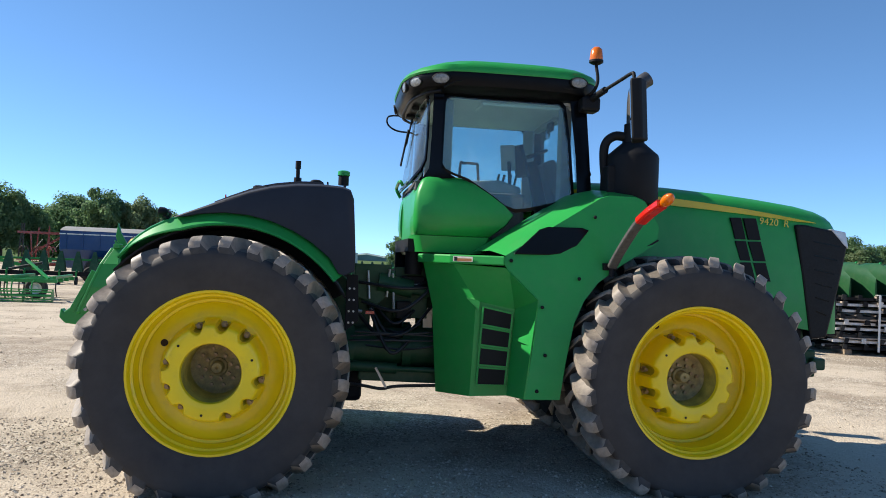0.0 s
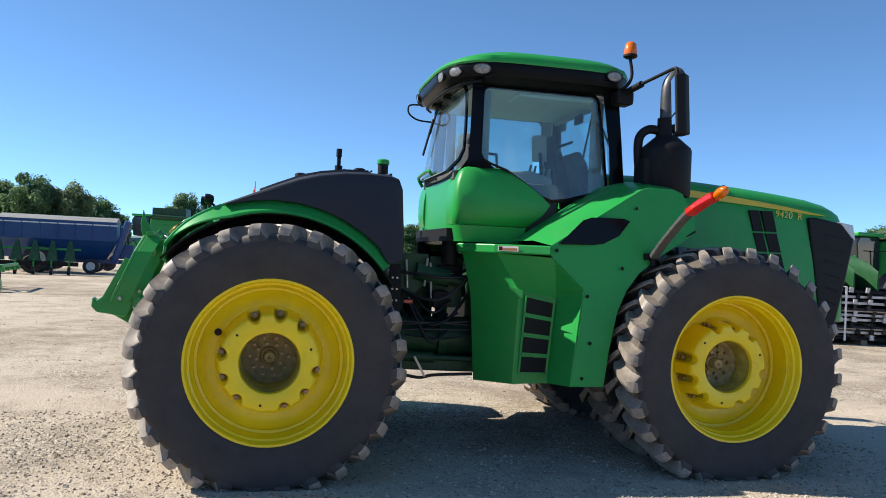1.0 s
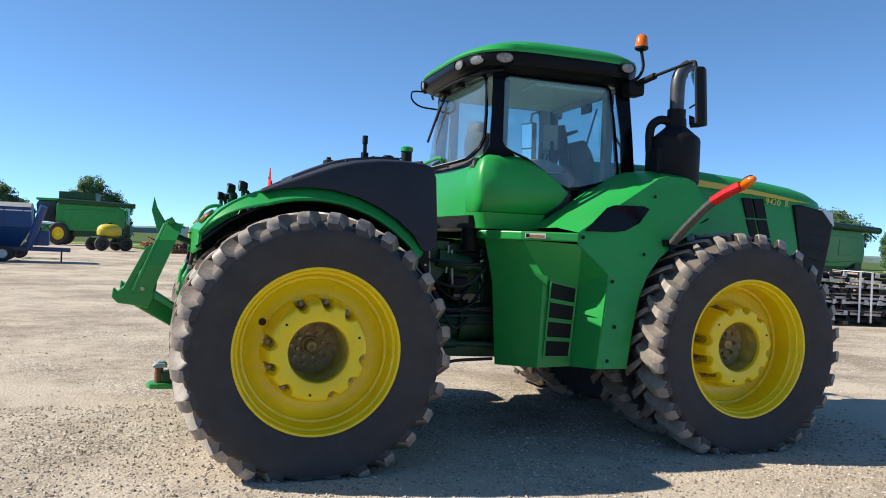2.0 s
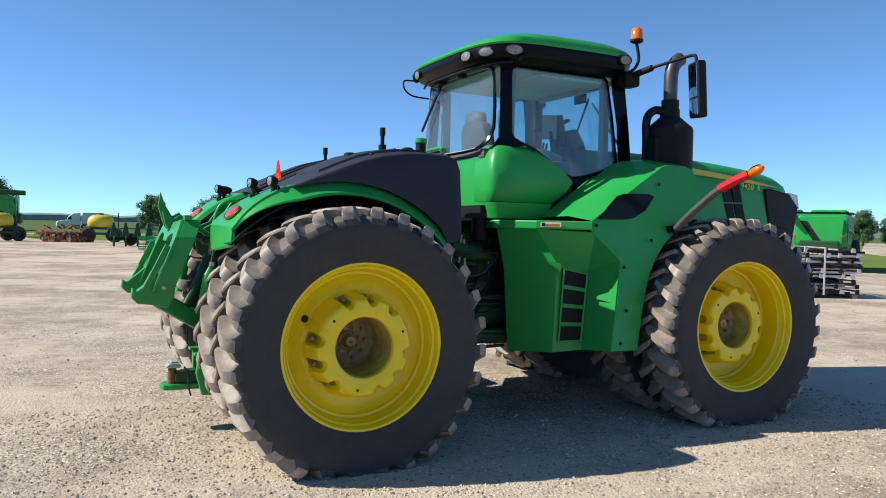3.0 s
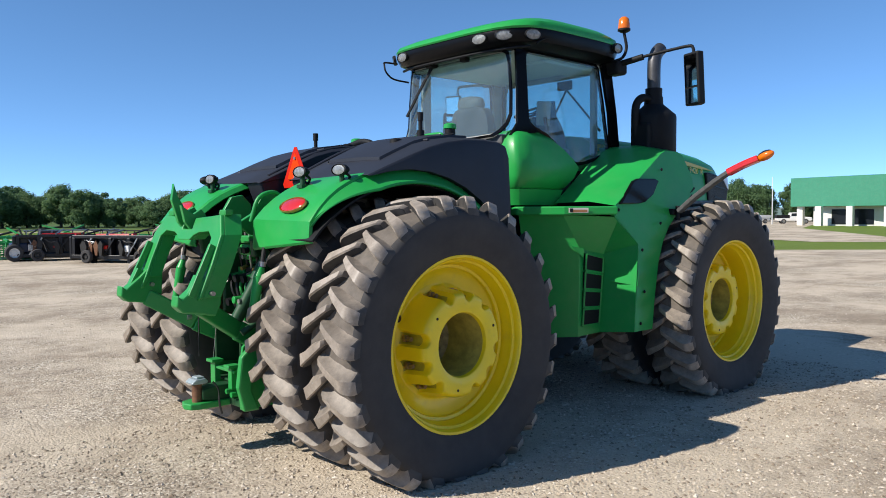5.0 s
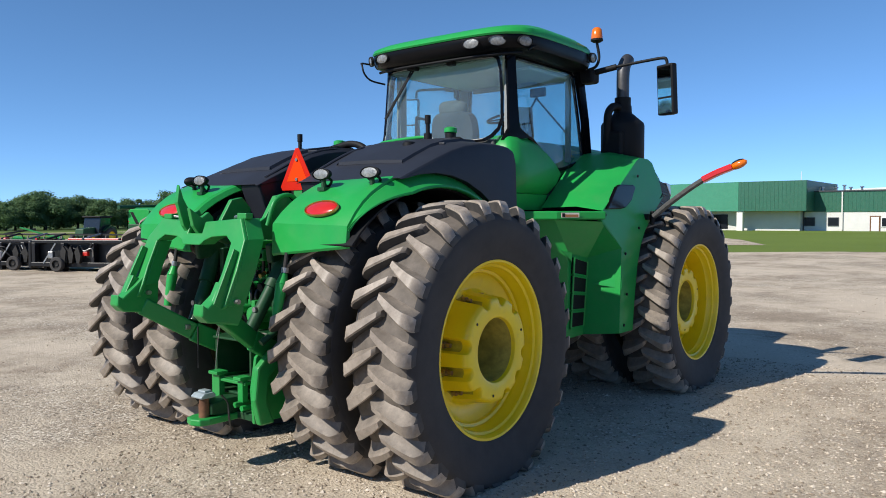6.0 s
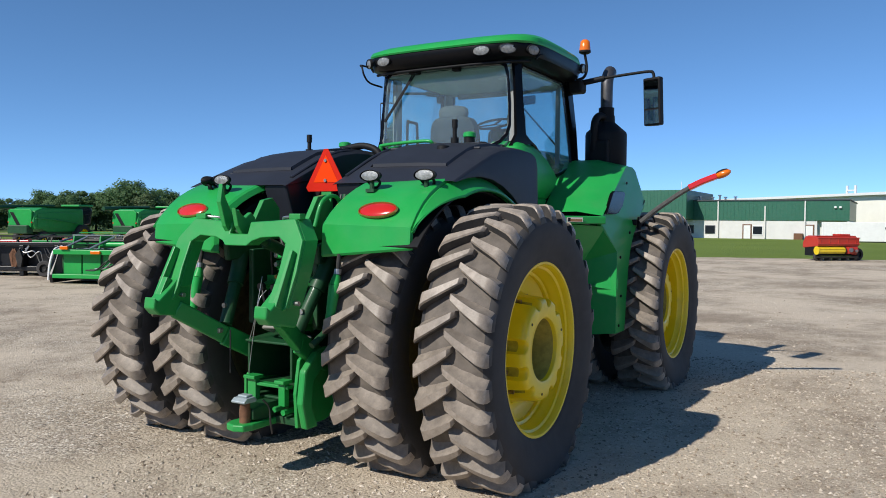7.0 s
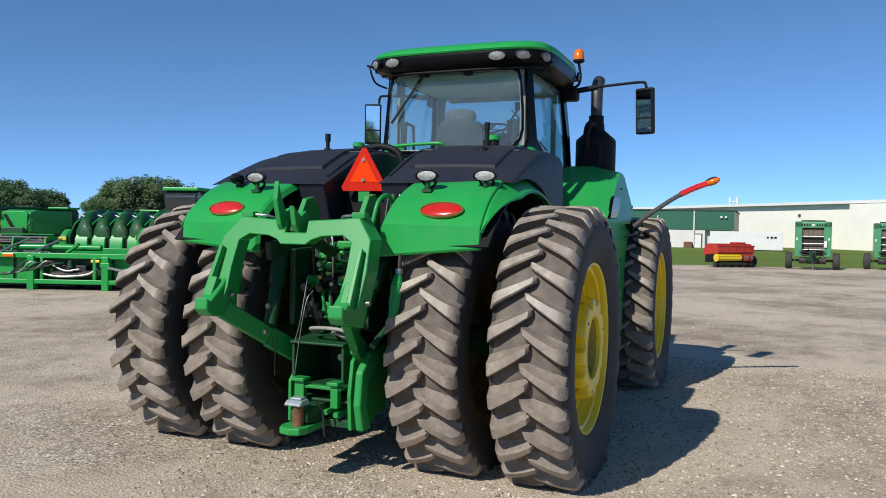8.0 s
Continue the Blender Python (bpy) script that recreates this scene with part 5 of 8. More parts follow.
part("pedestal", box(B(), 2.0, 2.38, -0.18, 0.18, 2.05, 2.38), BLACKPL, seat, bevel=0.02)
part("armrest", prism(B(), [(2.10, 2.56), (2.12, 2.64), (2.45, 2.66), (2.66, 2.60), (2.66, 2.52), (2.3, 2.50)], -0.50, -0.30), TRIMPALE, seat, "pale armrest console", bevel=0.03)
for k in range(4):
    part("lever", cyl(B(), (2.42 + 0.06 * k, -0.46 + 0.03 * (k % 2), 2.62), (2.44 + 0.06 * k, -0.46 + 0.03 * (k % 2), 2.72), 0.012, n=8), BLACKPL, seat)
part("side_console", box(B(), 1.95, 2.65, -0.70, -0.45, 2.05, 2.52), TRIMGREY, tractor, bevel=0.04)
mon = part("monitor", box(B(), -0.015, 0.015, -0.125, 0.125, -0.075, 0.075, Matrix.Translation((2.53, -0.42, 2.89)) @ Matrix.Rotation(radians(55), 4, "Z") @ Matrix.Rotation(radians(-12), 4, "Y") @ Matrix.Rotation(radians(90), 4, "X")), TRIMPALE, tractor, "upright grey touch monitor on an arm", bevel=0.012)
part("second_monitor", box(B(), -0.02, 0.02, -0.10, 0.10, -0.17, 0.15, Matrix.Translation((2.66, -0.36, 2.88)) @ Matrix.Rotation(radians(20), 4, "Z") @ Matrix.Rotation(radians(-18), 4, "Y")), BLACKPL, tractor, "dark monitor beside it", bevel=0.01)
part("monitor_arm", tube(B(), [(2.55, -0.46, 2.5), (2.55, -0.46, 2.62), (2.54, -0.43, 2.85)], 0.018, 8), BLACKPL, mon, smooth=60)
col = part("steering_column", cyl(B(), (3.08, 0, 2.1), (2.87, 0, 2.92), 0.085, 0.06, n=14), BLACKPL, tractor, smooth=40)
sm = Matrix.Translation((2.84, 0, 2.97)) @ Matrix.Rotation(radians(-22), 4, "Y")
bm = B()
loft(bm, [[sm @ Vector(((0.20 + 0.014 * math.cos(b)) * math.cos(a), (0.20 + 0.014 * math.cos(b)) * math.sin(a), 0.014 * math.sin(b))) for b in (2 * math.pi * j / 8 for j in range(8))] for a in (2 * math.pi * i / 32 for i in range(33))], cap=False)
for k in (0, 120, 240):
    beam(bm, sm @ Vector((0, 0, -0.01)), sm @ Vector((0.2 * math.cos(radians(k)), 0.2 * math.sin(radians(k)), 0)), 0.03, 0.012)
part("steering_wheel", bm, BLACKPL, tractor, "black steering wheel", smooth=50)
part("dashboard", loft(B(), [[(3.06, -0.24, z), (3.22, -0.24, z), (3.22, 0.24, z), (3.06, 0.24, z)] for z in (2.05, 2.55)] + [[(2.98, -0.17, 2.78), (3.16, -0.17, 2.82), (3.16, 0.17, 2.82), (2.98, 0.17, 2.78)], [(2.96, -0.15, 2.90), (3.08, -0.15, 2.95), (3.08, 0.15, 2.95), (2.96, 0.15, 2.90)]]), TRIMGREY, tractor, "dark instrument column", bevel=0.03)
for s in (-1, 1):
    part("rear_post_trim", loft(B(), [[(1.83, s * 0.66, z), (1.93, s * 0.66, z), (1.93, s * 0.72, z), (1.83, s * 0.72, z)] for z in (2.62, 3.36)]), TRIMPALE, tractor, "pale inner post lining", bevel=0.01)
    part("front_post_trim", loft(B(), [[(2.94, s * 0.70, z), (3.05, s * 0.66, z), (3.08, s * 0.70, z), (2.97, s * 0.745, z)] for z in (2.45, 3.36)]), TRIMPALE, tractor, "pale inner post lining", bevel=0.01)
part("front_wiper", tube(B(), [(3.18, 0.10, 2.66), (3.17, -0.02, 2.92), (3.14, -0.26, 3.26)], 0.012, 6), BLACKPL, tractor, smooth=60)
part("left_door_bar", tube(tube(B(), [(2.25, 0.80, 2.1), (2.25, 0.80, 2.9), (2.30, 0.80, 2.97), (2.45, 0.80, 2.97)], 0.016, 8), [(2.45, 0.80, 2.97), (2.5, 0.8, 2.4)], 0.016, 8), BLACKPL, tractor, smooth=60)
part("sun_blind", box(B(), 3.05, 3.10, -0.6, 0.6, 3.32, 3.38), TRIMPALE, tractor)
part("rear_shelf", box(B(), 1.60, 1.95, -0.70, 0.70, 2.50, 2.60), TRIMGREY, tractor, bevel=0.02)

# beacon
bc = part("beacon", spin(B(), [(0.0, 0.125), (0.03, 0.122), (0.052, 0.10), (0.062, 0.02), (0.062, 0.0)], 24, "z", Matrix.Translation((3.22, -0.93, 3.775))), ORANGE, tractor, "amber beacon on a bent stalk", 45)
part("beacon_base", spin(B(), [(0.066, 0.0), (0.066, -0.02), (0.04, -0.035), (0.0, -0.035)], 24, "z", Matrix.Translation((3.22, -0.93, 3.775))), BLACKPL, bc, smooth=40)
part("stalk", tube(B(), [(3.15, -0.86, 3.44), (3.2, -0.93, 3.48), (3.235, -0.95, 3.58), (3.22, -0.93, 3.74)], 0.016, 8), BLACKPL, bc, smooth=60)

# mirrors
for s in (-1, 1):
    arm = part("mirror_arm", tube(B(), [(3.18, s * 0.80, 3.40), (3.20, s * 0.95, 3.42), (3.24, s * 1.15, 3.455)], 0.032, 10), BLACKPL, tractor, "black mirror arm", smooth=60)
    part("arm_bracket", box(B(), 3.10, 3.28, min(s * 0.76, s * 0.94), max(s * 0.76, s * 0.94), 3.30, 3.44), BLACKPL, arm, bevel=0.03)
    part("arm_rod", tube(B(), [(3.24, s * 1.12, 3.455), (3.28, s * 1.45, 3.485), (3.295, s * 1.64, 3.495), (3.30, s * 1.68, 3.47), (3.30, s * 1.69, 3.40)], 0.016, 8), BLACKPL, arm, smooth=60)
    mh = part("mirror_housing", loft(B(), [[(x, y, z) for x, y in ((3.285, s * 1.575), (3.37, s * 1.59), (3.42, s * 1.68), (3.37, s * 1.78), (3.285, s * 1.795))] for z in (2.915, 2.95, 3.40, 3.43)]), BLACKPL, tractor, "tall black wing mirror", 40, bevel=0.015)
    turn_m = Matrix.Translation((3.33, s * 1.685 + (0.10 if s > 0 else 0.0), 3.17 - (0.03 if s > 0 else 0.0))) @ Matrix.Rotation(radians(s * 21), 4, "Z") @ Matrix.Rotation(radians(-3.4 if s < 0 else -1.6), 4, "Y") @ Matrix.Translation((-3.33, -s * 1.685, -3.17))
    mg = part("mirror_glass", box(box(B(), 3.279, 3.284, min(s * 1.597, s * 1.775), max(s * 1.597, s * 1.775), 3.10, 3.405), 3.279, 3.284, min(s * 1.597, s * 1.775), max(s * 1.597, s * 1.775), 2.935, 3.08), MIRROR, mh, "mirror glass in two panels")
    for o in (mh, mg):
        o.data.transform(turn_m)

# exhaust
EX, EY = 3.55, -1.08
can = part("exhaust_canister", spin(B(), [(0.0, 2.44), (0.225, 2.44), (0.235, 2.46), (0.235, 2.86), (0.225, 2.89), (0.10, 3.0), (0.095, 3.08)], 40, "z", Matrix.Translation((EX, EY, 0))), BLACKPL, tractor, "matt black exhaust aftertreatment canister", 35)
part("exhaust_pipe", tube(B(), [(EX, EY, 2.98), (EX, EY, 3.2), (EX, EY, 3.38), (EX + 0.015, EY, 3.49), (EX + 0.06, EY, 3.56), (EX + 0.12, EY, 3.605)], (0.068, 0.072), 18), plain("heat_dulled_pipe", (0.10, 0.10, 0.105, 1), rough=0.45, metal=0.7, vary=0.3), can, "dull grey curved exhaust stack", smooth=60)
part("collar", cyl(B(), (EX, EY, 3.04), (EX, EY, 3.17), 0.088, n=24), BLACKPL, can, smooth=40)
part("intake_elbow", tube(B(), [(EX - 0.21, EY + 0.06, 2.52), (EX - 0.25, EY + 0.06, 2.8), (EX - 0.25, EY + 0.05, 2.98), (EX - 0.17, EY + 0.03, 3.06), (EX - 0.06, EY, 3.05)], 0.042, 12), BLACKPL, can, "black elbow pipe", smooth=60)
part("canister_box", box(B(), EX - 0.27, EX - 0.16, EY - 0.11, EY + 0.11, 2.50, 2.78), BLACKPL, can, bevel=0.02)


# --- hood and front body ---
def hood():
    bm = B()
    secs = ((3.15, 0.60, 2.67, 1.75), (3.6, 0.61, 2.675, 1.72), (4.2, 0.61, 2.665, 1.66), (4.8, 0.60, 2.63, 1.55), (5.2, 0.595, 2.595, 1.42), (5.55, 0.59, 2.555, 1.32), (5.78, 0.57, 2.51, 1.28), (5.93, 0.53, 2.46, 1.27), (6.02, 0.46, 2.40, 1.27))
    rows = []
    for x, w, zt, zb in secs:
        half = [(0.0, zt + 0.045), (w * 0.45, zt + 0.035), (w * 0.75, zt + 0.005), (w * 0.92, zt - 0.05), (w, zt - 0.13), (w + 0.012, zt - 0.30), (w + 0.028, zt - 0.60), (w + 0.036, zb)]
        rows.append([(x, y, z) for y, z in half] + [(x, -y, z) for y, z in half[:0:-1]])
    loft(bm, rows)
    return bm


HEADLENS = plain("white_head_lamp_glass", (0.62, 0.63, 0.66, 1), rough=0.15, vary=0.15, coat=0.8)
hd = part("hood", hood(), GREEN, tractor, "long sloping green engine hood", 45)


def stripe(s):
    bm = B()
    up, lo = [], []
    for x, w, z, d in ((3.15, 0.60, 2.60, 0.075), (3.6, 0.61, 2.595, 0.075), (4.15, 0.615, 2.562, 0.072), (4.5, 0.612, 2.535, 0.066), (4.9, 0.606, 2.497, 0.054), (5.2, 0.602, 2.462, 0.042), (5.5, 0.598, 2.42, 0.024), (5.7, 0.590, 2.392, 0.003)):
        up.append((x, s * (w + 0.006), z))
        lo.append((x, s * (w + 0.014), z - d))
    loft(bm, [up, lo], cap=False, closed=False)
    return thick(bm, 0.004)


for s in (-1, 1):
    part("yellow_stripe", stripe(s), STRIPE, hd, "yellow stripe along the hood side")
    y = s * 0.617
    for (xa, xb) in ((4.76, 4.87), (4.90, 5.03)):
        for k, (za, zb, dx) in enumerate(((2.40, 2.19, 0.0), (2.17, 1.98, 0.06), (1.96, 1.78, 0.12))):
            d2 = 0.06
            bm = B()
            q = [(xa + dx, za), (xb + dx, za + 0.004), (xb + dx + d2, zb), (xa + dx + d2, zb)]
            prism(bm, q, min(y - s * 0.02, y + s * 0.018), max(y - s * 0.02, y + s * 0.018))
            part("hood_vent", bm, BLACKPL, hd, "black mesh cooling vent")
    # grille side and head lamp
    part("grille", prism(B(), [(5.46, 2.362), (5.56, 2.368), (6.0, 2.30), (6.04, 2.18), (5.95, 1.72), (5.84, 1.24), (5.66, 1.21), (5.57, 1.75)], min(s * 0.50, s * 0.632), max(s * 0.50, s * 0.632)), plain("black_grille_mesh", (0.012, 0.012, 0.013, 1), rough=0.4, vary=0.4, scale=40, bump=0.4, spec=0.2), hd, "black wrap-around grille", bevel=0.02)
    for k in range(6):
        part("grille_bar", beam(B(), (5.66 + 0.01 * k, s * 0.633, 2.20 - 0.14 * k), (5.95 - 0.025 * k, s * 0.633, 2.16 - 0.14 * k), 0.006, 0.012), BLACKGL, hd)
    part("head_lamp", prism(B(), [(5.84, 2.335), (6.01, 2.31), (6.045, 2.14), (5.99, 2.18)], min(s * 0.48, s * 0.638), max(s * 0.48, s * 0.638)), HEADLENS, hd, "wedge-shaped head lamp", bevel=0.01)
part("front_grille", prism(B(), [(-0.5, 1.30), (0.5, 1.30), (0.5, 2.28), (-0.5, 2.28)], 5.98, 6.03, "x"), BLACKPL, hd, bevel=0.02)
part("front_bumper", box(box(B(), 5.3, 5.80, -0.52, 0.52, 0.82, 1.10), 5.72, 5.86, -0.60, -0.40, 0.90, 1.02), GREEN_DARK, tractor, "dark green front tow block", bevel=0.02)

# model number on the hood sides: raised yellow characters
for s in (-1, 1):
    for word, dx in (("9420", 0.0), ("R", 0.262)):
        cu = bpy.data.curves.new("model_number", "FONT")
        cu.body = word
        cu.size, cu.extrude, cu.space_character = 0.098, 0.0015, 1.06
        to = new("model_number_text", cu)
        dg = bpy.context.evaluated_depsgraph_get()
        me = bpy.data.meshes.new_from_object(to.evaluated_get(dg))
        bpy.data.objects.remove(to)
        turn = Matrix.Translation((dx, 0, 0)) if s < 0 else Matrix.Translation((-dx, 0, 0))
        up = Matrix.Rotation(radians(90), 4, "X")
        if s < 0:
            me.transform(Matrix.Translation((5.075, -0.620, 2.352)) @ Matrix.Rotation(radians(3.5), 4, "Y") @ turn @ up)
        else:
            me.transform(Matrix.Translation((5.40, 0.617, 2.345)) @ turn @ Matrix.Rotation(radians(180), 4, "Z") @ up)
        put("model_number", me, STRIPE, hd, "yellow raised model number " + word)


# --- right and left front body ---
def shoulder():
    bm = B()
    side = [(2.31, -1.47, 1.92), (3.13, -1.44, 2.445), (3.22, -1.43, 2.475), (3.46, -1.42, 2.475), (3.54, -1.43, 2.44), (3.66, -1.47, 2.22), (3.62, -1.52, 2.075), (3.50, -1.53, 2.00), (3.30, -1.545, 1.875), (3.10, -1.55, 1.72), (2.98, -1.555, 1.56), (2.90, -1.56, 1.37), (2.84, -1.56, 1.05), (2.80, -1.56, 0.73), (2.50, -1.56, 0.73), (2.56, -1.545, 1.20), (2.60, -1.53, 1.56), (2.34, -1.45, 1.80), (2.30, -1.455, 1.86)]
    n = len(side)
    a = [bm.verts.new(p) for p in side]
    b = [bm.verts.new((x, y + 0.04, z)) for x, y, z in side]
    bm.faces.new(a)
    for i in range(6, n - 1):
        bm.faces.new((a[i], a[i + 1], b[i + 1], b[i]))
    # top, sloping in towards the cab and hood
    inner = [(2.13, -0.90, 1.95), (2.98, -0.80, 2.50), (3.10, -0.70, 2.545), (3.48, -0.66, 2.555), (3.62, -0.66, 2.53), (3.74, -0.68, 2.42), (3.72, -0.72, 2.30)]
    c = [bm.verts.new(p) for p in inner]
    mid = [(x * 0.5 + X * 0.5, y * 0.55 + Y * 0.45 - 0.02, max(z, Z) * 0.72 + min(z, Z) * 0.28 + 0.02) for (x, y, z), (X, Y, Z) in zip(side[:7], inner)]
    md = [bm.verts.new(p) for p in mid]
    for i in range(6):
        bm.faces.new((a[i], a[i + 1], md[i + 1], md[i]))
        bm.faces.new((md[i], md[i + 1], c[i + 1], c[i]))
    bmesh.ops.recalc_face_normals(bm, faces=bm.faces)
    return bm


def arch_liner():
    bm = B()
    loft(bm, [[(x, -1.52, z), (x, -0.62, z)] for x, z in ((3.64, 2.10), (3.30, 1.89), (3.10, 1.73), (2.98, 1.57), (2.90, 1.37), (2.84, 1.05), (2.81, 0.74))], cap=False, closed=False)
    return thick(bm, 0.015)


def skirt():
    """The recessed step panel between the deck and the front body."""
    bm = B()
    v = [(1.70, -0.82, 1.84), (1.92, -1.17, 1.84), (2.33, -1.44, 1.82), (2.36, -1.455, 1.78), (2.60, -1.53, 1.56), (2.50, -1.56, 0.73),
         (2.13, -1.195, 1.52), (2.475, -1.215, 1.46), (2.10, -1.195, 0.69), (2.43, -1.20, 0.70), (1.86, -0.80, 0.66), (1.80, -0.80, 1.45)]
    faces(bm, v, [(0, 1, 6, 11), (11, 6, 8, 10), (1, 2, 3, 7, 6), (3, 4, 7), (4, 5, 9, 7), (6, 7, 9, 8)])
    return thick(bm, 0.012)


def vent_hole(k):
    """One dark foot-hold opening of the step panel with its frame."""
    t0, t1 = k / 4 + 0.014, (k + 1) / 4 - 0.014
    def at(u, t):
        top = Vector((2.165 + u * 0.30, -1.222, 1.485 - u * 0.06))
        bot = Vector((2.135 + u * 0.285, -1.203, 0.78))
        p = top.lerp(bot, t)
        return p
    return [at(0.06, t0), at(0.94, t0), at(0.94, t1), at(0.06, t1)]


def vents():
    out = []
    for k in range(4):
        bm = B()
        q = vent_hole(k)
        loft(bm, [[p + Vector((0, -0.019, 0)) for p in q], [p + Vector((0, 0.05, 0)) for p in q]])
        out.append(bm)
    return out


def vent_frame():
    bm = B()
    for k in range(4):
        q = vent_hole(k)
        for i in range(4):
            beam(bm, q[i] + Vector((0, -0.018, 0)), q[(i + 1) % 4] + Vector((0, -0.018, 0)), 0.016, 0.016)
    return bm


def step_wedge():
    return faces(B(), [(2.455, -1.30, 1.20), (2.575, -1.55, 1.30), (2.555, -1.555, 1.165), (2.575, -1.30, 1.19)], [(0, 1, 2), (0, 2, 3), (0, 3, 1), (1, 3, 2)])


def top_wedge():
    return faces(B(), [(2.04, -1.17, 1.545), (2.15, -1.235, 1.52), (2.15, -1.23, 1.43), (2.17, -1.15, 1.5)], [(0, 1, 2), (0, 2, 3), (0, 3, 1), (1, 3, 2)])


def deck():
    bm = B()
    loft(bm, [[(1.68, -0.50, z), (1.635, -0.85, z), (1.875, -1.225, z), (2.295, -1.515, z), (2.40, -0.9, z), (2.3, -0.5, z)] for z in (1.835, 1.915)])
    return bm


def strap(pts, w, t):
    """A flat bar along points, w wide and t thick."""
    p = spline(pts, 5)
    rings = []
    for i, q in enumerate(p):
        d = (p[min(i + 1, len(p) - 1)] - p[max(i - 1, 0)]).normalized()
        a = (Vector((1, 0, 0)) - d * d.x).normalized()
        b = a.cross(d)
        rings.append([q + a * x * w / 2 + b * y * t / 2 for x, y in ((-1, -0.6), (-0.8, -1), (0.8, -1), (1, -0.6), (1, 0.6), (0.8, 1), (-0.8, 1), (-1, 0.6))])
    return loft(B(), rings)


ARMGREY = plain("worn_grey_rubber", (0.085, 0.085, 0.083, 1), rough=0.7, vary=0.4, scale=22, spec=0.3)
for s, fn in ((-1, lambda f: f()), (1, mirrored)):
    sd = part("front_body_side", fn(shoulder), GREEN, tractor, "faceted green front body panel beside the hood", 25)
    part("arch_liner", fn(arch_liner), BLACKPL, sd, "black wheel-arch liner", 40)
    bm = B()
    wq = [(2.375, 1.935), (2.60, 2.155), (2.67, 2.18), (2.97, 2.185), (3.03, 2.165), (2.925, 2.03), (2.78, 1.955), (2.68, 1.94)]
    loft(bm, [[(x, s * (1.485 - 0.05 * (z - 1.93) + d), z) for x, z in wq] for d in (-0.03, 0.006)])
    part("side_screen", bm, BLACKGL, sd, "gloss black angular side screen", bevel=0.008)
    for bx, bz in ((2.36, 1.88), (2.80, 1.90), (3.08, 2.28), (3.45, 2.10), (2.93, 1.75), (2.62, 1.50), (2.60, 0.80), (2.66, 1.10), (3.25, 2.05), (3.55, 2.2)):
        part("bolt", ball(B(), (bx, s * (1.475 if bz > 1.8 else 1.562), bz), 0.016, 0.010, 0.016, 10), BLACKPL, sd, smooth=60)
    sk = part("step_panel", fn(skirt), GREEN, tractor, "recessed green step panel", 20)
    for bm in vents():
        if s > 0:
            for v in bm.verts:
                v.co.y = -v.co.y
        part("step_opening", bm, BLACKPL, sk, "dark foot-hold opening")
    part("step_frame", fn(vent_frame), GREEN, sk)
    part("step_wedge", fn(step_wedge), GREEN, sk)
    part("step_wedge", fn(top_wedge), GREEN, sk)
    dk = part("deck_ledge", fn(deck), GREEN, tractor, "green deck ledge under the cab", bevel=0.012)
    if s < 0:
        m = Matrix.Translation((1.95, -1.278, 1.878)) @ Matrix.Rotation(math.atan2(-0.285, 0.41), 4, "Z")
        part("sticker", box(B(), -0.055, 0.13, -0.012, -0.0085, -0.022, 0.022, m), SCREEN, dk, "pale safety sticker with unreadable print")
        part("sticker_print", box(B(), -0.045, 0.12, -0.0126, -0.0122, -0.018, 0.006, m), paint("dull_orange_print", (0.42, 0.16, 0.05, 1)), dk)
        part("sticker_print", box(B(), -0.045, -0.015, -0.0132, -0.0128, -0.017, 0.017, m), BLACKPL, dk)
    # swing-out light arm
    la = part("light_arm", strap([(3.20, s * 1.60, 1.865), (3.212, s * 1.80, 2.025), (3.235, s * 2.10, 2.228), (3.29, s * 2.36, 2.345)], 0.078, 0.044), ARMGREY, tractor, "swing-out marker arm of worn grey rubber", 30)
    part("hinge", box(cyl(B(), (3.20, s * 1.585, 1.78), (3.20, s * 1.585, 1.92), 0.022, n=12), 3.14, 3.26, min(s * 1.50, s * 1.57), max(s * 1.50, s * 1.57), 1.83, 1.89), BLACKPL, la, bevel=0.006)
    part("red_reflector", strap([(3.234, s * 2.095, 2.226), (3.26, s * 2.23, 2.293), (3.290, s * 2.36, 2.346)], 0.092, 0.060), RED, la, "red reflector band", 30)
    lamp_at = Matrix.Translation((3.302, s * 2.42, 2.368)) @ Matrix.Rotation(s * radians(22), 4, "X")
    part("amber_lamp", ball(B(), (0, 0, 0), 0.046, 0.088, 0.040, 20), ORANGE, la, "rounded amber lamp tip", 60).data.transform(lamp_at)
    part("lamp_cap", ball(B(), (0, 0, 0.022), 0.034, 0.070, 0.028, 16), BLACKPL, la, "dark lamp cap", 60).data.transform(lamp_at)
part("engine_fill", box(B(), 2.3, 5.6, -0.56, 0.56, 1.2, 2.3), BLACKPL, tractor)
part("belly", box(B(), 2.0, 3.3, -1.0, 1.0, 0.72, 0.9), BLACKPL, tractor, bevel=0.03)

# ---- ground ----
def sheet(name, poly, z, mat, label, category, cuts=0):
    bm = B()
    bm.faces.new([bm.verts.new((x, y, z)) for x, y in poly])
    if cuts:
        bmesh.ops.triangulate(bm, faces=bm.faces)
        bmesh.ops.subdivide_edges(bm, edges=bm.edges, cuts=cuts, use_grid_fill=True)
    return tagged(part(name, bm, mat), label, category, kind="structure")


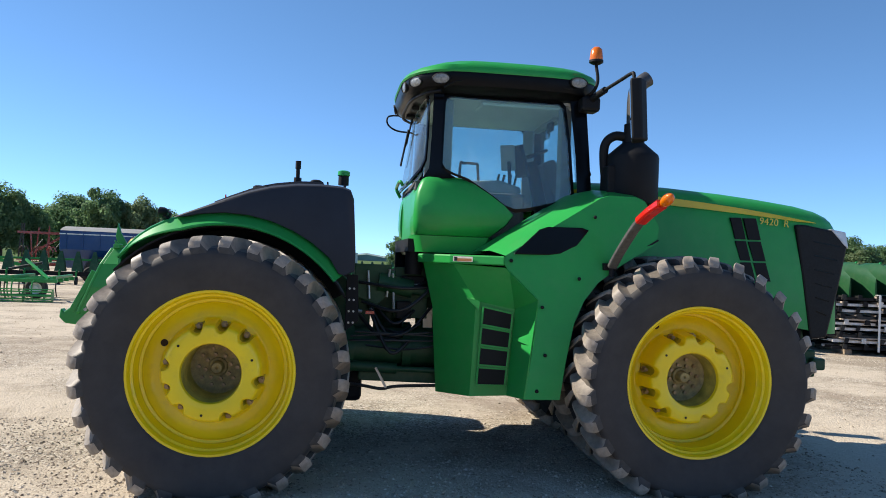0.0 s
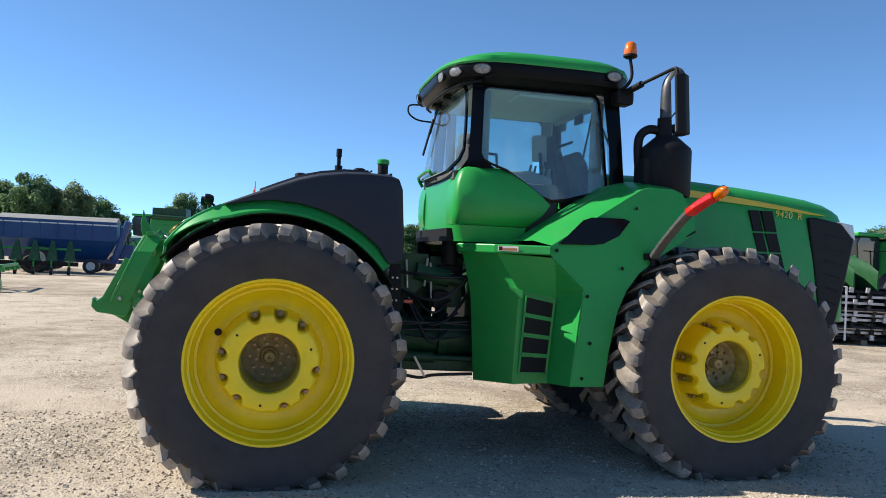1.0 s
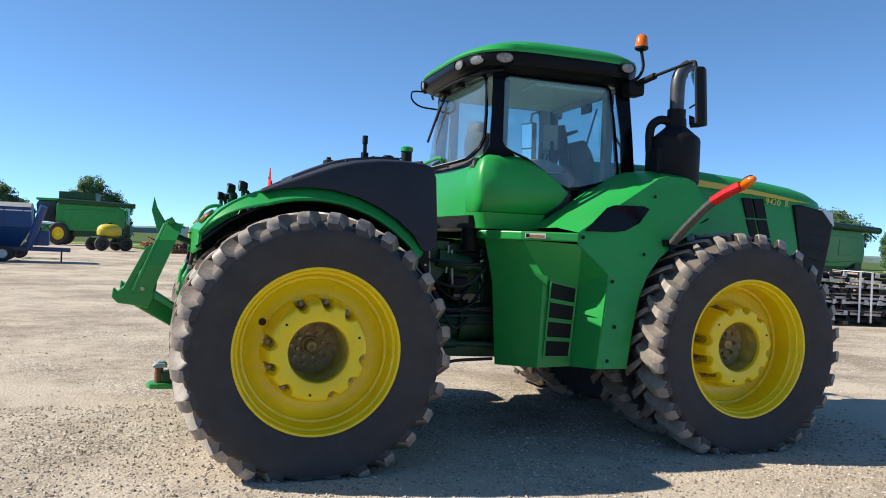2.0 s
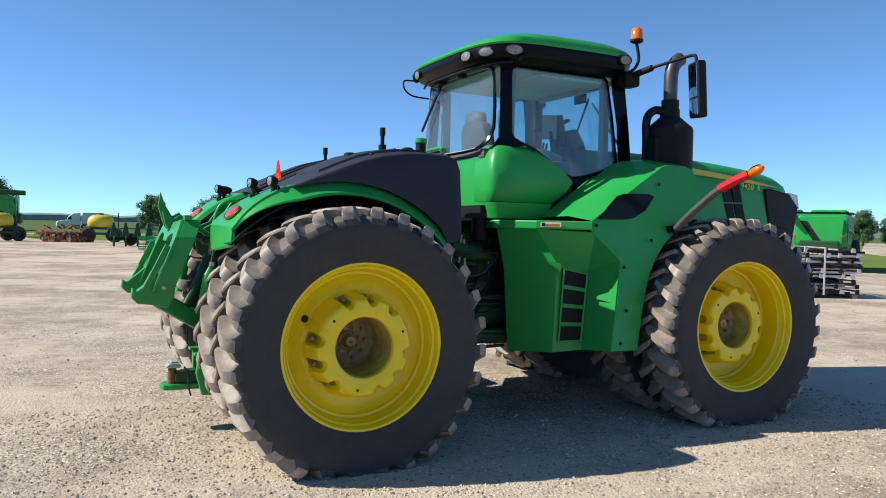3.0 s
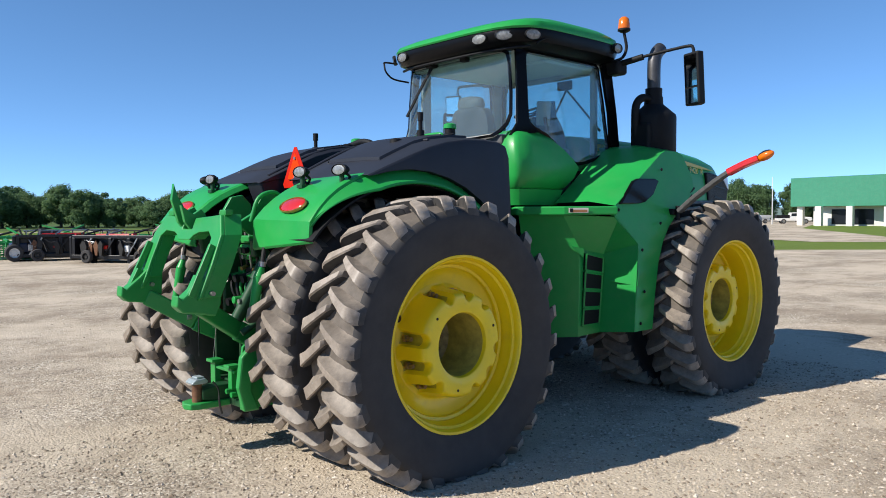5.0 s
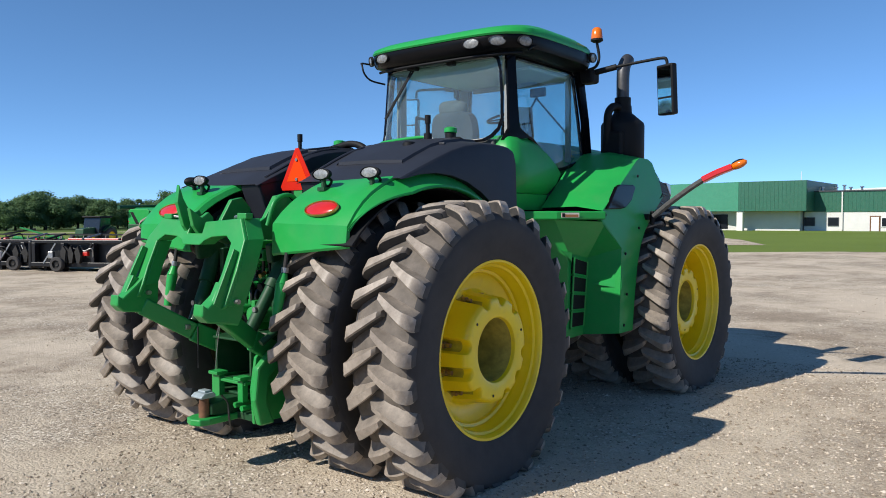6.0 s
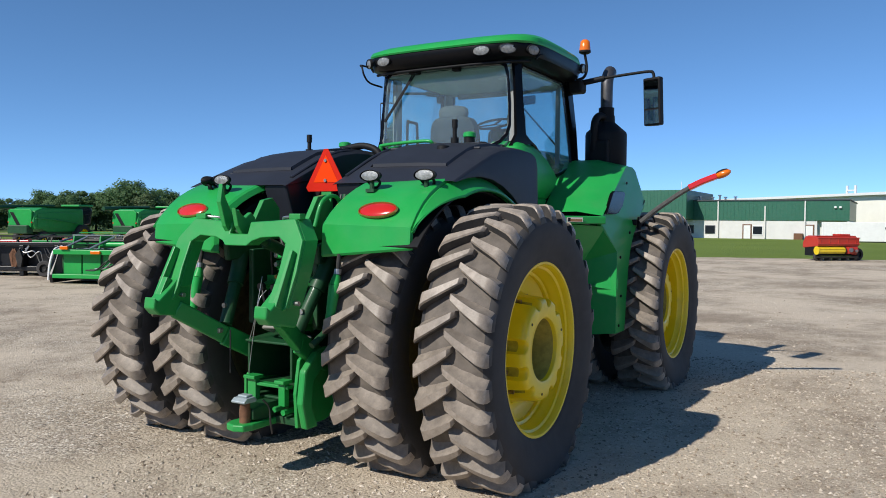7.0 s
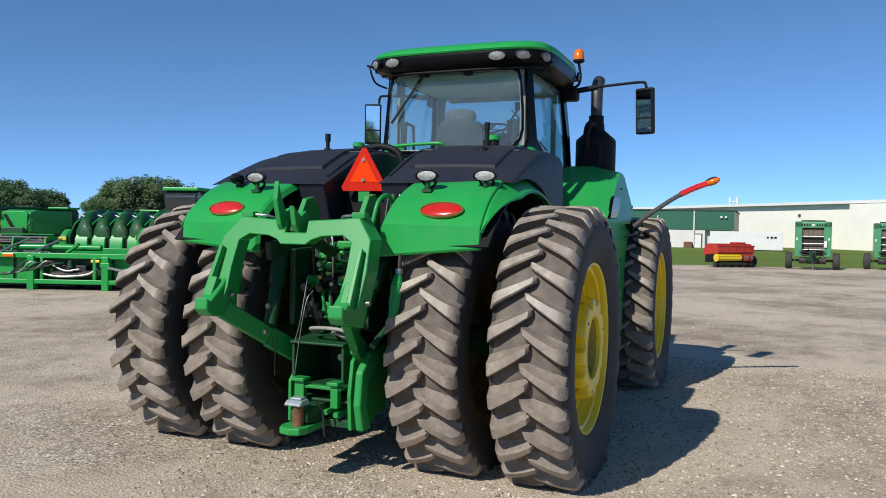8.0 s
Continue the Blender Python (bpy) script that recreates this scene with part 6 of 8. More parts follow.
sheet("ground", [(-3000, -3000), (3000, -3000), (3000, 3000), (-3000, 3000)], -0.06, FIELD, "flat green farmland reaching the horizon", "ground")
sheet("lawn", [(-90, -120), (240, -120), (240, 108), (-90, 108)], -0.03, LAWN, "mown green lawn round the yard", "lawn")
sheet("yard", [(-80, -90), (55, -90), (50, -16), (44.2, -4), (41.5, 4.5), (38, 8), (34.5, 12), (33.2, 15), (33.5, 24), (42, 44), (58, 56), (50, 68), (20, 64.5), (-3.0, 65), (-6.5, 86), (-80, 86)], 0.0, GRAVEL, "pale crushed gravel dealer yard", "yard")
sheet("road", [(50, 10.5), (47, 15), (52, 24), (70, 44), (150, 100), (240, 104), (240, 60), (140, 52), (90, 34), (62, 16)], -0.012, GRAVEL, "pale gravel drive beyond the lawn", "road")
sheet("far_road", [(-90, 92), (240, 108), (240, 104), (-90, 88)], -0.018, GRAVEL, "thin pale road beyond the lawn", "road")

# ---- trees ----
def tree_mesh(seed, h, w, mat, clumps=95, per=165, low=0.03):
    rng = random.Random(seed)
    t = thing("tree", (0, 0, -50), 0)
    bm = B()
    tube(bm, [(0, 0, -0.2), (0.1 * rng.uniform(-1, 1), 0, h * 0.22), (0.2 * rng.uniform(-1, 1), 0.1, h * 0.62)], (h * 0.032, h * 0.012), 8, 3)
    for i in range(7):
        a = rng.uniform(0, 6.28)
        z = h * rng.uniform(0.2, 0.5)
        tube(bm, [(0, 0, z), (w * 0.2 * math.cos(a), w * 0.2 * math.sin(a), z + h * 0.12), (w * 0.36 * math.cos(a), w * 0.36 * math.sin(a), z + h * 0.2)], (h * 0.011, h * 0.004), 6, 3)
    part("trunk", bm, BARK, t, smooth=50)
    verts, fcs = [], []
    for c in range(clumps):
        a, u = rng.uniform(0, 6.28), rng.uniform(-1, 1)
        rr = rng.random() ** 0.45
        k = (1 - u * u) ** 0.5 if u > 0 else max((1 - u * u) ** 0.5, 0.82)
        sh = 0.80 + 0.30 * math.sin(3 * a + seed) * (1 - abs(u))
        cx, cy = w / 2 * rr * k * math.cos(a) * sh, w / 2 * rr * k * math.sin(a) * sh
        cz = h * (low + (1 - low) * (0.5 + 0.47 * u * rr))
        cr = w * rng.uniform(0.09, 0.17)
        for i in range(per):
            d = Vector((rng.gauss(0, 1), rng.gauss(0, 1), rng.gauss(0, 0.8))).normalized() * cr * rng.uniform(0.5, 1.05)
            p = Vector((cx, cy, cz)) + d
            n = (d.normalized() + Vector((rng.uniform(-0.7, 0.7), rng.uniform(-0.7, 0.7), rng.uniform(-0.2, 0.9)))).normalized()
            s = n.cross(Vector((rng.uniform(-1, 1), rng.uniform(-1, 1), 0.3))).normalized()
            q = n.cross(s)
            e = rng.uniform(0.13, 0.29) * (h / 11) ** 0.5
            b = len(verts)
            verts += [p - s * e, p + q * e * 0.7, p + s * e, p - q * e * 0.7]
            fcs.append((b, b + 1, b + 2, b + 3))
    me = bpy.data.meshes.new("crown")
    me.from_pydata(verts, [], fcs)
    put("crown", me, mat, t, "crown of many small leaves")
    return t


TREES = [tree_mesh(1, 11, 9.5, LEAF), tree_mesh(2, 10, 11, LEAF, 105), tree_mesh(3, 9, 7.5, LEAF2, 85), tree_mesh(4, 12, 10, LEAF, 110, 165, 0.05)]
for k, tr in enumerate(TREES):
    tagged(tr, ("full green broadleaf tree at the edge of the yard", "wide green broadleaf tree at the edge of the yard", "paler green broadleaf tree at the edge of the yard", "bushy dark green tree leafy to the ground")[k], "tree", "trees round the yard")
_used = set()


def tree(k, x, y, h, wide=1.0):
    hh = (11, 10, 9, 12)[k]
    s = h / hh
    m = pose(x, y, -0.03, 0, 0, (x * 37 + y * 17) % 360) @ Matrix.Diagonal((s * wide, s * wide, s, 1))
    if k not in _used:
        _used.add(k)
        TREES[k].matrix_world = m
        return TREES[k]
    o = copy_thing(TREES[k], Matrix())
    o.matrix_basis = m
    return o


def tree_row(x0, y0, x1, y1, n, h0, h1, seed, deep=8.0):
    rng = random.Random(seed)
    for i in range(n):
        u = (i + rng.uniform(0.2, 0.8)) / n
        tree((3, 1, 0, 3, 2, 3)[rng.randrange(6)], x0 + (x1 - x0) * u + rng.uniform(-deep, deep) * 0.4, y0 + (y1 - y0) * u + rng.uniform(-deep, deep), rng.uniform(h0, h1), rng.uniform(0.9, 1.25))


def belt(a0, a1, dist, h0, h1, n, seed, wide=1.15):
    """A belt of trees round the yard between two bearings, in degrees."""
    rng = random.Random(seed)
    for i in range(n):
        u = (i + 0.5 + rng.uniform(-0.25, 0.25)) / n
        a, d = radians(a0 + (a1 - a0) * u), dist * rng.uniform(0.95, 1.08)
        tree((3, 1, 0, 3, 2, 1)[rng.randrange(6)], -3 + d * math.cos(a), -6.5 + d * math.sin(a), (h0 + (h1 - h0) * u) * rng.uniform(0.74, 1.10), wide * rng.uniform(0.85, 1.2))


belt(127, 113.5, 95, 9.5, 9.5, 7, 11, 1.05)
tree(3, -34.5, 81.5, 8.2, 0.95)
tree(1, -32.6, 84.5, 6.6, 0.7)
tree(0, -25.0, 84.0, 8.7, 0.9)
tree(2, -21.8, 86.0, 7.8, 0.95)
tree(0, -37.5, 80.0, 8.4, 1.0)
belt(107.4, 104.8, 120, 8.3, 10.2, 4, 12, 0.95)
belt(103.0, 98.8, 140, 9.4, 7.4, 6, 13)
tree(3, -13.0, 122.0, 9.6, 0.95)
tree(1, -9.8, 124.0, 7.6, 0.85)
tree(0, 13.5, 142.0, 6.6, 0.95)
belt(79.6, 69.0, 150, 7.6, 6.4, 13, 14, 1.35)
belt(69.0, 56.2, 150, 6.0, 6.6, 15, 15, 1.35)
belt(55.8, 50.6, 150, 8.0, 8.4, 5, 16, 1.2)
belt(48.2, 43.4, 150, 9.0, 10.2, 5, 17, 1.25)
tree_row(92, 84, 132, 80, 6, 4.5, 6.5, 15, 7)
# trees behind the yard, seen in the wing mirrors
for k, x, y, h in ((0, -46.0, 76.0, 9.0), (3, -51.0, 71.0, 10.0), (1, -56.0, 66.0, 9.4), (2, -61.0, 61.0, 10.2), (0, -66.0, 55.0, 9.5), (3, -47.0, -3.0, 7.2), (1, -49.0, -9.0, 7.8), (0, -48.0, -15.0, 7.0), (2, -50.0, 4.0, 7.5), (3, -52.0, -21.0, 7.6)):
    tree(k, x, y, h, 1.05)
tree(0, 142.5, 78.5, 11.0, 0.85)
tree(2, 139.5, 80.5, 8.0, 0.8)
tree(1, 150.0, 72.0, 9.0, 0.9)
tree_row(148, 74, 176, 40, 7, 6, 8.5, 17, 6)
tree_row(-95, -60, -80, 40, 12, 9, 13, 18, 9)
tree_row(-70, -85, 30, -85, 11, 9, 13, 19, 8)
# low far woodland along the horizon; distance haze is mixed into its colour
bm = B()
rng = random.Random(5)
prev = None
for i in range(0, 150):
    a = radians(-70 + i * 1.25)
    r = 620
    hgt = 3.0 + 1.8 * noise.noise(Vector((i * 0.35, 0.3, 0))) + rng.uniform(0, 1.6)
    q = [(r * math.sin(a), r * math.cos(a), -1), (r * math.sin(a), r * math.cos(a), hgt), ((r + 40) * math.sin(a), (r + 40) * math.cos(a), hgt + 1.5), ((r + 40) * math.sin(a), (r + 40) * math.cos(a), -1)]
    cur = [bm.verts.new(p) for p in q]
    if prev:
        for j in range(3):
            bm.faces.new((prev[j], prev[j + 1], cur[j + 1], cur[j]))
    prev = cur
tagged(part("far_woodland", bm, plain("haze_tinted_far_foliage", (0.19, 0.26, 0.24, 1), rough=1.0, vary=0.35, scale=0.08, bump=0.3)), "low hazy belt of far woods on the horizon", "woods", kind="stuff")


# ---- parked machines ----
def add_wheel(parent, x, y, r, w, rimmat=None, name="wheel"):
    t = part(name, spin(B(), [(r * 0.56, y - w / 2), (r * 0.88, y - w / 2), (r, y - w * 0.32), (r, y + w * 0.32), (r * 0.88, y + w / 2), (r * 0.56, y + w / 2)], 26, "y", Matrix.Translation((x, 0, r))), TYRE, parent, smooth=40)
    part("rim", spin(B(), [(0.0, y - w * 0.25), (r * 0.25, y - w * 0.3), (r * 0.3, y - w * 0.18), (r * 0.5, y - w * 0.15), (r * 0.57, y - w * 0.45), (r * 0.57, y + w * 0.45), (r * 0.5, y + w * 0.15), (r * 0.3, y + w * 0.18), (r * 0.25, y + w * 0.3), (0.0, y + w * 0.25)], 24, "y", Matrix.Translation((x, 0, r))), rimmat or YELLOW, t, smooth=40)
    return t


def combine(at, turn, label, tank=0.8, upright=False):
    c = thing("combine_harvester", at, turn, label, "combine", "parked combines")
    bm = B()
    prism(bm, [(-4.1, 1.5), (-4.3, 2.2), (-4.1, 3.25), (-3.2, 3.55), (2.2, 3.55), (2.3, 1.7), (1.2, 1.25), (-2.6, 1.25), (-3.2, 1.5)], -1.5, 1.5)
    # duller green than the rear hood, toned for the shade on the sides
    part("body", bm, GREEN_DIRTY, c, bevel=0.12)
    for s in (-1, 1):
        part("side_shield", prism(B(), [(-3.9, 1.7), (-3.8, 3.0), (-1.2, 3.15), (1.5, 3.0), (1.6, 2.1), (-0.6, 1.55)], min(s * 1.50, s * 1.56), max(s * 1.50, s * 1.56)), GREEN_DIRTY, c, bevel=0.04)
    bm = loft(B(), [[(-2.3, -1.35, 3.55), (1.7, -1.35, 3.55), (1.7, 1.35, 3.55), (-2.3, 1.35, 3.55)], [(-2.7, -1.7, 3.55 + tank), (2.1, -1.7, 3.55 + tank), (2.1, 1.7, 3.55 + tank), (-2.7, 1.7, 3.55 + tank)], [(-2.6, -1.6, 3.55 + tank), (2.0, -1.6, 3.55 + tank), (2.0, 1.6, 3.55 + tank), (-2.6, 1.6, 3.55 + tank)], [(-2.2, -1.25, 3.6), (1.6, -1.25, 3.6), (1.6, 1.25, 3.6), (-2.2, 1.25, 3.6)]])
    if upright:
        bm.free()
        bm = box(box(box(box(B(), -1.4, 2.0, -1.5, -1.42, 3.5, 3.6 + tank), -1.4, 2.0, 1.42, 1.5, 3.5, 3.6 + tank), -1.4, -1.32, -1.42, 1.42, 3.5, 3.6 + tank), 1.92, 2.0, -1.42, 1.42, 3.5, 3.6 + tank)
    part("grain_tank", bm, GREEN_DARK, c)
    for s in (-1, 1):
        part("lower_skirt", prism(B(), [(-2.4, 0.85), (-2.4, 1.5), (0.6, 1.5), (0.6, 0.75)], min(s * 1.30, s * 1.42), max(s * 1.30, s * 1.42)), GREEN_DARK, c, bevel=0.03)
        part("service_door", box(B(), -2.6, -1.5, min(s * 1.56, s * 1.585), max(s * 1.56, s * 1.585), 2.0, 2.9), GREEN_DIRTY, c, bevel=0.01)
        part("ladder_rail", beam(beam(B(), (2.2, s * 1.5, 1.2), (2.4, s * 1.5, 3.0), 0.05, 0.05), (2.2, s * 1.5, 3.0), (3.2, s * 1.3, 3.0), 0.05, 0.05), BLACKPL, c)
    cab = part("cab", prism(B(), [(2.3, 1.9), (2.3, 3.75), (3.9, 3.75), (4.15, 3.4), (3.95, 2.0)], -1.0, 1.0), DARKCAB, c, "dark glazed cab", bevel=0.08)
    part("cab_roof", box(B(), 2.1, 4.15, -1.1, 1.1, 3.75, 3.95), GREEN, cab, bevel=0.06)
    part("unloading_auger", cyl(B(), (1.9, 1.75, 3.75), (-5.2, 1.75, 3.55), 0.20, n=16), GREEN_DARK, c, smooth=40)
    part("side_pipe", tube(B(), [(-4.2, -1.66, 2.55), (-2.0, -1.70, 2.42), (1.4, -1.66, 2.05)], 0.06, 8), GREEN_DIRTY, c, "pale dusty pipe along the side", smooth=60)
    part("feeder_house", prism(B(), [(2.4, 1.1), (2.4, 1.9), (4.6, 1.2), (4.6, 0.4)], -0.7, 0.7), GREEN_DIRTY, c, bevel=0.03)
    part("rear_chopper", box(B(), -4.7, -3.9, -1.1, 1.1, 1.1, 1.9), GREEN_DARK, c, bevel=0.08)
    part("rear_panel", prism(B(), [(-1.25, 1.7), (1.25, 1.7), (1.35, 3.2), (1.1, 3.4), (-1.1, 3.4), (-1.35, 3.2)], -4.37, -4.2, "x"), GREEN, c, "bright green rear hood", bevel=0.05)
    part("rear_screen", prism(B(), [(-0.2, 1.75), (0.25, 1.75), (1.1, 3.1), (0.7, 3.1)], -4.385, -4.36, "x"), BLACKPL, c)
    for s in (-1, 1):
        add_wheel(c, 1.9, s * 1.55, 0.98, 0.75)
        add_wheel(c, -3.0, s * 1.35, 0.66, 0.5)
        part("tail_lamp", box(B(), -4.36, -4.30, s * 1.25 - 0.12, s * 1.25 + 0.12, 2.1, 2.22), RED, c)
    part("front_axle", beam(B(), (1.9, -1.5, 0.98), (1.9, 1.5, 0.98), 0.3, 0.3), GREEN_DARK, c)
    part("rear_axle", beam(B(), (-3.0, -1.3, 0.66), (-3.0, 1.3, 0.66), 0.2, 0.2), GREEN_DARK, c)
    return c


DARKCAB = plain("dark_cab_glazing", (0.02, 0.025, 0.03, 1), rough=0.08, vary=0.1, coat=0.5, bump=0.0)
combine((-9.6, 78.3, 0), 176, "green combine harvester with raised grain tank on gravel", 0.95, True).scale = (0.98, 0.98, 1.16)
for cx, cy in ((30.2, 49.7), (35.8, 45.9), (41.3, 42.2)):
    combine((cx, cy, 0), 15, "bright green combine harvester parked in a row", 0.15).scale = (0.75, 0.75, 0.75)
combine((34.2, 20.6, 0), 33, "bright green combine harvester behind stacked steel", 0.12).scale = (0.80, 0.80, 0.80)
combine((33.6, 28.8, 0), -168, "green combine harvester ahead of the big tractor", 0.12)


def grain_cart(at, turn):
    c = thing("grain_cart", at, turn, "long blue grain cart with a grey roll tarp", "grain cart")
    BLUE = paint("blue_cart_paint", (0.003, 0.058, 0.20, 1), rough=0.4, coat=0.2, dusty=0.06)
    bm = loft(B(), [[(-3.3, -0.7, 0.9), (2.6, -0.7, 0.9), (2.6, 0.7, 0.9), (-3.3, 0.7, 0.9)], [(-3.6, -1.5, 2.1), (3.3, -1.5, 2.1), (3.3, 1.5, 2.1), (-3.6, 1.5, 2.1)], [(-3.6, -1.5, 3.3), (3.2, -1.5, 3.3), (3.2, 1.5, 3.3), (-3.6, 1.5, 3.3)]])
    part("hopper", bm, BLUE, c, bevel=0.05)
    part("top_rail", box(box(B(), -3.62, 3.25, -1.54, -1.48, 3.05, 3.12), -3.62, 3.25, 1.48, 1.54, 3.05, 3.12), WHITE, c)
    part("tarp", prism(B(), [(-1.5, 3.3), (-0.8, 3.5), (0, 3.6), (0.8, 3.5), (1.5, 3.3)], -3.6, 3.2, "x"), plain("grey_tarp", (0.28, 0.28, 0.27, 1), rough=0.8, scale=3), c, "grey roll tarp", smooth=30)
    for k in range(7):
        part("hopper_rib", beam(B(), (-3.2 + k * 1.0, -1.51, 2.1), (-3.2 + k * 1.0, -1.51, 3.25), 0.08, 0.06), BLUE, c)
    part("chassis", beam(beam(beam(B(), (-3.0, -0.6, 0.85), (5.4, -0.1, 0.75), 0.15, 0.25), (-3.0, 0.6, 0.85), (5.4, 0.1, 0.75), 0.15, 0.25), (1.8, -1.4, 0.55), (1.8, 1.4, 0.55), 0.16, 0.16), BLUE, c)
    part("auger", cyl(B(), (3.1, -1.2, 0.8), (3.9, -1.6, 3.4), 0.22, n=16), BLUE, c, smooth=40)
    part("control_box", box(B(), 3.4, 4.2, -0.7, 0.4, 1.0, 1.9), BLUE, c, bevel=0.05)
    for s in (-1, 1):
        add_wheel(c, 1.8, s * 1.45, 0.48, 0.36, WHITE)
        add_wheel(c, -1.2, s * 1.5, 0.85, 0.7, WHITE)
    part("jack_stand", cyl(B(), (4.9, 0, 0), (4.9, 0, 0.8), 0.05, n=10), IRON, c)
    part("ladder", beam(beam(B(), (3.35, -0.3, 1.0), (3.35, -0.3, 3.2), 0.05, 0.05), (3.35, -0.7, 1.0), (3.35, -0.7, 3.2), 0.05, 0.05), BLUE, c)
    return c


grain_cart((-10.3, 36.0, 0), 5).scale = (0.81, 0.81, 0.81)


def planter(at, turn, n, label, lift=0.0, group="parked implements"):
    """A folding row planter: tool bar with hanging row units."""
    c = thing("planter", at, turn, label, "planter", group)
    L = n * 0.76
    part("tool_bar", box(B(), -L / 2, L / 2, -0.62, -0.40, 0.42, 0.62), BLACKPL, c, bevel=0.01)
    part("rear_bar", box(B(), -L / 2, L / 2, 0.75, 0.85, 1.15, 1.25), GREEN_DIRTY, c, bevel=0.01)
    hop, arm, whl = B(), B(), B()
    loft(hop, [[(-0.24, -0.26, 0), (0.24, -0.26, 0), (0.24, 0.26, 0), (-0.24, 0.26, 0)], [(-0.17, -0.20, 0.45), (0.17, -0.20, 0.45), (0.17, 0.20, 0.45), (-0.17, 0.20, 0.45)], [(-0.06, -0.08, 0.98), (0.06, -0.08, 0.98), (0.06, 0.08, 0.98), (-0.06, 0.08, 0.98)]])
    beam(beam(arm, (0, -0.1, 0.9), (0, -0.85, 0.55), 0.07, 0.12), (0, -0.55, 0.95), (0, -0.85, 0.25), 0.06, 0.10)
    cyl(whl, (-0.06, -0.75, 0.2), (0.06, -0.75, 0.2), 0.2, n=16)
    mh, ma, mw = (bpy.data.meshes.new(k) for k in ("hopper", "arm", "gauge"))
    for b, m in ((hop, mh), (arm, ma), (whl, mw)):
        bmesh.ops.recalc_face_normals(b, faces=b.faces)
        b.to_mesh(m)
        b.free()
    for i in range(n):
        x = -L / 2 + 0.38 + i * 0.76
        u = put("row_unit", ma, GREEN_DIRTY, c)
        u.location = (x, 0, 0)
        o = put("seed_hopper", mh, GREEN_DARK, u)
        o.location = (0, -0.45, 0.64)
        put("gauge_wheel", mw, IRON, u)
    part("tongue", beam(beam(B(), (-1.2, 0.8, 1.1), (0, 3.6, 0.6), 0.12, 0.16), (1.2, 0.8, 1.1), (0, 3.6, 0.6), 0.12, 0.16), GREEN_DIRTY, c)
    for x in (-L * 0.3, L * 0.3):
        add_wheel(c, x, 0.45, 0.45, 0.28, IRON)
    return c


def drag_frame(at, turn, w, d, label, mat=None, cat="tillage tool", group="parked implements"):
    """A low tillage frame with cross bars, shanks and rolling baskets."""
    c = thing("tillage_frame", at, turn, label, cat, group)
    mat = mat or GREEN_DIRTY
    for i in range(4):
        y = -d / 2 + d * i / 3
        part("cross_bar", box(B(), -w / 2, w / 2, y - 0.06, y + 0.06, 0.62, 0.74), mat, c, bevel=0.01)
        for k in range(int(w / 0.6)):
            x = -w / 2 + 0.3 + k * 0.6 + 0.15 * (i % 2)
            part("shank", tube(B(), [(x, y, 0.7), (x, y - 0.22, 0.62), (x, y - 0.28, 0.3), (x, y - 0.08, 0.02)], 0.025, 5, 3), IRON if i % 2 else mat, c)
    for x in np.linspace(-w / 2 + 0.1, w / 2 - 0.1, 5):
        part("long_bar", box(B(), x - 0.05, x + 0.05, -d / 2, d / 2, 0.74, 0.84), mat, c, bevel=0.01)
    part("hitch_pole", beam(beam(B(), (-0.8, d / 2, 0.7), (0, d / 2 + 2.2, 0.5), 0.1, 0.14), (0.8, d / 2, 0.7), (0, d / 2 + 2.2, 0.5), 0.1, 0.14), mat, c)
    for s in (-1, 1):
        add_wheel(c, s * w * 0.32, 0.0, 0.36, 0.24, WHITE)
        part("wing_brace", beam(B(), (s * w * 0.45, -d / 2, 0.75), (s * w * 0.25, 0, 1.35), 0.07, 0.07), mat, c)
        part("fold_cylinder", cyl(B(), (s * w * 0.15, 0, 1.0), (s * w * 0.35, 0, 1.25), 0.05, n=10), IRON, c)
    bask = part("rolling_basket", cyl(B(), (-w / 2, -d / 2 - 0.5, 0.22), (w / 2, -d / 2 - 0.5, 0.22), 0.04, n=8), mat, c, smooth=40)
    for k in range(10):
        a = 2 * math.pi * k / 10
        bm = beam(B(), (-w / 2, -d / 2 - 0.5 + 0.2 * math.cos(a), 0.22 + 0.2 * math.sin(a)), (w / 2, -d / 2 - 0.5 + 0.2 * math.cos(a), 0.22 + 0.2 * math.sin(a)), 0.03, 0.03)
        part("basket_bar", bm, mat, bask)
    for k in range(7):
        x = -w / 2 + 0.01 + k * (w - 0.02) / 6
        part("basket_disc", cyl(B(), (x - 0.006, -d / 2 - 0.5, 0.22), (x + 0.006, -d / 2 - 0.5, 0.22), 0.2, n=20), mat, bask)
    return c


planter((-14.2, 32.5, 0), 8, 14, "long green planter with dark seed hoppers and black bar")
drag_frame((-10.9, 20.6, 0), 6, 5.2, 2.6, "low green tillage frame lying on the gravel")
drag_frame((-16.5, 22.0, 0), 15, 5.0, 2.6, "low green tillage frame with folded wings")


